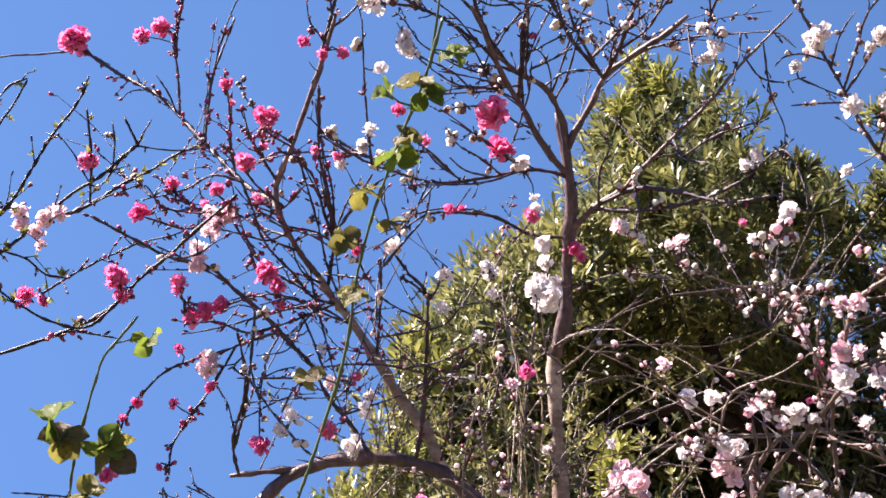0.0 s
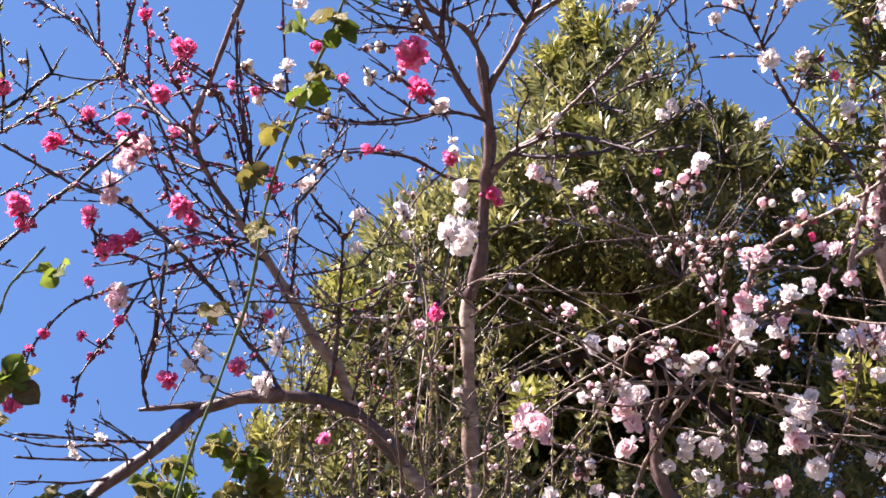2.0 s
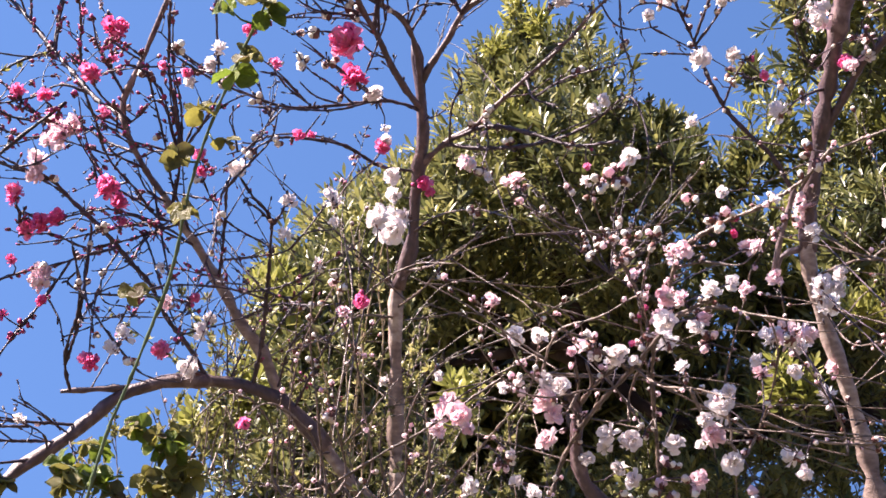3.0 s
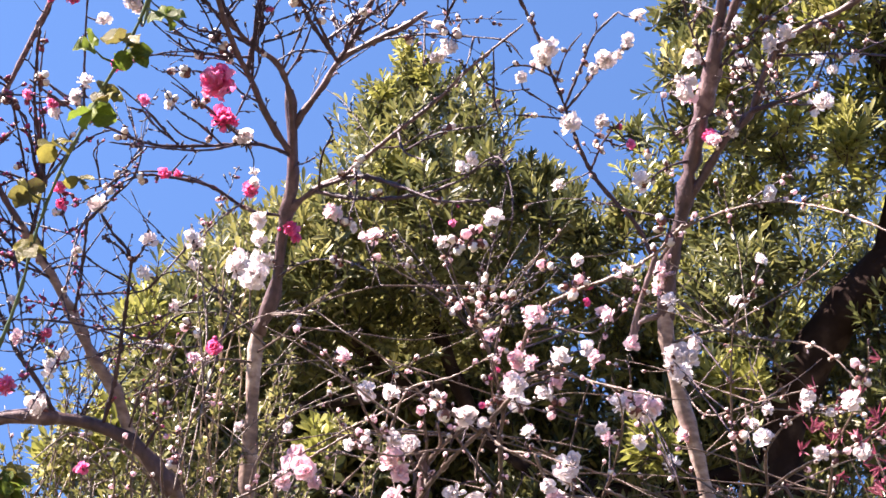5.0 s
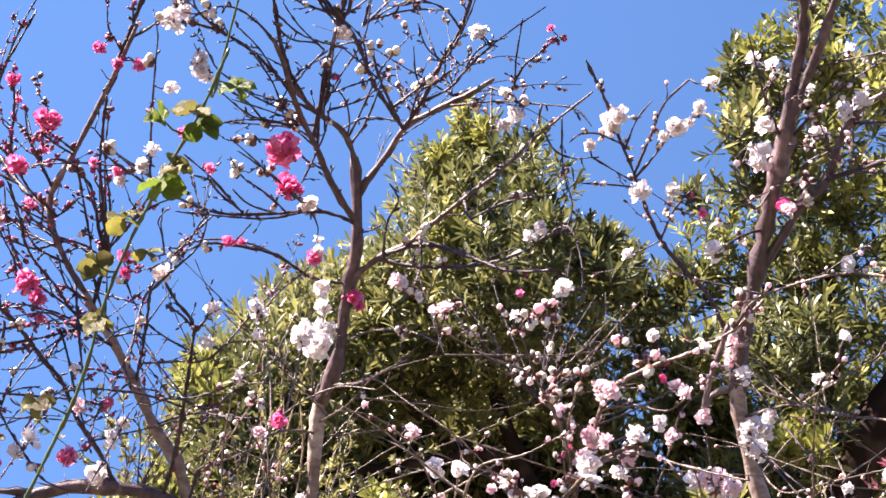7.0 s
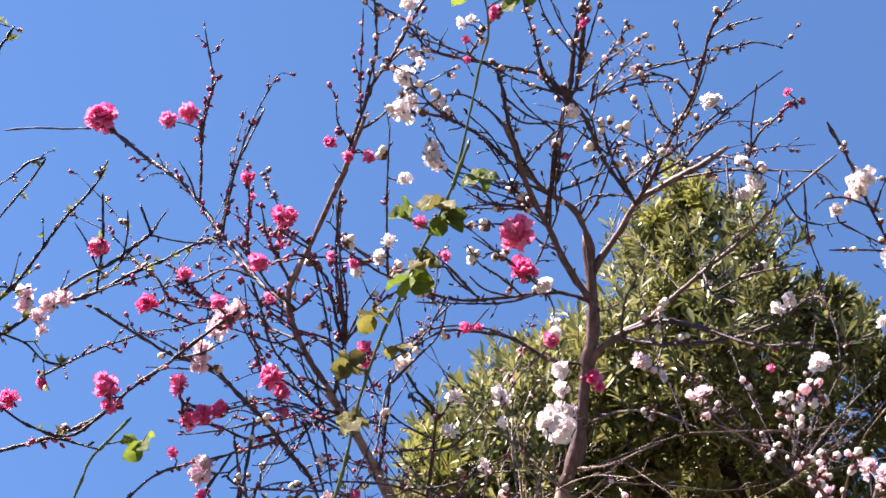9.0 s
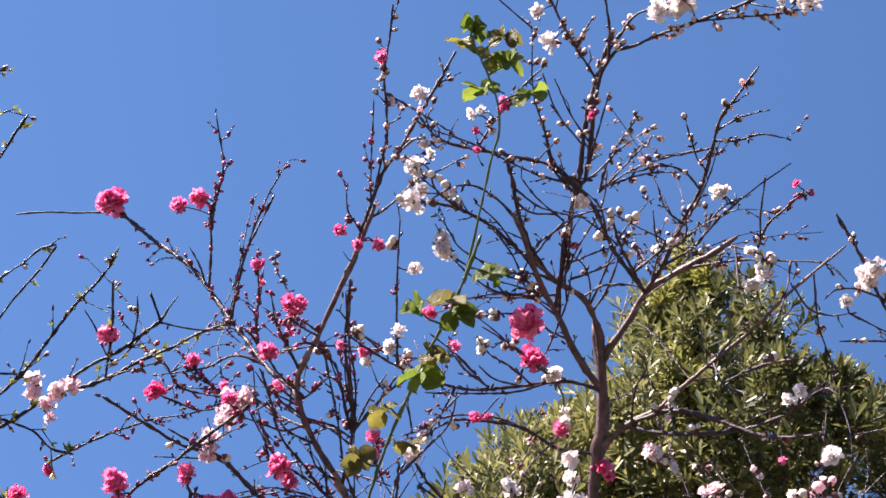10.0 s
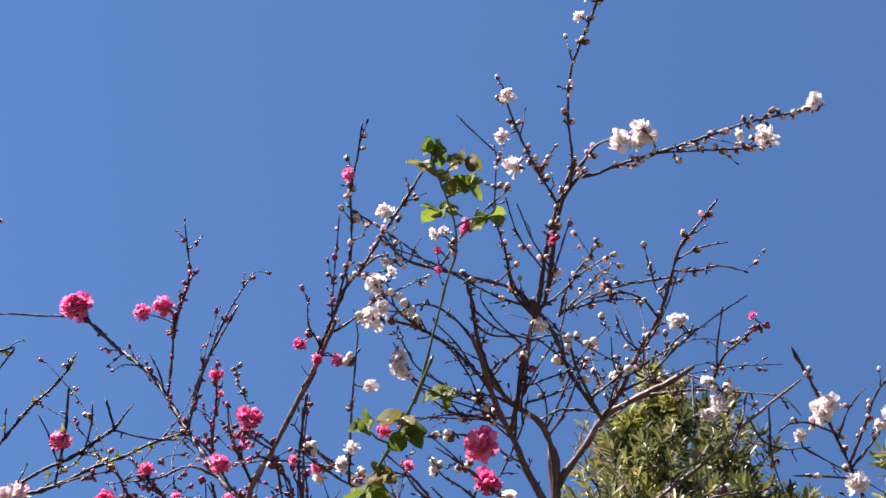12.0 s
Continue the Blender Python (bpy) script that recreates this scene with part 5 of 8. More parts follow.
branch(peach, "twig", 0.0023, 0.0023, .1, "n", [(-0.799, 2.242, 3.272), (-0.864, 2.240, 3.259), (-0.966, 2.229, 3.242), (-1.005, 2.227, 3.232)])
branch(peach, "twig", 0.0025, 0.0012, .9, "w", [(-0.177, 1.768, 3.097), (-0.139, 1.727, 3.103), (-0.098, 1.718, 3.074)])
branch(peach, "twig", 0.0025, 0.0012, 1, "w", [(-0.203, 1.698, 3.174), (-0.147, 1.704, 3.145), (-0.091, 1.709, 3.110), (-0.051, 1.713, 3.080)])
branch(peach, "twig", 0.0025, 0.0012, 1, "r", [(-0.271, 1.921, 2.785), (-0.298, 1.897, 2.782), (-0.333, 1.881, 2.754), (-0.354, 1.871, 2.736)])
branch(peach, "twig", 0.0019, 0.0012, 1, "r", [(-0.289, 1.965, 2.844), (-0.313, 1.916, 2.835), (-0.337, 1.875, 2.826)])
branch(peach, "twig", 0.0019, 0.0013, .8, "r", [(-0.317, 2.035, 2.744), (-0.288, 2.002, 2.748), (-0.264, 1.966, 2.755), (-0.240, 1.948, 2.750)])
branch(peach, "twig", 0.0020, 0.0013, 1, "r", [(-0.323, 2.066, 2.757), (-0.351, 2.050, 2.771), (-0.368, 2.040, 2.779)])
branch(peach, "twig", 0.0026, 0.0013, 1, "r", [(-0.296, 2.027, 2.627), (-0.348, 2.056, 2.633), (-0.370, 2.044, 2.684), (-0.393, 2.028, 2.746), (-0.402, 2.017, 2.787)])
branch(peach, "twig", 0.0026, 0.0013, 1, "m", [(-0.282, 2.080, 2.686), (-0.332, 2.027, 2.686), (-0.344, 1.999, 2.693), (-0.360, 1.964, 2.702)])
branch(peach, "twig", 0.0019, 0.0013, 1, "r", [(-0.291, 2.071, 2.699), (-0.258, 2.034, 2.696), (-0.221, 2.001, 2.671)])
branch(peach, "twig", 0.0027, 0.0013, 1.2, "r", [(-0.406, 2.099, 2.775), (-0.455, 2.091, 2.752), (-0.503, 2.080, 2.734), (-0.532, 2.064, 2.737), (-0.578, 2.038, 2.740)])
branch(peach, "twig", 0.0025, 0.0012, 1, "m", [(-0.474, 1.944, 2.596), (-0.436, 1.940, 2.604), (-0.407, 1.931, 2.621), (-0.376, 1.924, 2.636)])
branch(peach, "twig", 0.0019, 0.0013, 1, "r", [(-0.373, 2.042, 2.692), (-0.346, 2.036, 2.645), (-0.331, 2.031, 2.608)])
branch(peach, "twig", 0.0026, 0.0012, .7, "m", [(-0.266, 2.095, 2.668), (-0.242, 2.091, 2.571), (-0.223, 2.085, 2.502), (-0.200, 2.074, 2.417)])
branch(peach, "twig", 0.0026, 0.0012, .7, "m", [(-0.273, 2.120, 2.573), (-0.257, 2.109, 2.535), (-0.221, 2.095, 2.442), (-0.187, 2.080, 2.367)])
branch(peach, "twig", 0.0019, 0.0012, .7, "m", [(-0.250, 2.107, 2.653), (-0.184, 2.040, 2.613), (-0.135, 1.990, 2.578)])
branch(peach, "twig", 0.0020, 0.0012, .5, "m", [(-0.168, 2.176, 2.556), (-0.146, 2.139, 2.504), (-0.082, 2.059, 2.458)])
branch(peach, "twig", 0.0020, 0.0012, .5, "m", [(-0.195, 2.153, 2.590), (-0.148, 2.120, 2.586), (-0.121, 2.106, 2.556), (-0.081, 2.081, 2.489), (-0.061, 2.068, 2.467)])
branch(peach, "twig", 0.0026, 0.0012, .5, "m", [(-0.101, 2.230, 2.466), (-0.024, 2.143, 2.462), (0.035, 2.082, 2.436), (0.082, 2.029, 2.419)])
branch(peach, "twig", 0.0025, 0.0011, .5, "m", [(-0.057, 2.077, 2.459), (-0.004, 2.042, 2.430), (0.052, 1.963, 2.446), (0.106, 1.911, 2.432)])
branch(peach, "twig", 0.0019, 0.0012, .5, "m", [(-0.047, 2.079, 2.524), (-0.014, 2.041, 2.520), (0.015, 1.988, 2.527), (0.062, 1.936, 2.511)])
branch(peach, "twig", 0.0026, 0.0012, .5, "w", [(-0.025, 2.287, 2.354), (0.006, 2.132, 2.393), (0.044, 2.047, 2.400)])
branch(peach, "twig", 0.0026, 0.0012, .5, "w", [(0.006, 2.302, 2.317), (0.046, 2.186, 2.371), (0.065, 2.133, 2.393), (0.083, 2.032, 2.436)])
branch(peach, "twig", 0.0019, 0.0012, .9, "m", [(-0.308, 2.092, 2.526), (-0.327, 2.068, 2.451), (-0.318, 2.059, 2.416), (-0.271, 2.035, 2.395)])
branch(peach, "twig", 0.0018, 0.0012, .8, "m", [(-0.358, 2.016, 2.447), (-0.369, 2.008, 2.425), (-0.333, 2.000, 2.401), (-0.283, 1.973, 2.405), (-0.259, 1.961, 2.405)])
branch(peach, "twig", 0.0024, 0.0012, .8, "m", [(-0.334, 1.968, 2.480), (-0.333, 1.961, 2.405), (-0.314, 1.954, 2.342)])
branch(peach, "twig", 0.0024, 0.0012, 1, "r", [(-0.457, 2.006, 2.503), (-0.454, 1.974, 2.530), (-0.414, 1.975, 2.514), (-0.365, 1.961, 2.524), (-0.307, 1.945, 2.532)])
branch(peach, "twig", 0.0019, 0.0012, .9, "r", [(-0.333, 2.065, 2.547), (-0.275, 1.998, 2.531), (-0.225, 1.940, 2.510)])
branch(peach, "twig", 0.0019, 0.0012, .9, "m", [(-0.232, 2.122, 2.605), (-0.265, 2.088, 2.548), (-0.288, 2.054, 2.477), (-0.328, 2.007, 2.445)])
branch(peach, "twig", 0.0019, 0.0012, .7, "m", [(-0.146, 2.139, 2.504), (-0.181, 2.091, 2.429), (-0.183, 2.043, 2.338)])
branch(peach, "twig", 0.0019, 0.0012, .7, "m", [(-0.131, 2.090, 2.593), (-0.163, 2.052, 2.563), (-0.188, 2.016, 2.513)])
branch(peach, "twig", 0.0032, 0.0018, .9, "t", [(-0.357, 2.244, 2.255), (-0.414, 2.204, 2.243), (-0.486, 2.147, 2.227), (-0.532, 2.107, 2.220), (-0.568, 2.074, 2.210)])
branch(peach, "twig", 0.0032, 0.0018, .7, "t", [(-0.388, 2.242, 2.223), (-0.469, 2.176, 2.200), (-0.529, 2.119, 2.183), (-0.564, 2.082, 2.174)])
branch(peach, "twig", 0.0032, 0.0018, .7, "t", [(-0.428, 2.236, 2.188), (-0.483, 2.181, 2.161), (-0.526, 2.131, 2.147), (-0.559, 2.089, 2.135)])
branch(peach, "twig", 0.0019, 0.0012, .4, "w", [(-0.486, 2.147, 2.227), (-0.484, 2.114, 2.231), (-0.481, 2.072, 2.236)])
branch(peach, "twig", 0.0019, 0.0012, .4, "w", [(-0.389, 2.219, 2.239), (-0.413, 2.146, 2.244), (-0.434, 2.081, 2.244)])
branch(peach, "twig", 0.0019, 0.0012, .4, "w", [(-0.379, 2.243, 2.231), (-0.352, 2.201, 2.179), (-0.329, 2.155, 2.117)])
branch(peach, "twig", 0.0020, 0.0013, .8, "r", [(-0.416, 2.118, 2.871), (-0.427, 2.097, 2.911), (-0.429, 2.078, 2.949), (-0.425, 2.059, 2.987), (-0.425, 2.042, 3.020)])
branch(peach, "twig", 0.0019, 0.0013, .7, "r", [(-0.326, 1.992, 2.796), (-0.345, 1.996, 2.831), (-0.371, 2.001, 2.880), (-0.396, 2.005, 2.944)])
branch(peach, "twig", 0.0025, 0.0012, .5, "r", [(-0.209, 2.028, 2.699), (-0.225, 1.998, 2.763), (-0.236, 1.965, 2.830), (-0.240, 1.928, 2.903), (-0.239, 1.913, 2.930)])
branch(peach, "twig", 0.0019, 0.0012, .5, "r", [(-0.218, 2.046, 2.698), (-0.241, 2.007, 2.755), (-0.258, 1.983, 2.785), (-0.278, 1.959, 2.815)])
branch(peach, "twig", 0.0018, 0.0012, .3, "m", [(-0.209, 2.028, 2.699), (-0.224, 2.005, 2.733), (-0.235, 1.980, 2.769), (-0.238, 1.966, 2.788)])
branch(peach, "twig", 0.0025, 0.0012, .3, "m", [(-0.213, 2.037, 2.699), (-0.195, 2.012, 2.739), (-0.163, 1.982, 2.787)])
branch(peach, "twig", 0.0030, 0.0019, .5, "m", [(-0.282, 2.063, 2.495), (-0.323, 2.052, 2.534), (-0.366, 2.040, 2.573), (-0.422, 2.026, 2.610), (-0.476, 2.014, 2.636), (-0.524, 2.004, 2.655)])
branch(peach, "twig", 0.0025, 0.0012, .5, "m", [(-0.259, 2.091, 2.606), (-0.298, 2.063, 2.618), (-0.336, 2.035, 2.630), (-0.368, 1.991, 2.661), (-0.387, 1.960, 2.683)])
branch(peach, "twig", 0.0025, 0.0013, .6, "r", [(-0.219, 2.065, 2.683), (-0.256, 2.060, 2.707), (-0.312, 2.056, 2.723), (-0.369, 2.040, 2.763)])
branch(peach, "twig", 0.0025, 0.0012, .5, "m", [(-0.199, 2.146, 2.575), (-0.232, 2.126, 2.589), (-0.296, 2.104, 2.581), (-0.355, 2.089, 2.555), (-0.413, 2.072, 2.528), (-0.473, 2.050, 2.505)])
branch(peach, "twig", 0.0019, 0.0012, .5, "m", [(-0.238, 2.119, 2.637), (-0.275, 2.071, 2.642), (-0.284, 2.037, 2.657), (-0.287, 2.014, 2.667)])
branch(peach, "twig", 0.0019, 0.0012, .5, "m", [(-0.240, 2.114, 2.591), (-0.289, 2.084, 2.593), (-0.343, 2.053, 2.585), (-0.394, 2.029, 2.559)])
branch(peach, "twig", 0.0018, 0.0012, .4, "m", [(-0.297, 2.059, 2.510), (-0.341, 2.014, 2.536), (-0.368, 1.998, 2.536), (-0.392, 1.988, 2.520)])
branch(peach, "twig", 0.0017, 0.0011, .5, "m", [(-0.138, 1.783, 2.729), (-0.149, 1.802, 2.720), (-0.188, 1.804, 2.744), (-0.208, 1.803, 2.758)])
branch(peach, "twig", 0.0032, 0.0019, .5, "r", [(-0.306, 2.023, 2.745), (-0.327, 2.009, 2.758), (-0.351, 1.992, 2.770), (-0.389, 1.953, 2.808), (-0.416, 1.932, 2.823)])
branch(peach, "twig", 0.0025, 0.0013, .6, "r", [(-0.217, 2.056, 2.691), (-0.251, 2.045, 2.706), (-0.298, 2.035, 2.713), (-0.352, 2.017, 2.730), (-0.388, 2.021, 2.712)])
branch(peach, "twig", 0.0025, 0.0012, .5, "r", [(-0.218, 2.046, 2.698), (-0.229, 2.028, 2.720), (-0.255, 1.971, 2.785), (-0.286, 1.945, 2.805), (-0.300, 1.939, 2.806)])
branch(peach, "twig", 0.0025, 0.0012, .5, "r", [(-0.213, 2.037, 2.699), (-0.217, 1.992, 2.762), (-0.235, 1.938, 2.829), (-0.245, 1.889, 2.887)])
branch(peach, "twig", 0.0024, 0.0012, .6, "m", [(-0.233, 1.877, 2.818), (-0.220, 1.881, 2.808), (-0.171, 1.888, 2.780), (-0.109, 1.894, 2.746)])
branch(peach, "twig", 0.0018, 0.0012, .9, "r", [(-0.333, 1.881, 2.754), (-0.315, 1.878, 2.757), (-0.260, 1.869, 2.763), (-0.227, 1.866, 2.763), (-0.194, 1.862, 2.762)])
branch(peach, "twig", 0.0025, 0.0012, .6, "m", [(0.101, 2.001, 2.696), (0.041, 1.979, 2.711), (-0.012, 1.966, 2.709), (-0.068, 1.961, 2.692), (-0.098, 1.963, 2.669), (-0.127, 1.961, 2.656)])
branch(peach, "twig", 0.0025, 0.0012, .4, "m", [(-0.213, 2.037, 2.699), (-0.167, 1.979, 2.735), (-0.139, 1.952, 2.749), (-0.111, 1.932, 2.755)])
branch(peach, "twig", 0.0017, 0.0012, .6, "m", [(-0.031, 1.824, 2.670), (-0.061, 1.849, 2.641), (-0.089, 1.872, 2.612), (-0.124, 1.889, 2.591)])
branch(peach, "twig", 0.0018, 0.0012, .4, "w", [(0.006, 1.889, 2.725), (-0.019, 1.873, 2.741), (-0.043, 1.858, 2.754), (-0.076, 1.849, 2.755)])
branch(peach, "twig", 0.0026, 0.0013, .6, "r", [(-0.291, 2.058, 2.717), (-0.338, 2.059, 2.697), (-0.376, 2.049, 2.702), (-0.414, 2.037, 2.707)])
branch(peach, "twig", 0.0019, 0.0013, .7, "r", [(-0.312, 2.043, 2.735), (-0.336, 2.033, 2.744), (-0.365, 2.023, 2.751), (-0.396, 2.000, 2.778)])
branch(peach, "twig", 0.0018, 0.0012, .5, "m", [(-0.109, 1.962, 2.664), (-0.117, 1.929, 2.688), (-0.123, 1.914, 2.695), (-0.106, 1.883, 2.711)])
branch(peach, "twig", 0.0019, 0.0013, .6, "r", [(-0.326, 1.992, 2.796), (-0.352, 1.961, 2.825), (-0.381, 1.925, 2.859), (-0.388, 1.921, 2.860)])
branch(peach, "twig", 0.0019, 0.0013, .6, "m", [(-0.237, 1.925, 2.844), (-0.213, 1.931, 2.829), (-0.179, 1.938, 2.807), (-0.152, 1.940, 2.798), (-0.112, 1.936, 2.792)])

branch(west_peach, "branch", 0.0052, 0.0026, .6, "g", [(-1.120, 1.980, 2.392), (-0.820, 1.949, 2.642), (-0.769, 1.938, 2.709), (-0.733, 1.918, 2.772), (-0.702, 1.900, 2.825), (-0.669, 1.886, 2.869), (-0.650, 1.872, 2.901), (-0.643, 1.862, 2.922)])
branch(west_peach, "branch", 0.0057, 0.0033, .5, "g", [(-1.120, 1.980, 2.392), (-1.120, 1.980, 2.340), (-0.829, 1.974, 2.590), (-0.769, 1.975, 2.643), (-0.717, 1.969, 2.697), (-0.672, 1.963, 2.741), (-0.626, 1.961, 2.775), (-0.588, 1.953, 2.812), (-0.565, 1.948, 2.833)])
branch(west_peach, "branch", 0.0052, 0.0020, .7, "g", [(-0.723, 1.970, 2.690), (-0.674, 1.986, 2.715), (-0.639, 1.993, 2.742), (-0.595, 1.998, 2.781), (-0.549, 2.005, 2.815), (-0.511, 2.006, 2.847), (-0.458, 2.013, 2.879)])
branch(west_peach, "twig", 0.0026, 0.0020, .5, "g", [(-0.648, 1.991, 2.735), (-0.648, 1.942, 2.829), (-0.654, 1.908, 2.884)])
branch(west_peach, "twig", 0.0026, 0.0020, .4, "g", [(-0.565, 1.948, 2.833), (-0.578, 1.938, 2.856), (-0.590, 1.927, 2.879)])
branch(west_peach, "twig", 0.0026, 0.0013, .4, "g", [(-0.565, 1.948, 2.833), (-0.552, 1.942, 2.865), (-0.543, 1.939, 2.881)])
branch(west_peach, "twig", 0.0020, 0.0013, .4, "g", [(-0.607, 1.957, 2.794), (-0.605, 1.941, 2.834), (-0.610, 1.925, 2.868)])
branch(west_peach, "twig", 0.0020, 0.0013, .4, "g", [(-0.588, 1.953, 2.812), (-0.638, 1.976, 2.761), (-0.677, 1.939, 2.811), (-0.694, 1.924, 2.829)])
branch(west_peach, "twig", 0.0020, 0.0013, .4, "g", [(-0.567, 1.949, 2.830), (-0.504, 1.972, 2.835), (-0.451, 1.984, 2.848)])
branch(west_peach, "branch", 0.0044, 0.0023, .7, "r", [(-1.120, 1.980, 1.983), (-0.619, 1.546, 2.233), (-0.576, 1.543, 2.247), (-0.533, 1.539, 2.261), (-0.489, 1.533, 2.277), (-0.445, 1.521, 2.300), (-0.408, 1.501, 2.331), (-0.370, 1.484, 2.356), (-0.332, 1.464, 2.383), (-0.280, 1.435, 2.417)])
branch(west_peach, "twig", 0.0024, 0.0014, .6, "g", [(-0.440, 1.519, 2.303), (-0.477, 1.518, 2.267), (-0.522, 1.495, 2.268), (-0.550, 1.475, 2.278), (-0.577, 1.453, 2.291)])
branch(west_peach, "twig", 0.0019, 0.0009, .4, "g", [(-0.506, 1.535, 2.271), (-0.465, 1.530, 2.263), (-0.435, 1.526, 2.255)])
branch(west_peach, "twig", 0.0029, 0.0014, 1.2, "r", [(-0.801, 2.255, 2.688), (-0.725, 2.223, 2.721), (-0.656, 2.196, 2.743), (-0.599, 2.175, 2.757), (-0.531, 2.155, 2.764), (-0.463, 2.127, 2.779)])
branch(west_peach, "twig", 0.0026, 0.0020, .9, "g", [(-1.120, 1.980, 2.380), (-0.784, 1.974, 2.630), (-0.745, 2.001, 2.626), (-0.720, 2.025, 2.611), (-0.685, 2.043, 2.612)])
branch(west_peach, "twig", 0.0020, 0.0013, 1, "r", [(-0.661, 1.989, 2.725), (-0.601, 1.992, 2.759), (-0.554, 1.999, 2.776), (-0.535, 2.020, 2.753), (-0.458, 2.049, 2.746)])
branch(west_peach, "twig", 0.0032, 0.0020, .6, "g", [(-1.120, 1.980, 2.544), (-0.900, 1.921, 2.794), (-0.849, 1.909, 2.871), (-0.817, 1.907, 2.904), (-0.793, 1.903, 2.934), (-0.769, 1.906, 2.948)])
branch(west_peach, "twig", 0.0026, 0.0020, .4, "g", [(-1.120, 1.980, 2.477), (-0.867, 1.975, 2.727), (-0.843, 1.945, 2.814), (-0.814, 1.931, 2.867), (-0.791, 1.922, 2.905), (-0.769, 1.908, 2.946)])
branch(west_peach, "twig", 0.0032, 0.0020, .4, "g", [(-1.120, 1.980, 2.731), (-0.897, 1.798, 2.981), (-0.860, 1.780, 3.045), (-0.842, 1.765, 3.085), (-0.827, 1.754, 3.115)])
branch(west_peach, "twig", 0.0019, 0.0013, .4, "g", [(-1.092, 1.957, 2.762), (-1.120, 1.980, 2.813), (-0.900, 1.732, 3.063), (-0.864, 1.739, 3.102), (-0.851, 1.743, 3.114)])
branch(west_peach, "twig", 0.0019, 0.0013, .4, "g", [(-1.093, 1.949, 2.844), (-1.120, 1.980, 2.878), (-0.902, 1.675, 3.128), (-0.866, 1.692, 3.157), (-0.857, 1.697, 3.163)])
branch(west_peach, "twig", 0.0019, 0.0020, .1, "n", [(-1.120, 1.980, 2.477), (-0.867, 1.975, 2.727), (-0.835, 1.995, 2.730), (-0.801, 2.012, 2.739), (-0.770, 2.039, 2.727)])

branch(east_peach, "trunk", 0.0225, 0.0136, 0, "0", [(1.052, 2.217, 0.000), (1.032, 2.137, 1.200), (1.002, 2.097, 2.210), (0.965, 2.055, 2.315), (0.927, 2.019, 2.401), (0.897, 1.986, 2.469), (0.878, 1.952, 2.528), (0.871, 1.907, 2.593)])
branch(east_peach, "limb", 0.0137, 0.0099, 0, "0", [(0.878, 1.952, 2.528), (0.871, 1.907, 2.593), (0.874, 1.855, 2.655), (0.874, 1.789, 2.730), (0.872, 1.720, 2.801), (0.873, 1.663, 2.854), (0.865, 1.608, 2.906), (0.860, 1.535, 2.965), (0.838, 1.475, 2.986), (0.818, 1.360, 3.039)])
branch(east_peach, "limb", 0.0105, 0.0076, .3, "w", [(0.872, 1.656, 2.861), (0.875, 1.586, 2.903), (0.878, 1.531, 2.931), (0.876, 1.450, 2.972), (0.875, 1.340, 3.032)])
branch(east_peach, "limb", 0.0113, 0.0064, .4, "w", [(0.874, 1.830, 2.683), (0.897, 1.770, 2.728), (0.914, 1.720, 2.762), (0.938, 1.676, 2.784), (0.943, 1.615, 2.828), (0.960, 1.554, 2.861), (1.003, 1.499, 2.868), (1.041, 1.440, 2.875), (1.062, 1.406, 2.880)])
branch(east_peach, "branch", 0.0061, 0.0046, .1, "w", [(0.938, 1.668, 2.789), (0.967, 1.609, 2.776), (0.992, 1.550, 2.762)])
branch(east_peach, "limb", 0.0089, 0.0061, .3, "w", [(0.877, 1.947, 2.536), (0.834, 1.960, 2.520), (0.821, 1.972, 2.487), (0.821, 1.954, 2.511), (0.827, 1.915, 2.558), (0.836, 1.867, 2.612)])
branch(east_peach, "branch", 0.0063, 0.0022, .4, "w", [(0.873, 1.918, 2.576), (0.834, 1.891, 2.624), (0.802, 1.868, 2.663), (0.762, 1.852, 2.692), (0.722, 1.835, 2.722), (0.688, 1.809, 2.757), (0.658, 1.776, 2.798), (0.634, 1.749, 2.830), (0.613, 1.729, 2.853), (0.583, 1.692, 2.891), (0.531, 1.641, 2.941)])
branch(east_peach, "twig", 0.0024, 0.0018, .8, "w", [(0.646, 1.763, 2.814), (0.658, 1.699, 2.858), (0.668, 1.651, 2.889), (0.694, 1.609, 2.906)])
branch(east_peach, "twig", 0.0024, 0.0018, .7, "w", [(0.649, 1.766, 2.810), (0.676, 1.710, 2.839), (0.685, 1.675, 2.857), (0.721, 1.637, 2.860)])
branch(east_peach, "twig", 0.0018, 0.0012, .5, "w", [(0.615, 1.731, 2.850), (0.565, 1.714, 2.851), (0.535, 1.710, 2.839), (0.522, 1.712, 2.824)])
branch(east_peach, "twig", 0.0018, 0.0012, .4, "w", [(0.658, 1.776, 2.798), (0.593, 1.762, 2.786), (0.552, 1.753, 2.776)])
branch(east_peach, "twig", 0.0018, 0.0012, .6, "w", [(0.623, 1.739, 2.841), (0.628, 1.679, 2.867), (0.641, 1.641, 2.878)])
branch(east_peach, "twig", 0.0024, 0.0012, .6, "w", [(0.709, 1.825, 2.735), (0.719, 1.758, 2.765), (0.735, 1.716, 2.775)])
branch(east_peach, "twig", 0.0030, 0.0011, .6, "w", [(0.873, 1.670, 2.848), (0.818, 1.606, 2.884), (0.775, 1.539, 2.916), (0.754, 1.506, 2.931)])
branch(east_peach, "twig", 0.0030, 0.0011, .6, "w", [(0.873, 1.670, 2.848), (0.912, 1.575, 2.879), (0.953, 1.491, 2.891), (0.996, 1.424, 2.886)])
branch(east_peach, "twig", 0.0030, 0.0012, .7, "w", [(0.873, 1.772, 2.747), (0.813, 1.750, 2.708), (0.766, 1.733, 2.653)])
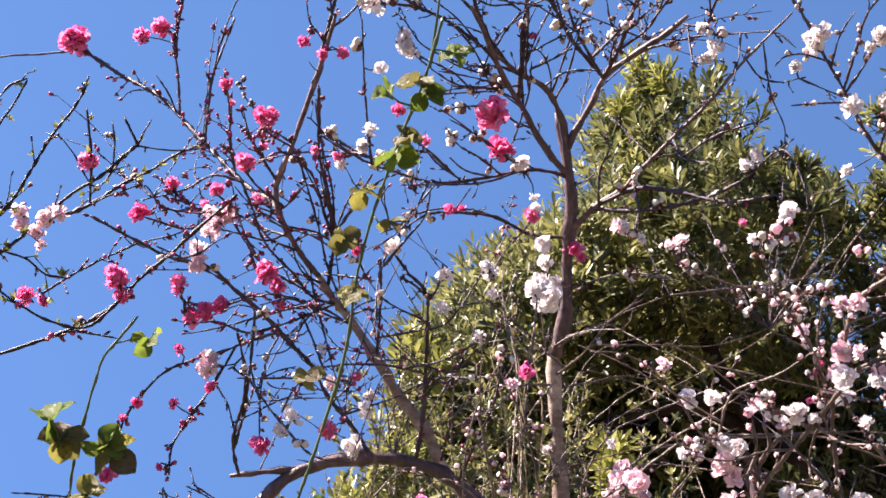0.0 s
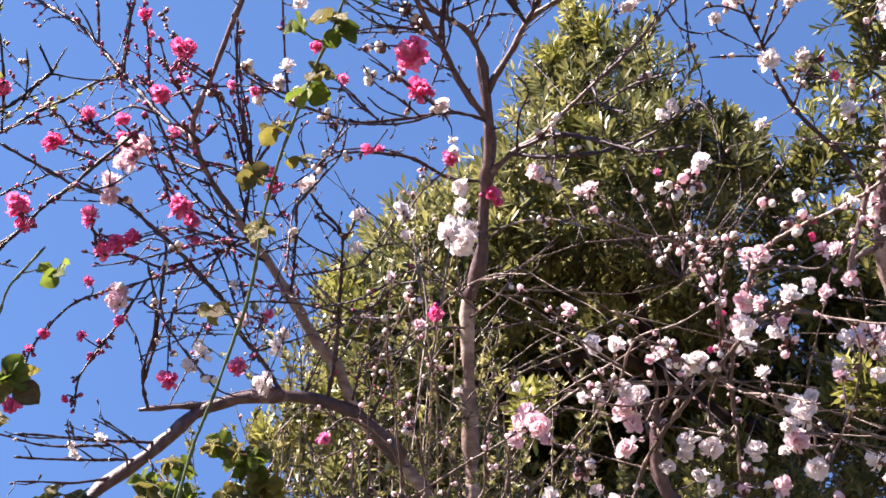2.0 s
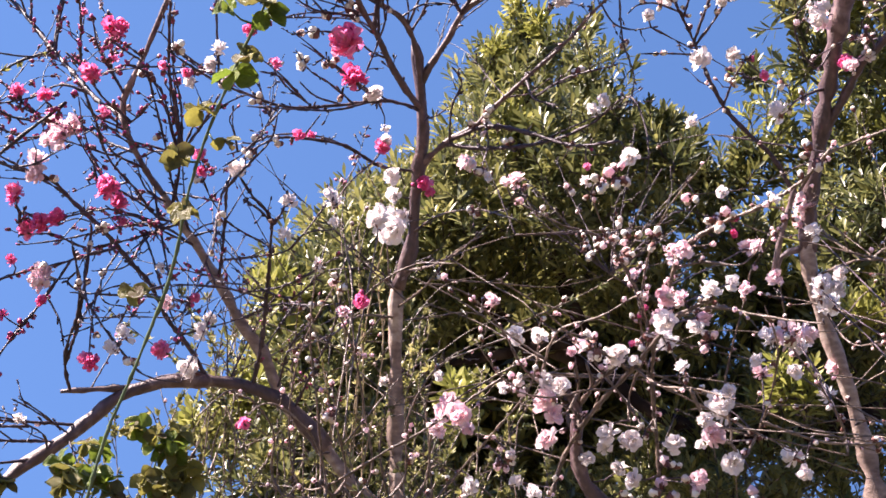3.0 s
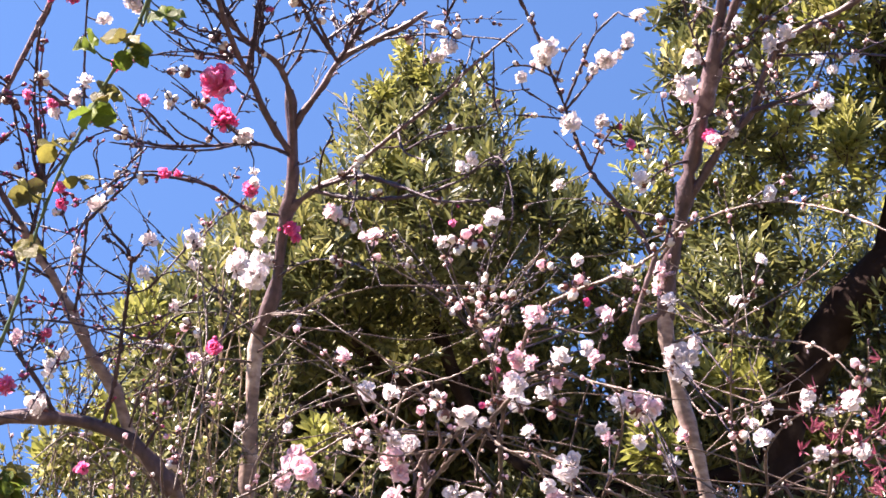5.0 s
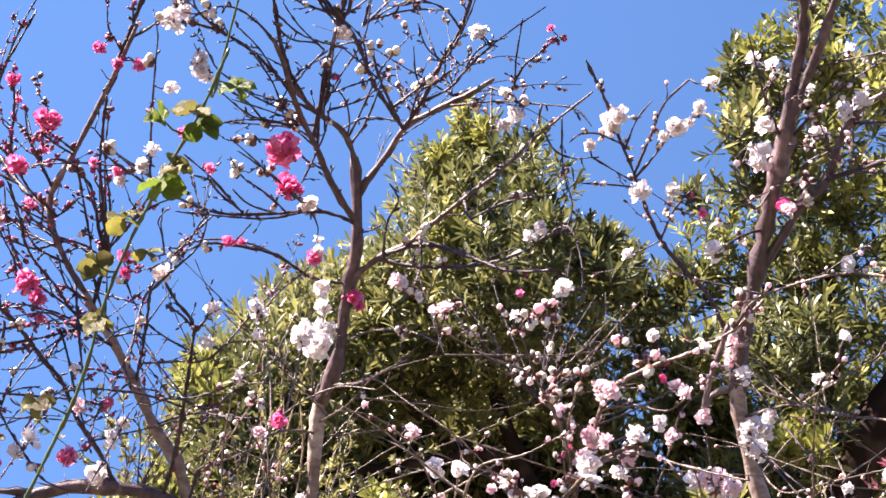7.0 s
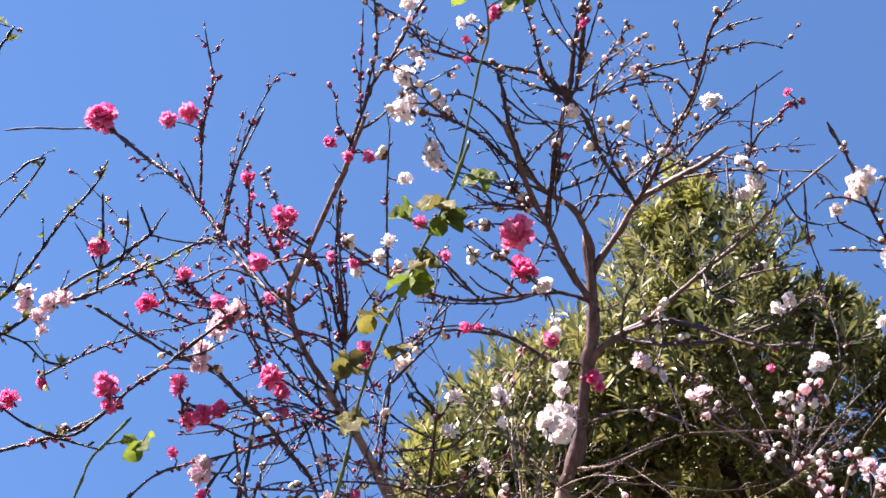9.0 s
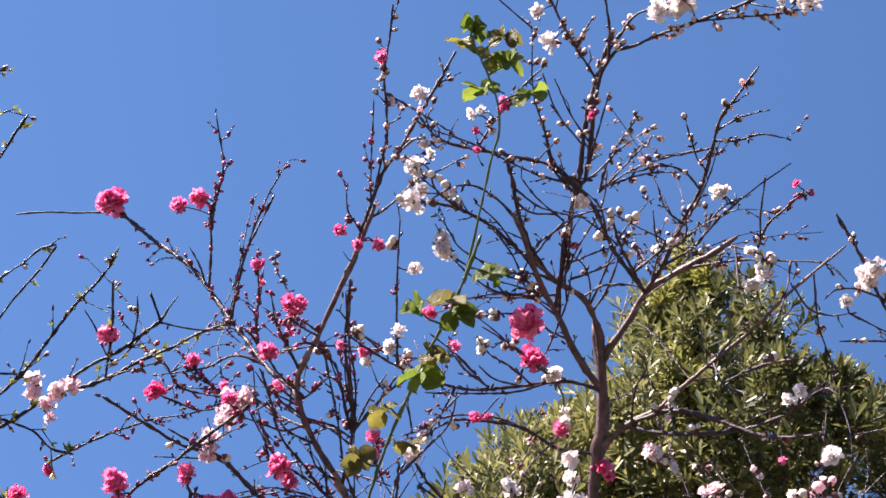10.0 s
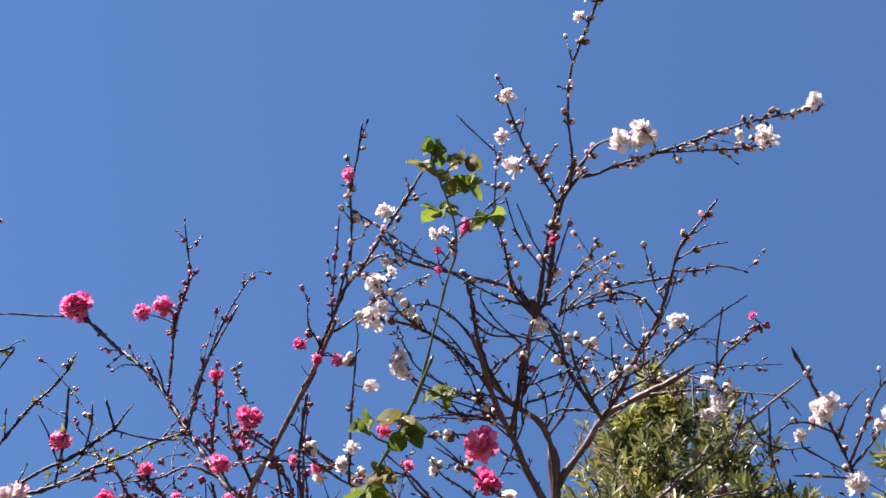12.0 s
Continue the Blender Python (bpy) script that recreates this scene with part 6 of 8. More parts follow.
branch(east_peach, "twig", 0.0024, 0.0011, .4, "w", [(0.863, 1.581, 2.928), (0.927, 1.512, 2.914), (0.993, 1.435, 2.889), (1.030, 1.404, 2.861)])
branch(east_peach, "twig", 0.0024, 0.0011, .3, "n", [(0.952, 1.584, 2.845), (1.009, 1.491, 2.792), (1.061, 1.384, 2.717), (1.088, 1.318, 2.664)])
branch(east_peach, "twig", 0.0031, 0.0015, .5, "w", [(0.849, 1.901, 2.606), (0.862, 1.814, 2.631), (0.899, 1.731, 2.625), (0.949, 1.628, 2.596), (0.991, 1.550, 2.545), (1.041, 1.435, 2.440)])
branch(east_peach, "twig", 0.0031, 0.0010, .5, "w", [(0.890, 1.973, 2.491), (0.930, 1.858, 2.472), (0.963, 1.759, 2.419), (0.994, 1.637, 2.357), (1.000, 1.534, 2.256)])
branch(east_peach, "twig", 0.0018, 0.0012, .5, "w", [(0.872, 1.720, 2.801), (0.842, 1.728, 2.755), (0.781, 1.651, 2.796), (0.795, 1.608, 2.802)])
branch(east_peach, "twig", 0.0024, 0.0012, .5, "w", [(0.872, 1.746, 2.774), (0.917, 1.676, 2.768), (0.883, 1.640, 2.784), (0.906, 1.579, 2.781)])
branch(east_peach, "twig", 0.0025, 0.0011, .5, "w", [(0.901, 1.990, 2.461), (0.928, 1.923, 2.347), (0.971, 1.818, 2.333), (1.014, 1.688, 2.316)])

branch(shrub, "branch", 0.0054, 0.0028, .8, "p", [(0.497, 1.850, 0.900), (0.488, 1.800, 1.550), (0.547, 1.783, 2.111), (0.534, 1.741, 2.171), (0.527, 1.706, 2.217), (0.534, 1.662, 2.265), (0.539, 1.617, 2.311), (0.544, 1.595, 2.332), (0.585, 1.547, 2.354), (0.635, 1.500, 2.364), (0.675, 1.451, 2.379), (0.698, 1.406, 2.402)])
branch(shrub, "branch", 0.0058, 0.0033, .5, "p", [(0.497, 1.850, 0.900), (0.468, 1.850, 0.900), (0.418, 1.800, 1.550), (0.431, 1.801, 2.130), (0.463, 1.743, 2.169), (0.495, 1.690, 2.198), (0.514, 1.654, 2.218), (0.541, 1.603, 2.243), (0.573, 1.561, 2.250)])
branch(shrub, "twig", 0.0029, 0.0013, .6, "p", [(0.541, 1.603, 2.243), (0.580, 1.557, 2.237), (0.609, 1.527, 2.217), (0.642, 1.490, 2.195), (0.678, 1.445, 2.171)])
branch(shrub, "twig", 0.0025, 0.0009, .8, "p", [(0.540, 1.611, 2.316), (0.571, 1.582, 2.315), (0.616, 1.546, 2.298), (0.639, 1.504, 2.316)])
branch(shrub, "branch", 0.0129, 0.0092, .1, "n", [(0.486, 1.850, 0.900), (0.462, 1.800, 1.550), (0.503, 1.882, 1.991), (0.476, 1.857, 2.049), (0.452, 1.847, 2.073), (0.434, 1.820, 2.124), (0.434, 1.792, 2.169), (0.404, 1.775, 2.201)])
branch(shrub, "branch", 0.0047, 0.0031, .2, "p", [(0.434, 1.792, 2.169), (0.449, 1.764, 2.190), (0.471, 1.733, 2.207), (0.491, 1.705, 2.219)])
branch(shrub, "twig", 0.0031, 0.0021, .2, "n", [(0.442, 1.778, 2.180), (0.449, 1.761, 2.193), (0.436, 1.734, 2.219)])
branch(shrub, "twig", 0.0041, 0.0020, .3, "p", [(0.434, 1.792, 2.169), (0.434, 1.792, 2.149), (0.434, 1.792, 2.169), (0.425, 1.741, 2.185), (0.412, 1.692, 2.200)])
branch(shrub, "twig", 0.0025, 0.0009, .6, "p", [(0.495, 1.690, 2.198), (0.519, 1.651, 2.157), (0.552, 1.598, 2.135), (0.582, 1.544, 2.104)])
branch(shrub, "twig", 0.0025, 0.0009, .7, "p", [(0.491, 1.696, 2.194), (0.437, 1.643, 2.201), (0.398, 1.601, 2.205), (0.355, 1.563, 2.194)])
branch(shrub, "twig", 0.0025, 0.0010, .7, "p", [(0.428, 1.754, 2.181), (0.404, 1.752, 2.145), (0.380, 1.749, 2.149), (0.370, 1.705, 2.200), (0.385, 1.665, 2.237), (0.433, 1.628, 2.244), (0.484, 1.578, 2.263)])
branch(shrub, "twig", 0.0020, 0.0010, .7, "p", [(0.471, 1.729, 2.176), (0.437, 1.716, 2.170), (0.371, 1.692, 2.147), (0.305, 1.657, 2.145)])
branch(shrub, "twig", 0.0020, 0.0010, .7, "p", [(0.548, 1.604, 2.137), (0.583, 1.635, 2.091), (0.617, 1.665, 2.084), (0.605, 1.633, 2.151), (0.611, 1.599, 2.204), (0.621, 1.562, 2.256), (0.628, 1.533, 2.294), (0.651, 1.505, 2.318)])
branch(shrub, "twig", 0.0025, 0.0009, .7, "p", [(0.617, 1.665, 2.084), (0.639, 1.684, 2.071), (0.661, 1.702, 2.098), (0.666, 1.612, 2.151), (0.656, 1.555, 2.185), (0.625, 1.503, 2.217)])
branch(shrub, "twig", 0.0021, 0.0010, .6, "p", [(0.663, 1.668, 2.118), (0.761, 1.674, 2.094), (0.860, 1.680, 2.110), (0.827, 1.592, 2.209), (0.807, 1.533, 2.267), (0.796, 1.468, 2.320), (0.806, 1.432, 2.338)])
branch(shrub, "twig", 0.0026, 0.0010, .7, "p", [(0.860, 1.680, 2.110), (0.878, 1.672, 2.090), (0.895, 1.664, 2.109), (0.875, 1.586, 2.171), (0.886, 1.533, 2.194), (0.905, 1.488, 2.196), (0.929, 1.441, 2.189)])
branch(shrub, "twig", 0.0026, 0.0010, .7, "p", [(0.895, 1.664, 2.109), (0.895, 1.664, 2.089), (0.895, 1.664, 2.109), (0.930, 1.585, 2.153), (0.965, 1.520, 2.159), (0.991, 1.442, 2.181), (0.999, 1.393, 2.202)])
branch(shrub, "twig", 0.0026, 0.0010, .7, "p", [(0.913, 1.625, 2.131), (0.938, 1.628, 2.099), (0.964, 1.632, 2.106), (0.953, 1.544, 2.165), (0.950, 1.444, 2.216), (0.943, 1.412, 2.234)])
branch(shrub, "twig", 0.0021, 0.0010, .6, "p", [(0.434, 1.792, 2.152), (0.434, 1.792, 2.132), (0.434, 1.792, 2.152), (0.362, 1.739, 2.161), (0.308, 1.692, 2.173), (0.268, 1.638, 2.197)])
branch(shrub, "twig", 0.0020, 0.0009, .6, "p", [(0.416, 1.779, 2.154), (0.416, 1.779, 2.134), (0.416, 1.779, 2.154), (0.341, 1.721, 2.203), (0.299, 1.672, 2.246), (0.230, 1.622, 2.275), (0.183, 1.602, 2.269)])
branch(shrub, "twig", 0.0021, 0.0010, .6, "p", [(0.539, 1.757, 2.148), (0.527, 1.767, 2.132), (0.516, 1.776, 2.155), (0.414, 1.690, 2.233), (0.339, 1.635, 2.269), (0.287, 1.602, 2.282)])
branch(shrub, "twig", 0.0021, 0.0009, .6, "p", [(0.503, 1.766, 2.165), (0.503, 1.766, 2.145), (0.503, 1.766, 2.165), (0.516, 1.678, 2.239), (0.431, 1.565, 2.351), (0.407, 1.529, 2.381)])
branch(shrub, "twig", 0.0020, 0.0009, .6, "p", [(0.539, 1.757, 2.148), (0.539, 1.757, 2.128), (0.539, 1.757, 2.148), (0.501, 1.653, 2.279), (0.510, 1.565, 2.361), (0.562, 1.465, 2.422)])
branch(shrub, "twig", 0.0020, 0.0009, .6, "p", [(0.786, 1.676, 2.098), (0.786, 1.676, 2.078), (0.786, 1.676, 2.098), (0.732, 1.619, 2.160), (0.690, 1.585, 2.192), (0.650, 1.508, 2.254)])
branch(shrub, "twig", 0.0025, 0.0010, .4, "p", [(0.528, 1.700, 2.223), (0.479, 1.632, 2.319), (0.440, 1.607, 2.354), (0.381, 1.593, 2.366), (0.306, 1.569, 2.387)])
branch(shrub, "twig", 0.0022, 0.0010, .5, "p", [(0.308, 1.692, 2.173), (0.169, 1.811, 2.105), (0.031, 1.929, 2.077), (0.013, 1.875, 2.156), (0.026, 1.806, 2.246), (0.071, 1.734, 2.324)])
branch(shrub, "twig", 0.0021, 0.0010, .5, "p", [(0.065, 1.899, 2.084), (0.065, 1.899, 2.064), (0.065, 1.899, 2.084), (0.055, 1.844, 2.163), (0.038, 1.780, 2.254), (0.042, 1.705, 2.346)])
branch(shrub, "twig", 0.0022, 0.0010, .5, "p", [(0.065, 1.899, 2.077), (0.082, 1.913, 2.057), (0.098, 1.927, 2.077), (0.081, 1.853, 2.175), (0.113, 1.782, 2.255), (0.144, 1.746, 2.284)])
branch(shrub, "twig", 0.0022, 0.0010, .5, "p", [(0.098, 1.927, 2.077), (0.115, 1.926, 2.056), (0.132, 1.925, 2.076), (0.123, 1.854, 2.175), (0.096, 1.788, 2.257), (0.063, 1.741, 2.309)])
branch(shrub, "twig", 0.0022, 0.0010, .5, "p", [(0.031, 1.929, 2.077), (0.014, 1.929, 2.057), (-0.003, 1.929, 2.077), (-0.012, 1.870, 2.146), (-0.070, 1.821, 2.182), (-0.117, 1.804, 2.133)])
branch(shrub, "twig", 0.0022, 0.0010, .5, "p", [(0.132, 1.925, 2.076), (0.157, 1.923, 2.055), (0.182, 1.921, 2.075), (0.190, 1.860, 2.169), (0.230, 1.809, 2.230), (0.293, 1.769, 2.250), (0.368, 1.721, 2.265)])
branch(shrub, "twig", 0.0022, 0.0010, .5, "p", [(0.182, 1.921, 2.075), (0.199, 1.920, 2.055), (0.216, 1.918, 2.074), (0.232, 1.858, 2.168), (0.303, 1.806, 2.211), (0.379, 1.752, 2.243), (0.437, 1.701, 2.274)])
branch(shrub, "twig", 0.0022, 0.0010, .5, "p", [(0.216, 1.918, 2.074), (0.233, 1.916, 2.054), (0.249, 1.914, 2.073), (0.312, 1.848, 2.139), (0.364, 1.780, 2.202), (0.368, 1.718, 2.273)])
branch(shrub, "twig", 0.0021, 0.0010, .5, "p", [(0.073, 1.906, 2.067), (0.073, 1.906, 2.047), (0.073, 1.906, 2.067), (0.038, 1.842, 2.137), (-0.020, 1.803, 2.158), (-0.052, 1.791, 2.129)])

branch(rose, "cane", 0.0031, 0.0021, .1, "n", [(-0.230, 1.699, 0.000), (-0.260, 1.679, 1.000), (-0.230, 1.679, 1.986), (-0.213, 1.659, 2.063), (-0.190, 1.641, 2.127), (-0.169, 1.620, 2.190), (-0.154, 1.604, 2.233), (-0.141, 1.580, 2.288), (-0.132, 1.551, 2.350), (-0.109, 1.509, 2.430), (-0.090, 1.482, 2.476), (-0.064, 1.446, 2.534), (-0.047, 1.425, 2.565), (-0.029, 1.394, 2.607), (-0.014, 1.363, 2.648)])
branch(rose, "cane", 0.0037, 0.0021, .1, "n", [(-0.590, 1.971, 0.000), (-0.620, 1.951, 1.000), (-0.590, 1.951, 2.057), (-0.589, 1.926, 2.144), (-0.583, 1.900, 2.227), (-0.571, 1.883, 2.285), (-0.556, 1.863, 2.343), (-0.545, 1.852, 2.376), (-0.528, 1.847, 2.398), (-0.496, 1.838, 2.438)])
branch(rose, "twig", 0.0017, 0.0011, 0, "n", [(-0.528, 1.848, 2.396), (-0.508, 1.851, 2.403), (-0.498, 1.850, 2.409)])
branch(rose, "twig", 0.0017, 0.0011, 0, "n", [(-0.579, 1.893, 2.252), (-0.557, 1.903, 2.242), (-0.528, 1.913, 2.236)])
branch(rose, "twig", 0.0017, 0.0011, 0, "n", [(-0.578, 1.891, 2.256), (-0.598, 1.883, 2.262), (-0.614, 1.875, 2.268)])
branch(rose, "twig", 0.0017, 0.0011, 0, "n", [(-0.588, 1.921, 2.162), (-0.574, 1.922, 2.171), (-0.562, 1.924, 2.176)])
branch(rose, "cane", 0.0024, 0.0016, .1, "n", [(-0.217, 2.016, 0.000), (-0.247, 1.996, 1.000), (-0.217, 1.996, 1.964), (-0.199, 1.975, 2.063), (-0.188, 1.957, 2.129), (-0.212, 1.942, 2.167)])
branch(rose, "cane", 0.0020, 0.0012, .1, "n", [(-0.278, 1.958, 0.000), (-0.308, 1.938, 1.000), (-0.278, 1.938, 1.950), (-0.280, 1.915, 2.044), (-0.268, 1.908, 2.077), (-0.258, 1.901, 2.109)])
branch(rose, "cane", 0.0020, 0.0012, .1, "n", [(-0.420, 1.931, 0.000), (-0.450, 1.911, 1.000), (-0.420, 1.911, 1.941), (-0.421, 1.889, 2.033), (-0.404, 1.886, 2.058), (-0.392, 1.885, 2.070)])
branch(rose, "cane", 0.0021, 0.0013, .1, "n", [(-0.031, 1.398, 2.602), (-0.032, 1.464, 2.647), (-0.020, 1.408, 2.706), (-0.009, 1.352, 2.760), (-0.001, 1.317, 2.792), (-0.008, 1.289, 2.815), (-0.021, 1.266, 2.833), (-0.044, 1.231, 2.858)])

bloom(peach, "red", 0.070, 1.809, 2.800, 0.062)
bloom(peach, "red", 0.084, 1.873, 2.770, 0.048)
bloom(peach, "red", -0.087, 1.753, 2.769, 0.026)
bloom(peach, "red", -0.046, 1.809, 2.745, 0.026)
bloom(peach, "red", -0.004, 1.935, 2.688, 0.025)
bloom(peach, "red", 0.142, 2.000, 2.711, 0.034)
bloom(peach, "red", 0.221, 2.057, 2.677, 0.031)
bloom(peach, "red", 0.231, 2.067, 2.663, 0.021)
bloom(peach, "red", 0.475, 1.849, 2.611, 0.015)
bloom(peach, "white", -0.077, 1.684, 2.854, 0.043)
bloom(peach, "white", -0.064, 1.704, 2.847, 0.028)
bloom(peach, "white", -0.100, 1.905, 2.597, 0.038)
bloom(peach, "white", -0.004, 1.774, 2.722, 0.019)
bloom(peach, "white", 0.120, 1.925, 2.774, 0.034)
bloom(peach, "white", 0.141, 1.967, 2.730, 0.022)
bloom(peach, "white", 0.145, 1.988, 2.723, 0.022)
bloom(peach, "white", 0.163, 2.037, 2.677, 0.037)
bloom(peach, "white", 0.170, 2.077, 2.659, 0.035)
bloom(peach, "white", 0.133, 1.859, 2.497, 0.044)
bloom(peach, "white", 0.179, 2.098, 2.629, 0.045)
bloom(peach, "white", 0.061, 1.886, 2.538, 0.039)
bloom(peach, "white", 0.067, 1.866, 2.490, 0.027)
bloom(peach, "blush", 0.282, 1.899, 2.634, 0.035)
bloom(peach, "white", 0.491, 1.772, 2.693, 0.030)
bloom(peach, "white", 0.477, 1.797, 2.690, 0.027)
bloom(peach, "white", 0.437, 1.749, 2.898, 0.024)
bloom(peach, "white", 0.425, 1.746, 2.866, 0.029)
bloom(peach, "white", 0.422, 1.739, 2.926, 0.018)
bloom(peach, "white", 0.560, 1.720, 2.830, 0.025)
bloom(peach, "white", 0.521, 1.746, 2.570, 0.033)
bloom(peach, "white", 0.172, 2.258, 2.368, 0.025)
bloom(peach, "red", 0.111, 1.827, 2.337, 0.026)
bloom(peach, "white", 0.317, 1.907, 2.610, 0.019)
bloom(peach, "white", 0.286, 1.899, 2.630, 0.028)
bloom(peach, "red", -0.000, 1.600, 3.072, 0.018)
bloom(peach, "red", -0.041, 1.637, 3.052, 0.017)
bloom(peach, "red", -0.035, 1.664, 3.033, 0.015)
bloom(peach, "red", 0.133, 1.750, 2.917, 0.013)
bloom(peach, "red", 0.465, 1.606, 2.965, 0.016)
bloom(peach, "white", -0.136, 1.647, 2.975, 0.035)
bloom(peach, "white", -0.109, 1.628, 2.985, 0.022)
bloom(peach, "white", -0.132, 1.679, 2.931, 0.038)
bloom(peach, "white", -0.032, 1.608, 3.070, 0.024)
bloom(peach, "white", 0.141, 1.703, 2.975, 0.037)
bloom(peach, "white", 0.359, 1.666, 2.982, 0.032)
bloom(peach, "white", 0.417, 1.742, 2.929, 0.021)
bloom(peach, "white", 0.444, 1.748, 2.890, 0.026)
bloom(peach, "white", 0.415, 1.748, 2.866, 0.024)
bloom(peach, "white", 0.237, 1.433, 3.145, 0.048)
bloom(peach, "white", 0.260, 1.409, 3.147, 0.041)
bloom(peach, "white", 0.495, 1.305, 3.139, 0.031)
bloom(peach, "white", 0.438, 1.369, 3.117, 0.039)
bloom(peach, "white", 0.400, 1.375, 3.127, 0.018)
bloom(peach, "white", 0.044, 1.409, 3.193, 0.027)
bloom(peach, "white", 0.045, 1.458, 3.153, 0.027)
bloom(peach, "white", 0.070, 1.494, 3.124, 0.036)
bloom(peach, "white", -0.047, 1.616, 3.068, 0.022)
bloom(peach, "white", -0.132, 1.648, 2.976, 0.033)
bloom(peach, "white", 0.360, 1.665, 2.983, 0.033)
bloom(peach, "red", 0.002, 1.589, 3.076, 0.020)
bloom(peach, "red", 0.143, 1.579, 3.052, 0.015)
bloom(peach, "red", -0.809, 2.224, 3.278, 0.074)
bloom(peach, "red", -0.625, 2.091, 3.186, 0.040)
bloom(peach, "red", -0.586, 2.091, 3.208, 0.048)
bloom(peach, "red", -0.420, 1.973, 2.985, 0.022)
bloom(peach, "red", -0.424, 2.047, 2.992, 0.018)
bloom(peach, "red", -0.324, 1.875, 2.837, 0.044)
bloom(peach, "red", -0.344, 1.986, 2.853, 0.021)
bloom(peach, "red", -0.351, 1.862, 2.738, 0.037)
bloom(peach, "red", -0.536, 2.124, 2.855, 0.031)
bloom(peach, "red", -0.468, 2.106, 2.801, 0.022)
bloom(peach, "red", -0.568, 2.032, 2.739, 0.038)
bloom(peach, "red", -0.261, 1.843, 2.980, 0.025)
bloom(peach, "red", -0.195, 1.862, 2.966, 0.023)
bloom(peach, "red", -0.232, 1.860, 2.964, 0.020)
bloom(peach, "red", -0.463, 1.951, 2.550, 0.035)
bloom(peach, "red", -0.449, 2.002, 2.509, 0.036)
bloom(peach, "red", -0.419, 1.968, 2.509, 0.039)
bloom(peach, "red", -0.392, 1.961, 2.515, 0.035)
bloom(peach, "red", -0.457, 1.978, 2.443, 0.023)
bloom(peach, "red", -0.327, 2.022, 2.612, 0.046)
bloom(peach, "red", -0.311, 2.056, 2.600, 0.037)
bloom(peach, "red", -0.306, 2.090, 2.580, 0.023)
bloom(peach, "red", -0.519, 1.985, 2.352, 0.021)
bloom(peach, "red", -0.540, 1.984, 2.325, 0.015)
bloom(peach, "red", -0.461, 1.998, 2.355, 0.021)
bloom(peach, "red", -0.406, 2.011, 2.388, 0.019)
bloom(peach, "red", -0.477, 2.014, 2.252, 0.017)
bloom(peach, "red", -0.558, 2.004, 2.236, 0.036)
bloom(peach, "red", -0.312, 1.998, 2.282, 0.034)
bloom(peach, "red", -0.206, 2.037, 2.322, 0.034)
bloom(peach, "red", -0.170, 2.095, 2.444, 0.018)
bloom(peach, "red", 0.016, 1.965, 2.706, 0.020)
bloom(peach, "red", -0.171, 1.948, 2.643, 0.029)
bloom(peach, "red", -0.168, 1.973, 2.625, 0.022)
bloom(peach, "red", -0.235, 1.858, 2.760, 0.017)
bloom(peach, "red", -0.199, 1.887, 2.768, 0.022)
bloom(peach, "red", -0.356, 2.037, 2.772, 0.023)
bloom(peach, "red", -0.321, 2.058, 2.754, 0.019)
bloom(peach, "blush", -0.439, 2.086, 2.753, 0.058)
bloom(peach, "blush", -0.420, 2.087, 2.769, 0.043)
bloom(peach, "blush", -0.416, 1.913, 2.631, 0.035)
bloom(peach, "blush", -0.435, 1.955, 2.603, 0.053)
bloom(peach, "blush", -0.407, 2.001, 2.423, 0.045)
bloom(peach, "blush", -0.408, 1.997, 2.439, 0.029)
bloom(peach, "blush", -0.210, 2.082, 2.423, 0.028)
bloom(peach, "white", -0.118, 1.705, 2.819, 0.028)
bloom(peach, "white", -0.137, 1.765, 2.738, 0.028)
bloom(peach, "white", -0.147, 1.788, 2.720, 0.026)
bloom(peach, "white", -0.189, 1.890, 2.752, 0.024)
bloom(peach, "white", -0.267, 2.010, 2.335, 0.036)
bloom(peach, "white", -0.283, 2.017, 2.312, 0.028)
bloom(peach, "white", -0.150, 2.217, 2.460, 0.029)
bloom(peach, "white", -0.152, 2.056, 2.365, 0.035)
bloom(peach, "white", -0.179, 2.242, 2.367, 0.048)
bloom(peach, "white", -0.013, 1.957, 2.571, 0.035)
bloom(peach, "white", -0.018, 2.006, 2.533, 0.033)
bloom(peach, "white", 0.043, 1.948, 2.453, 0.022)
bloom(peach, "white", -0.230, 2.073, 2.488, 0.020)
bloom(peach, "red", -0.211, 1.648, 3.211, 0.029)
bloom(peach, "red", -0.265, 1.843, 2.978, 0.024)
bloom(peach, "red", -0.230, 1.861, 2.964, 0.022)
bloom(peach, "red", -0.196, 1.860, 2.967, 0.026)
bloom(peach, "white", -0.140, 1.691, 3.168, 0.035)
bloom(peach, "white", -0.127, 1.719, 3.083, 0.021)
bloom(peach, "white", -0.128, 1.781, 3.035, 0.035)
bloom(peach, "white", -0.149, 1.784, 2.723, 0.025)
bloom(peach, "white", -0.436, 2.125, 2.221, 0.024)
bloom(peach, "white", -0.484, 2.149, 2.202, 0.020)
bloom(peach, "white", -0.481, 2.109, 2.205, 0.016)
bloom(peach, "white", 0.163, 2.020, 2.560, 0.064)
bloom(peach, "white", 0.161, 1.235, 3.290, 0.026)
bloom(peach, "white", 0.141, 1.290, 3.259, 0.018)
bloom(peach, "white", 0.149, 1.260, 3.271, 0.018)
bloom(east_peach, "white", 0.595, 1.696, 2.874, 0.045)
bloom(east_peach, "white", 0.594, 1.711, 2.861, 0.029)
bloom(east_peach, "white", 0.661, 1.773, 2.788, 0.039)
bloom(east_peach, "white", 0.704, 1.740, 2.777, 0.029)
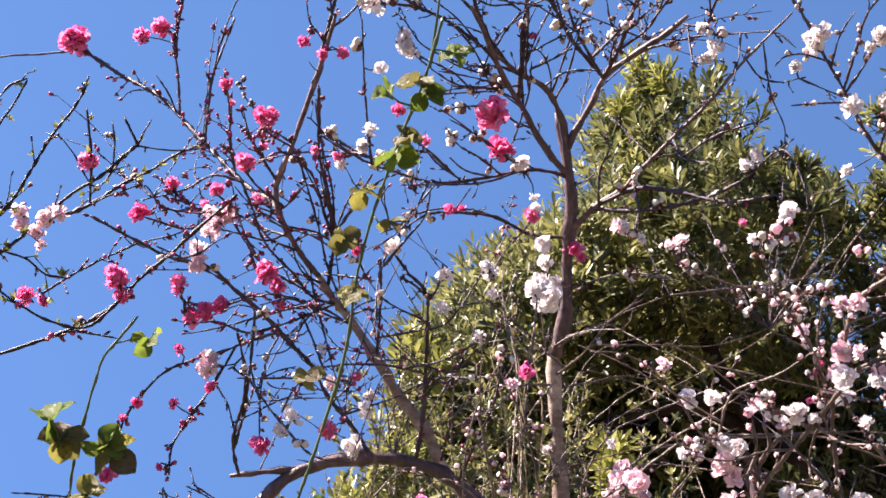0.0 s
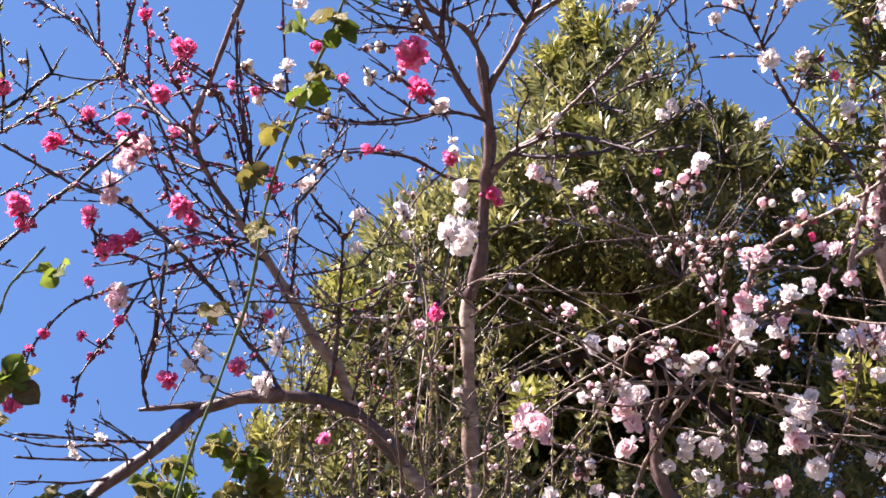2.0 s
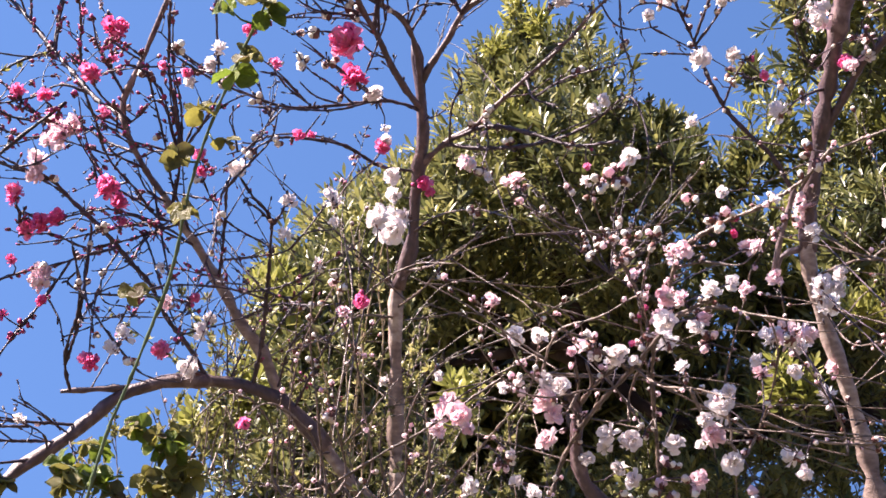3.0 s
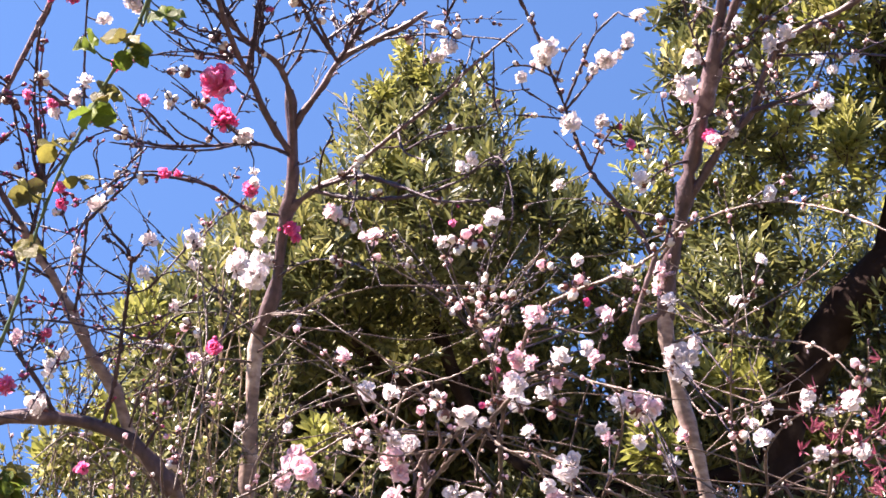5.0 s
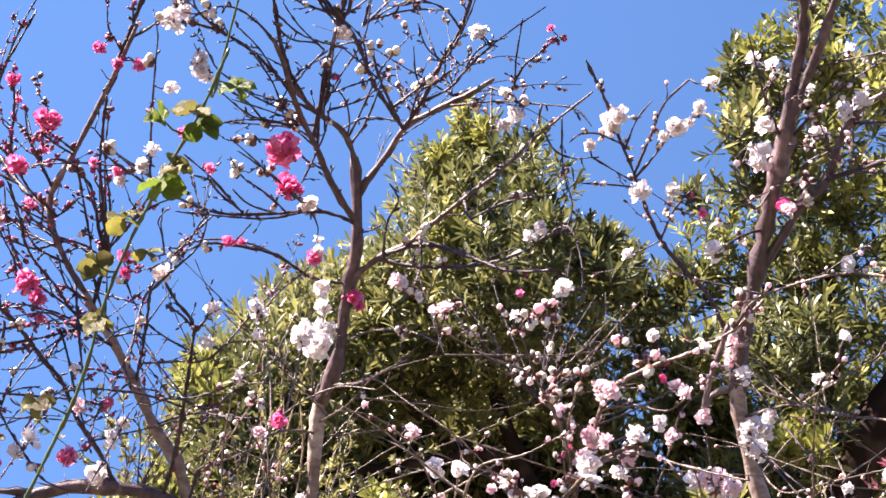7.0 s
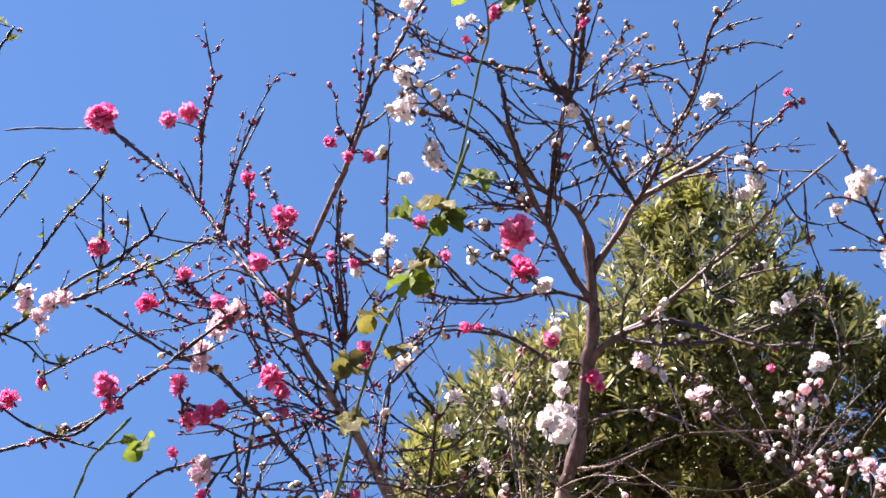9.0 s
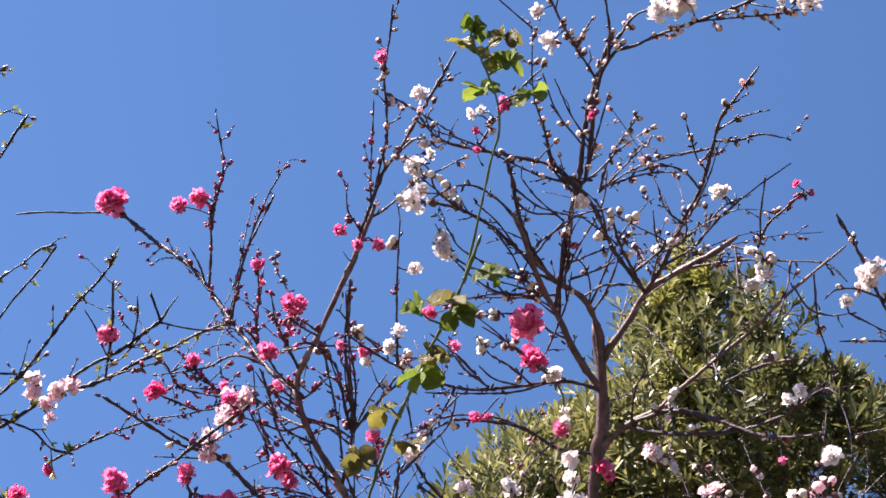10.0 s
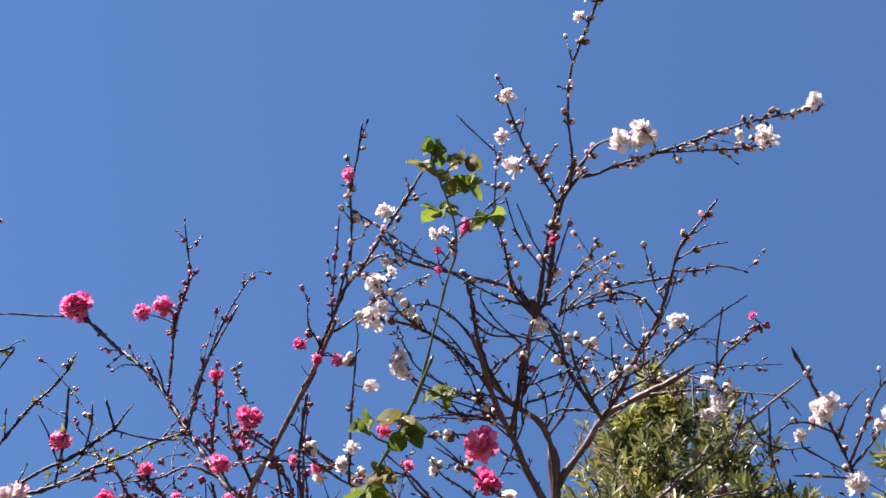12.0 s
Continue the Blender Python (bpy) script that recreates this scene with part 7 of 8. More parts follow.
bloom(east_peach, "white", 0.687, 1.667, 2.852, 0.035)
bloom(east_peach, "white", 0.675, 1.688, 2.845, 0.021)
bloom(east_peach, "white", 0.660, 1.849, 2.709, 0.024)
bloom(east_peach, "red", 0.753, 1.743, 2.742, 0.021)
bloom(east_peach, "red", 0.888, 1.722, 2.763, 0.033)
bloom(east_peach, "white", 0.705, 1.739, 2.777, 0.027)
bloom(east_peach, "white", 0.764, 1.725, 2.663, 0.037)
bloom(east_peach, "white", 0.721, 1.598, 2.893, 0.032)
bloom(east_peach, "white", 0.715, 1.627, 2.861, 0.028)
bloom(east_peach, "white", 0.689, 1.668, 2.851, 0.034)
bloom(east_peach, "white", 0.706, 1.649, 2.852, 0.019)
bloom(east_peach, "white", 0.831, 1.639, 2.857, 0.034)
bloom(east_peach, "white", 0.805, 1.619, 2.783, 0.043)
bloom(east_peach, "white", 0.808, 1.546, 2.904, 0.032)
bloom(east_peach, "white", 0.955, 1.547, 2.859, 0.032)
bloom(east_peach, "white", 0.939, 1.573, 2.853, 0.034)
bloom(east_peach, "white", 1.005, 1.547, 2.742, 0.037)
bloom(east_peach, "white", 0.919, 1.700, 2.765, 0.025)
bloom(east_peach, "white", 1.018, 1.464, 2.763, 0.022)
bloom(east_peach, "white", 1.005, 1.509, 2.775, 0.018)
bloom(east_peach, "white", 0.938, 1.627, 2.608, 0.027)
bloom(east_peach, "white", 1.045, 1.381, 2.740, 0.021)
bloom(east_peach, "blush", 0.858, 1.899, 2.590, 0.039)
bloom(east_peach, "blush", 0.855, 1.921, 2.567, 0.026)
bloom(east_peach, "blush", 0.819, 1.965, 2.481, 0.039)
bloom(east_peach, "blush", 0.938, 2.036, 2.349, 0.036)
bloom(east_peach, "white", 0.914, 1.969, 2.467, 0.054)
bloom(east_peach, "white", 0.907, 1.962, 2.432, 0.036)
bloom(east_peach, "white", 0.914, 1.909, 2.469, 0.029)
bloom(east_peach, "white", 1.007, 1.713, 2.309, 0.029)
bloom(east_peach, "white", 0.981, 1.796, 2.314, 0.020)
bloom(east_peach, "white", 0.971, 1.831, 2.303, 0.019)
bloom(shrub, "red", -0.047, 1.784, 2.120, 0.023)
bloom(shrub, "red", 0.494, 1.688, 2.232, 0.012)
bloom(shrub, "red", 0.507, 1.653, 2.273, 0.011)
bloom(shrub, "blush", 0.079, 1.724, 2.322, 0.025)
bloom(shrub, "blush", 0.085, 1.753, 2.285, 0.022)
bloom(shrub, "blush", 0.294, 1.551, 2.405, 0.019)
bloom(shrub, "blush", 0.309, 1.547, 2.407, 0.028)
bloom(shrub, "blush", 0.546, 1.580, 2.332, 0.029)
bloom(shrub, "blush", 0.535, 1.634, 2.283, 0.036)
bloom(shrub, "blush", 0.532, 1.657, 2.260, 0.038)
bloom(shrub, "blush", 0.539, 1.580, 2.257, 0.024)
bloom(shrub, "blush", 0.508, 1.681, 2.230, 0.021)
bloom(shrub, "blush", 0.289, 1.643, 2.265, 0.024)
bloom(shrub, "blush", 0.379, 1.743, 2.157, 0.038)
bloom(shrub, "blush", 0.389, 1.744, 2.139, 0.030)
bloom(shrub, "blush", 0.250, 1.741, 2.135, 0.042)
bloom(shrub, "blush", 0.235, 1.857, 2.148, 0.033)
bloom(shrub, "blush", 0.386, 1.781, 2.115, 0.035)
bloom(shrub, "blush", 0.280, 1.844, 2.148, 0.026)
bloom(shrub, "white", 0.437, 1.501, 2.399, 0.022)
bloom(shrub, "white", 0.419, 1.510, 2.391, 0.028)
bloom(shrub, "white", 0.399, 1.514, 2.393, 0.019)
bloom(shrub, "white", 0.545, 1.508, 2.380, 0.024)
bloom(shrub, "white", 0.480, 1.596, 2.350, 0.021)
bloom(shrub, "white", 0.465, 1.611, 2.334, 0.013)
bloom(shrub, "white", 0.440, 1.598, 2.351, 0.011)
bloom(shrub, "white", 0.410, 1.600, 2.205, 0.016)
bloom(shrub, "white", 0.425, 1.690, 2.225, 0.015)
bloom(shrub, "white", 0.428, 1.622, 2.202, 0.014)
bloom(shrub, "white", 0.436, 1.701, 2.215, 0.013)
bloom(shrub, "white", 0.464, 1.659, 2.200, 0.029)
bloom(shrub, "white", 0.334, 1.735, 2.256, 0.035)
bloom(shrub, "white", 0.325, 1.701, 2.166, 0.021)
bloom(shrub, "white", 0.303, 1.648, 2.142, 0.017)
bloom(shrub, "white", 0.472, 1.768, 2.123, 0.035)
bloom(shrub, "white", 0.500, 1.770, 2.112, 0.029)
bloom(shrub, "white", 0.569, 1.766, 2.111, 0.034)
bloom(shrub, "white", 0.571, 1.619, 2.098, 0.027)
bloom(shrub, "white", 0.230, 1.807, 2.214, 0.019)
bloom(shrub, "white", 0.333, 1.698, 2.170, 0.019)
bloom(shrub, "red", 0.603, 1.533, 2.336, 0.014)
bloom(shrub, "blush", 0.680, 1.414, 2.398, 0.027)
bloom(shrub, "blush", 0.584, 1.534, 2.359, 0.028)
bloom(shrub, "blush", 0.627, 1.511, 2.308, 0.023)
bloom(shrub, "blush", 0.695, 1.559, 2.205, 0.031)
bloom(shrub, "blush", 0.675, 1.557, 2.206, 0.025)
bloom(shrub, "blush", 0.245, 1.836, 2.175, 0.045)
bloom(shrub, "blush", 0.377, 1.729, 2.158, 0.032)
bloom(shrub, "blush", 0.618, 1.549, 2.261, 0.021)
bloom(shrub, "white", 0.787, 1.458, 2.326, 0.020)
bloom(shrub, "white", 0.894, 1.495, 2.199, 0.020)
bloom(shrub, "white", 0.926, 1.436, 2.189, 0.032)
bloom(shrub, "white", 0.940, 1.421, 2.224, 0.023)
bloom(shrub, "white", 0.864, 1.572, 2.180, 0.027)
bloom(shrub, "white", 0.977, 1.419, 2.200, 0.026)
bloom(shrub, "white", 0.636, 1.580, 2.171, 0.023)
bloom(shrub, "white", 0.538, 1.600, 2.165, 0.026)
bloom(shrub, "white", 0.465, 1.657, 2.203, 0.034)
bloom(shrub, "white", 0.525, 1.612, 2.235, 0.034)
bloom(shrub, "white", 0.552, 1.626, 2.285, 0.027)
bloom(shrub, "white", 0.608, 1.625, 2.143, 0.023)
bloom(shrub, "white", 0.937, 1.557, 2.158, 0.027)
bloom(shrub, "white", 0.973, 1.508, 2.150, 0.024)
bloom(shrub, "white", 0.367, 1.725, 2.251, 0.032)
bloom(shrub, "white", 0.373, 1.712, 2.180, 0.024)
bloom(shrub, "white", 0.507, 1.576, 2.343, 0.016)
bloom(shrub, "white", 0.493, 1.676, 2.201, 0.019)
bloom(shrub, "white", 0.990, 1.410, 2.191, 0.023)
bloom(shrub, "white", 0.913, 1.469, 2.184, 0.015)
bloom(shrub, "white", 0.073, 1.845, 2.170, 0.020)
bloom(shrub, "blush", 0.583, 1.632, 2.083, 0.034)
bloom(shrub, "white", 0.601, 1.637, 2.127, 0.035)
bloom(shrub, "white", 0.623, 1.679, 2.062, 0.035)
bloom(shrub, "white", 0.551, 1.771, 2.043, 0.025)
bloom(shrub, "white", 0.589, 1.757, 2.053, 0.025)
bloom(shrub, "white", 0.509, 1.777, 2.061, 0.028)
bloom(shrub, "white", 0.289, 1.889, 2.073, 0.031)
bloom(shrub, "white", 0.356, 1.860, 2.075, 0.026)
bloom(shrub, "white", 0.474, 1.808, 2.115, 0.029)
bloom(shrub, "white", 0.578, 1.601, 2.204, 0.020)
bloom(shrub, "white", 0.404, 1.769, 2.194, 0.033)
bloom(shrub, "white", 0.451, 1.821, 2.101, 0.025)
bloom(shrub, "white", 0.658, 1.682, 2.018, 0.029)
bloom(shrub, "white", 0.725, 1.683, 2.052, 0.028)
bloom(shrub, "white", 0.695, 1.601, 2.168, 0.021)
bloom(shrub, "white", 0.499, 1.839, 2.057, 0.029)
bloom(shrub, "white", 0.368, 1.806, 2.044, 0.025)
bloom(shrub, "white", 0.570, 1.549, 2.256, 0.030)
bloom(shrub, "white", 0.585, 1.510, 2.386, 0.020)
bloom(shrub, "white", 0.645, 1.479, 2.363, 0.018)
bloom(shrub, "white", 0.952, 1.535, 2.153, 0.024)
bloom(shrub, "white", 0.837, 1.590, 2.196, 0.019)
bloom(shrub, "white", 0.804, 1.407, 2.365, 0.018)
bloom(shrub, "white", 0.560, 1.583, 2.218, 0.028)
bloom(shrub, "blush", 0.405, 1.679, 2.211, 0.018)
bloom(shrub, "white", 0.566, 1.636, 2.071, 0.016)
bloom(shrub, "white", 0.331, 1.851, 2.102, 0.020)
bloom(shrub, "white", 0.342, 1.842, 2.109, 0.020)
bloom(shrub, "white", 0.501, 1.824, 2.090, 0.026)
bloom(shrub, "white", 0.562, 1.779, 2.078, 0.025)
bloom(east_peach, "white", 0.846, 1.680, 2.886, 0.036)
bloom(east_peach, "blush", 0.834, 1.680, 2.821, 0.043)
bloom(east_peach, "white", 0.999, 1.680, 2.941, 0.042)
bloom(east_peach, "white", 0.939, 1.680, 2.887, 0.030)
bloom(east_peach, "white", 1.068, 1.680, 2.831, 0.040)
bloom(east_peach, "white", 0.929, 1.680, 2.978, 0.028)
bloom(east_peach, "blush", 0.878, 1.680, 2.732, 0.028)
bloom(east_peach, "white", 1.076, 1.680, 2.927, 0.026)
bloom(east_peach, "white", 1.017, 1.680, 3.077, 0.030)
bloom(east_peach, "white", 0.839, 1.680, 3.028, 0.032)
bloom(shrub, "blush", 0.709, 1.780, 2.442, 0.030)
bloom(shrub, "blush", 0.654, 1.780, 2.484, 0.028)
bloom(shrub, "white", 0.742, 1.780, 2.294, 0.043)
bloom(shrub, "white", 0.778, 1.780, 2.278, 0.040)
bloom(shrub, "white", 0.836, 1.780, 2.351, 0.038)
bloom(shrub, "white", 0.488, 1.780, 2.240, 0.036)
bloom(shrub, "blush", 0.444, 1.780, 2.261, 0.032)
bloom(shrub, "white", 0.643, 1.780, 2.177, 0.040)
bloom(shrub, "white", 0.572, 1.780, 2.274, 0.036)
bloom(shrub, "blush", 0.590, 1.780, 2.425, 0.036)
bloom(shrub, "white", 0.679, 1.780, 2.380, 0.030)
bloom(shrub, "blush", 0.526, 1.780, 2.381, 0.028)
bloom(shrub, "blush", 0.624, 1.780, 2.318, 0.034)
bloom(shrub, "white", 0.822, 1.780, 2.476, 0.030)
bloom(shrub, "white", 0.642, 1.760, 2.171, 0.045)
bloom(shrub, "white", 0.624, 1.760, 2.126, 0.034)
bloom(shrub, "blush", 0.758, 1.760, 2.289, 0.045)
bloom(shrub, "white", 0.811, 1.760, 2.366, 0.042)
bloom(shrub, "blush", 0.572, 1.760, 2.328, 0.036)
bloom(shrub, "white", 0.507, 1.760, 2.112, 0.030)
bloom(shrub, "blush", 0.596, 1.760, 2.057, 0.036)
bloom(shrub, "white", 0.740, 1.760, 2.097, 0.032)
bloom(shrub, "white", 0.803, 1.760, 2.195, 0.030)
bloom(shrub, "blush", 0.705, 1.760, 2.226, 0.030)
bloom(west_peach, "red", -0.647, 1.948, 2.797, 0.042)
bloom(west_peach, "red", -0.304, 1.424, 2.417, 0.021)
bloom(west_peach, "red", -0.436, 1.494, 2.323, 0.038)
bloom(west_peach, "red", -0.431, 1.506, 2.306, 0.024)
bloom(west_peach, "red", -0.539, 1.466, 2.285, 0.027)
bloom(west_peach, "red", -0.794, 2.254, 2.674, 0.030)
bloom(west_peach, "blush", -0.779, 2.025, 2.724, 0.049)
bloom(west_peach, "blush", -0.703, 1.968, 2.696, 0.054)
bloom(west_peach, "blush", -0.724, 1.972, 2.664, 0.035)
bloom(west_peach, "blush", -0.721, 1.987, 2.649, 0.025)

thicket(shrub, 8, (-0.02, 1.8, 1.95), (0.55, 2.15, 2.35), 11, "t", (0.8, 0, 0.3), (0.15, 0.4))
thicket(shrub, 28, (0.35, 1.6, 1.95), (1.1, 2.0, 2.35), 12, "t", (1.0, 0, 0.25), (0.2, 0.45))
thicket(peach, 9, (0.05, 1.9, 2.3), (0.6, 2.3, 2.65), 13, "t", (0.8, 0, 0.2), (0.2, 0.4))
thicket(east_peach, 22, (0.88, 1.75, 2.3), (1.3, 2.1, 2.65), 14, "t", (0.8, 0, 0.4), (0.15, 0.3))
thicket(east_peach, 34, (0.80, 1.45, 2.68), (1.1, 1.75, 3.0), 21, "w", (0.5, 0, 0.5), (0.05, 0.16))
thicket(peach, 24, (-0.75, 2.2, 2.35), (-0.1, 2.5, 3.0), 16, "r", (-0.4, 0, 0.7), (0.1, 0.32), (0.6, 0.25, 0.5))
thicket(peach, 16, (-0.2, 2.1, 3.0), (0.45, 2.35, 3.5), 17, "w", (0.2, 0, 0.9), (0.08, 0.22), (0.5, 0.25, 0.4))
thicket(peach, 30, (0.4, 2.0, 2.6), (0.95, 2.3, 3.15), 19, "w", (0.8, 0, 0.5), (0.12, 0.34), (0.6, 0.2, 0.5))
thicket(peach, 12, (-0.45, 2.0, 2.2), (0.05, 2.3, 2.6), 15, "m", (-0.3, 0, 0.8), (0.15, 0.35))
brush = thing("brushwood_shrub", 0.14, 2.45, 0.0, "twiggy shrub of thin brown stems with tiny olive leaves", "shrub")
brng = np.random.default_rng(77)
for k in range(42):
    side = brng.uniform(-0.12, 0.38)
    top = np.array((side, 2.44 + brng.normal() * 0.07, brng.uniform(2.2, 2.62 - 0.55 * max(0, side - 0.15))))
    foot = np.array((0.14 + (side - 0.14) * 0.2, 2.46 + brng.normal() * 0.02, 0.0))
    top = top + np.array((brng.normal() * 0.12, 0, 0))
    mid = foot + (top - foot) * 0.72 + brng.normal(size=3) * (0.12, 0.03, 0.04)
    branch(brush, "stem", 0.0042, 0.0011, 0, "n", [foot, (foot + mid) / 2, mid])
    branch(brush, "twig", 0.0026, 0.001, 0.9, "s", [mid, (mid + top) / 2 + brng.normal(size=3) * 0.02, top])
    branch(brush, "twig", 0.002, 0.0009, 0.9, "s", [(mid + top) / 2, (mid + 2 * top) / 3 + brng.normal(size=3) * 0.05, top + brng.normal(size=3) * (0.16, 0.06, 0.06)])
branch(brush, "stalk_stem", 0.0024, 0.0013, 0.4, "s", [(0.140, 2.450, 0.000), (0.121, 2.320, 2.276), (0.124, 2.270, 2.403), (0.122, 2.240, 2.534), (0.094, 2.220, 2.664)])
branch(brush, "stalk_stem", 0.0024, 0.0013, 0.4, "s", [(0.140, 2.450, 0.000), (0.116, 2.320, 2.276), (0.124, 2.260, 2.412), (0.144, 2.220, 2.554), (0.165, 2.180, 2.660)])
branch(brush, "stalk_stem", 0.0024, 0.0013, 0.4, "s", [(0.140, 2.450, 0.000), (0.137, 2.340, 2.283), (0.129, 2.300, 2.454), (0.116, 2.240, 2.549), (0.111, 2.200, 2.648)])
branch(brush, "stalk_stem", 0.0024, 0.0013, 0.4, "s", [(0.140, 2.450, 0.000), (0.148, 2.350, 2.286), (0.161, 2.320, 2.366), (0.166, 2.280, 2.463), (0.151, 2.250, 2.554)])
branch(brush, "stalk_stem", 0.0024, 0.0013, 0.4, "s", [(0.140, 2.450, 0.000), (0.107, 2.360, 2.289), (0.103, 2.340, 2.384), (0.095, 2.320, 2.479), (0.072, 2.300, 2.576)])
branch(brush, "stalk_stem", 0.0024, 0.0013, 0.4, "s", [(0.140, 2.450, 0.000), (0.081, 2.380, 2.286), (0.073, 2.360, 2.346), (0.055, 2.330, 2.425), (0.030, 2.300, 2.506)])
thicket(brush, 38, (-0.2, 2.3, 2.1), (0.3, 2.5, 2.62), 18, "t", (0.4, 0, 0.8), (0.12, 0.32))
for tree in (peach, west_peach, east_peach, shrub, brush):
    set_buds(tree)


# ---- rose leaves ----
def leaflet_mesh(colour, seed):
    """A rounded, toothed leaflet 1 m long with a folded midrib, growing along +x."""
    rng = np.random.default_rng(seed)
    verts, faces = [], []
    prof = ((0.0, 0.03), (0.12, 0.27), (0.3, 0.42), (0.5, 0.46), (0.7, 0.40), (0.87, 0.24), (1.0, 0.02))
    for f, w in prof:
        for s in (-1, -0.5, 0, 0.5, 1):
            j = rng.uniform(0.88, 1.1) if abs(s) == 1 else 1
            verts.append((f, s * w * j, 0.16 * abs(s) * w * 2 - 0.22 * f * f + rng.normal() * 0.055))
    for i in range(len(prof) - 1):
        for s in range(4):
            a = i * 5 + s
            faces.append((a, a + 1, a + 6, a + 5))
    return mesh_of("leaflet", verts, faces, [colour])


LEAFLETS = {"green": [leaflet_mesh(ROSE_GREEN, k) for k in range(3)], "bronze": [leaflet_mesh(ROSE_BRONZE, k + 5) for k in range(3)]}


def rose_leaf(x, y, z, size, tint, aim, count=3):
    """A rose leaf of a few leaflets on a thin stalk turned by aim degrees round its stalk."""
    COUNT[0] += 1
    rng = np.random.default_rng(COUNT[0])
    c = np.array((x, y, z))
    canes = np.vstack(LINES[rose.name])
    root = canes[np.argmin(np.linalg.norm(canes - c, axis=1))]
    stalk = spline([root, (root + c) / 2 + rng.normal(size=3) * 0.004, c], 0.01)
    tv, tf = tube(stalk, np.linspace(0.0016, 0.001, len(stalk)), 5, COUNT[0])
    leaf = part("leaf", mesh_of("leaf_stalk", np.array(tv) - np.array(rose.location), tf, [CANE]), None, rose, f"young {'bronze-tinged' if tint == 'bronze' else 'green'} rose leaf")
    for k in range(min(5, count + 2)):
        a = radians(aim + (0, 75, -75, 140, -140)[k] + rng.normal() * 25)
        m = Matrix.Translation(Vector(c) - rose.location) @ Matrix.Rotation(radians(-62), 4, "X").inverted() @ Matrix.Rotation(a, 4, "Z") @ Matrix.Rotation(rng.normal() * 0.7, 4, "X") @ Matrix.Rotation(rng.normal() * 0.5 + 0.1, 4, "Y") @ Matrix.Diagonal((size * 0.9, size * 0.95, size * 0.9, 1))
        part("leaflet", LEAFLETS[tint][rng.integers(3)], None, leaf, "", m)


rose_leaf(0.001, 1.384, 2.604, 0.029, "green", 20, 3)
rose_leaf(-0.048, 1.407, 2.572, 0.036, "bronze", 160, 5)
rose_leaf(-0.037, 1.417, 2.559, 0.031, "green", -40, 3)
rose_leaf(-0.089, 1.412, 2.563, 0.029, "green", 180, 2)
rose_leaf(-0.078, 1.46, 2.493, 0.036, "green", 120, 3)
rose_leaf(-0.063, 1.448, 2.513, 0.029, "bronze", 60, 3)
rose_leaf(-0.12, 1.485, 2.45, 0.031, "bronze", 190, 5)
rose_leaf(-0.146, 1.514, 2.394, 0.029, "bronze", 190, 3)
rose_leaf(-0.135, 1.549, 2.332, 0.027, "bronze", 40, 3)
rose_leaf(-0.085, 1.507, 2.416, 0.023, "bronze", 60, 3)
rose_leaf(-0.194, 1.59, 2.231, 0.026, "bronze", 250, 3)
rose_leaf(-0.613, 1.853, 2.269, 0.049, "green", 150, 5)
rose_leaf(-0.596, 1.867, 2.247, 0.044, "bronze", 250, 3)
rose_leaf(-0.523, 1.895, 2.23, 0.049, "bronze", 300, 5)
rose_leaf(-0.536, 1.887, 2.241, 0.044, "green", 180, 3)
rose_leaf(-0.561, 1.905, 2.168, 0.041, "bronze", 270, 3)
rose_leaf(-0.474, 1.84, 2.397, 0.039, "green", 340, 2)
rose_leaf(-0.045, 1.244, 2.902, 0.031, "green", 90, 3)
rose_leaf(-0.005, 1.255, 2.893, 0.031, "bronze", 40, 3)
rose_leaf(0.006, 1.278, 2.869, 0.033, "green", 320, 3)
rose_leaf(-0.028, 1.303, 2.840, 0.033, "green", 210, 3)
rose_leaf(0.037, 1.304, 2.841, 0.033, "green", 20, 3)
rose_leaf(-0.061, 1.260, 2.884, 0.028, "bronze", 200, 2)
rose_leaf(-0.021, 1.274, 2.872, 0.028, "bronze", 250, 2)
rose_leaf(-0.21, 1.916, 2.151, 0.029, "green", 141, 3)
rose_leaf(-0.221, 1.900, 2.144, 0.024, "bronze", 7, 4)
rose_leaf(-0.187, 1.927, 2.124, 0.029, "green", 202, 4)
rose_leaf(-0.185, 1.919, 2.139, 0.023, "bronze", 193, 4)
rose_leaf(-0.151, 1.924, 2.147, 0.029, "bronze", 1, 3)
rose_leaf(-0.160, 1.911, 2.129, 0.025, "green", 298, 4)
rose_leaf(-0.14, 1.94, 2.099, 0.033, "bronze", 340, 4)
rose_leaf(-0.128, 1.952, 2.084, 0.029, "bronze", 312, 4)
rose_leaf(-0.197, 1.939, 2.079, 0.029, "bronze", 14, 3)
rose_leaf(-0.179, 1.953, 2.071, 0.030, "green", 242, 4)
rose_leaf(-0.167, 1.946, 2.069, 0.030, "bronze", 21, 4)
rose_leaf(-0.167, 1.933, 2.065, 0.024, "bronze", 303, 4)
rose_leaf(-0.142, 1.947, 2.074, 0.036, "bronze", 204, 4)
rose_leaf(-0.162, 1.939, 2.078, 0.030, "bronze", 70, 4)
rose_leaf(-0.162, 1.931, 2.122, 0.035, "green", 277, 4)
rose_leaf(-0.165, 1.923, 2.117, 0.029, "bronze", 293, 4)
rose_leaf(-0.265, 1.919, 2.115, 0.029, "green", 76, 3)
rose_leaf(-0.283, 1.901, 2.116, 0.024, "bronze", 233, 4)
rose_leaf(-0.279, 1.929, 2.074, 0.033, "bronze", 87, 3)
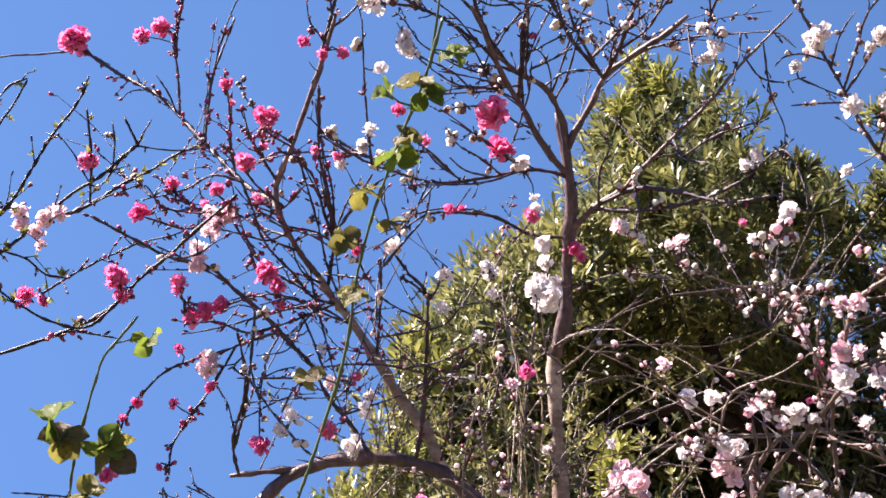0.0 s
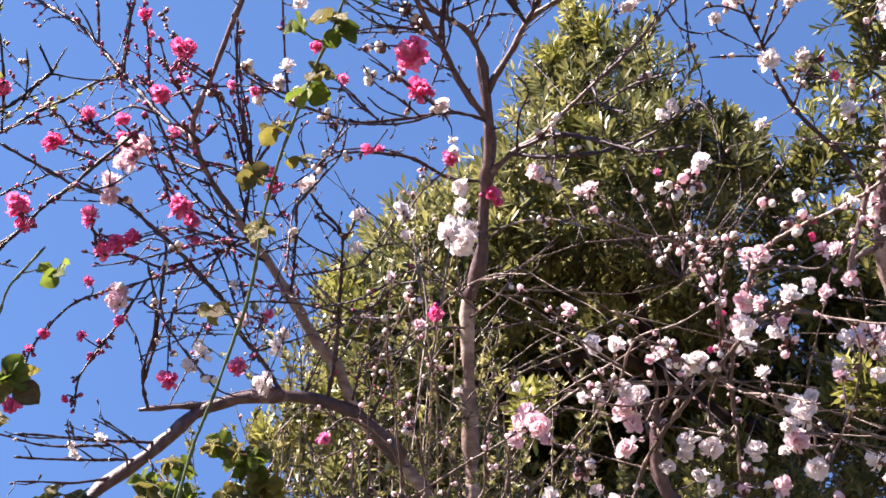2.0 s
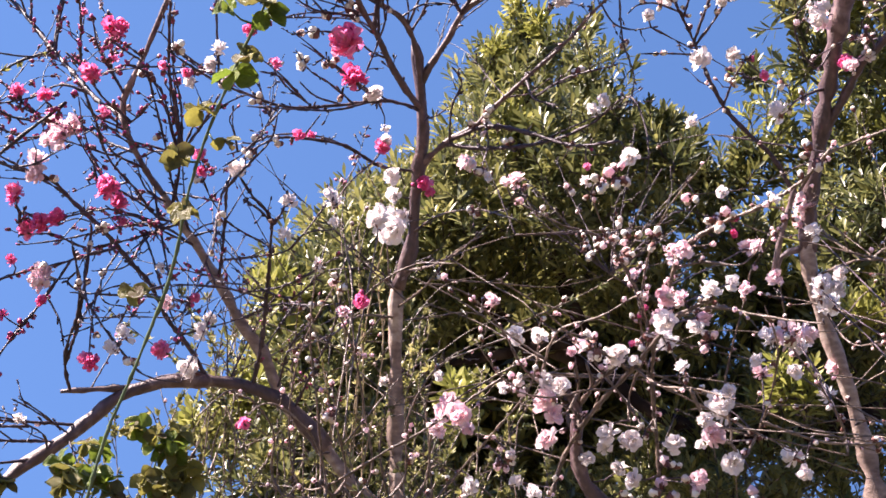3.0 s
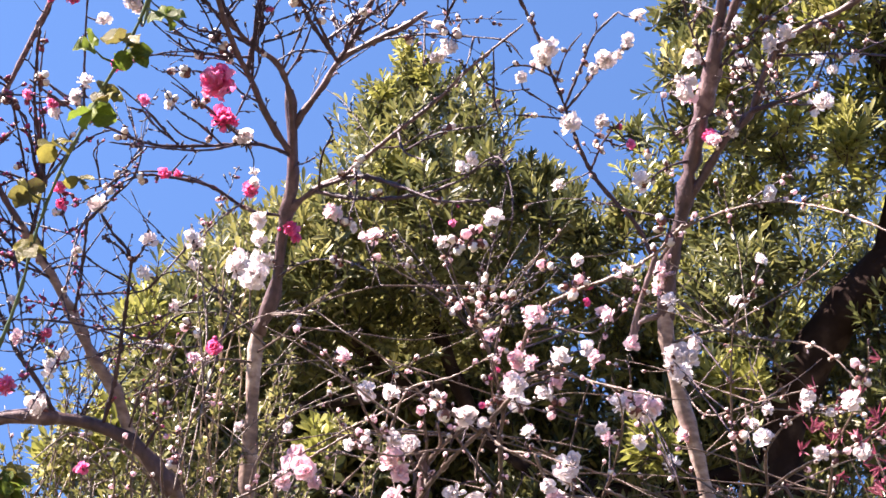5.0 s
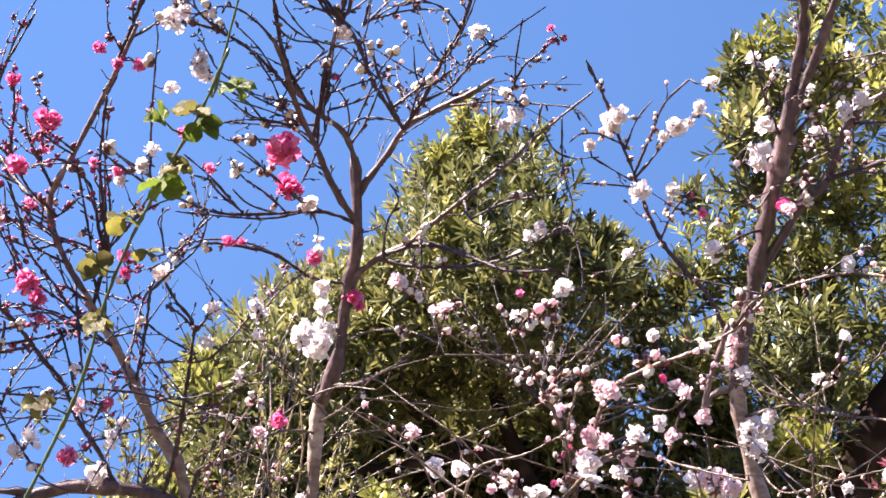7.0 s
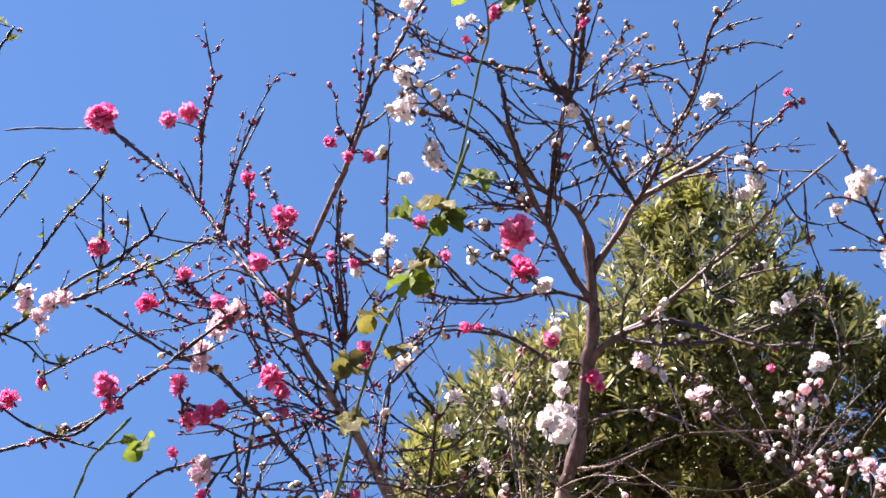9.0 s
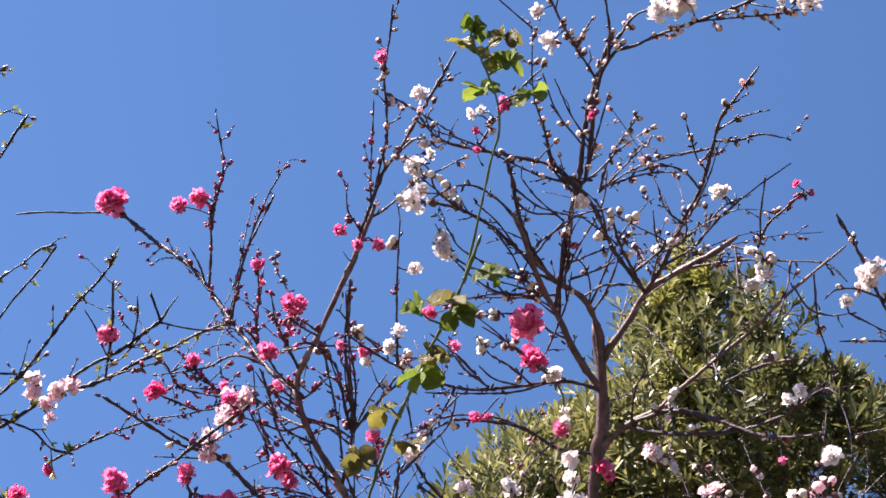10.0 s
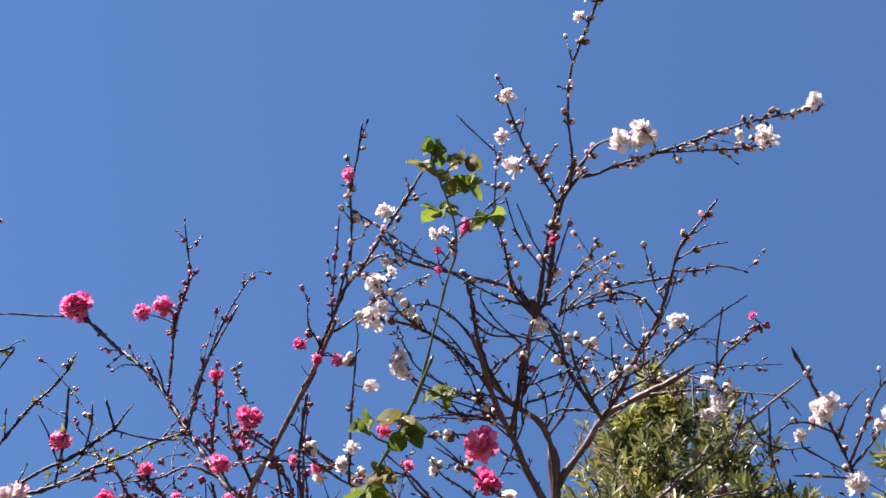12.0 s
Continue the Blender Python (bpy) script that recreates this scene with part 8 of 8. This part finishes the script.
rose_leaf(-0.271, 1.915, 2.077, 0.027, "green", 229, 4)
rose_leaf(-0.31, 1.926, 2.063, 0.029, "bronze", 239, 3)
rose_leaf(-0.312, 1.913, 2.057, 0.028, "bronze", 201, 4)
rose_leaf(-0.254, 1.934, 2.067, 0.032, "green", 10, 4)
rose_leaf(-0.238, 1.918, 2.047, 0.027, "bronze", 222, 4)
rose_leaf(-0.443, 1.897, 2.06, 0.029, "bronze", 117, 3)
rose_leaf(-0.454, 1.890, 2.045, 0.026, "green", 129, 4)
rose_leaf(-0.412, 1.905, 2.059, 0.031, "bronze", 217, 4)
rose_leaf(-0.429, 1.924, 2.048, 0.030, "green", 7, 4)
rose_leaf(-0.397, 1.91, 2.056, 0.029, "bronze", 32, 3)
rose_leaf(-0.405, 1.929, 2.063, 0.025, "bronze", 245, 4)
rose_leaf(-0.304, 1.921, 2.084, 0.035, "bronze", 86, 3)
rose_leaf(-0.321, 1.926, 2.095, 0.029, "green", 137, 4)


# ---- red-leaved shrub at the foot of the evergreen ----
red_shrub = thing("red_leaved_shrub", 1.62, 2.3, 0.0, "small shrub with thin stems and reddish pink young leaves", "shrub")
RED_TUFTS = [tuft_mesh("leaf_tuft", RED_LEAF, k + 20, 0.2) for k in range(3)]
srng = np.random.default_rng(31)
for k in range(14):
    top = np.array((1.36 + 0.028 * k + srng.normal() * 0.03, 2.25 + srng.normal() * 0.08, 2.46 + srng.normal() * 0.06))
    branch(red_shrub, "stem", 0.0035, 0.0010, 0, "n", [(1.62, 2.3, 0.0), (1.58 + 0.01 * k, 2.3, 1.2), (top + (1.58, 2.3, 1.9)) / 2, top])
    for j in range(9):
        at = top + srng.normal(size=3) * (0.04, 0.03, 0.05) - np.array((0, 0, 0.03))
        m = Matrix.Translation(Vector(at) - red_shrub.location) @ turned(srng.normal(size=3) + np.array((0, -0.2, 0.5)), j) @ Matrix.Diagonal((0.03, 0.03, 0.034, 1))
        part("leaf_tuft", RED_TUFTS[j % 3], None, red_shrub, "", m)
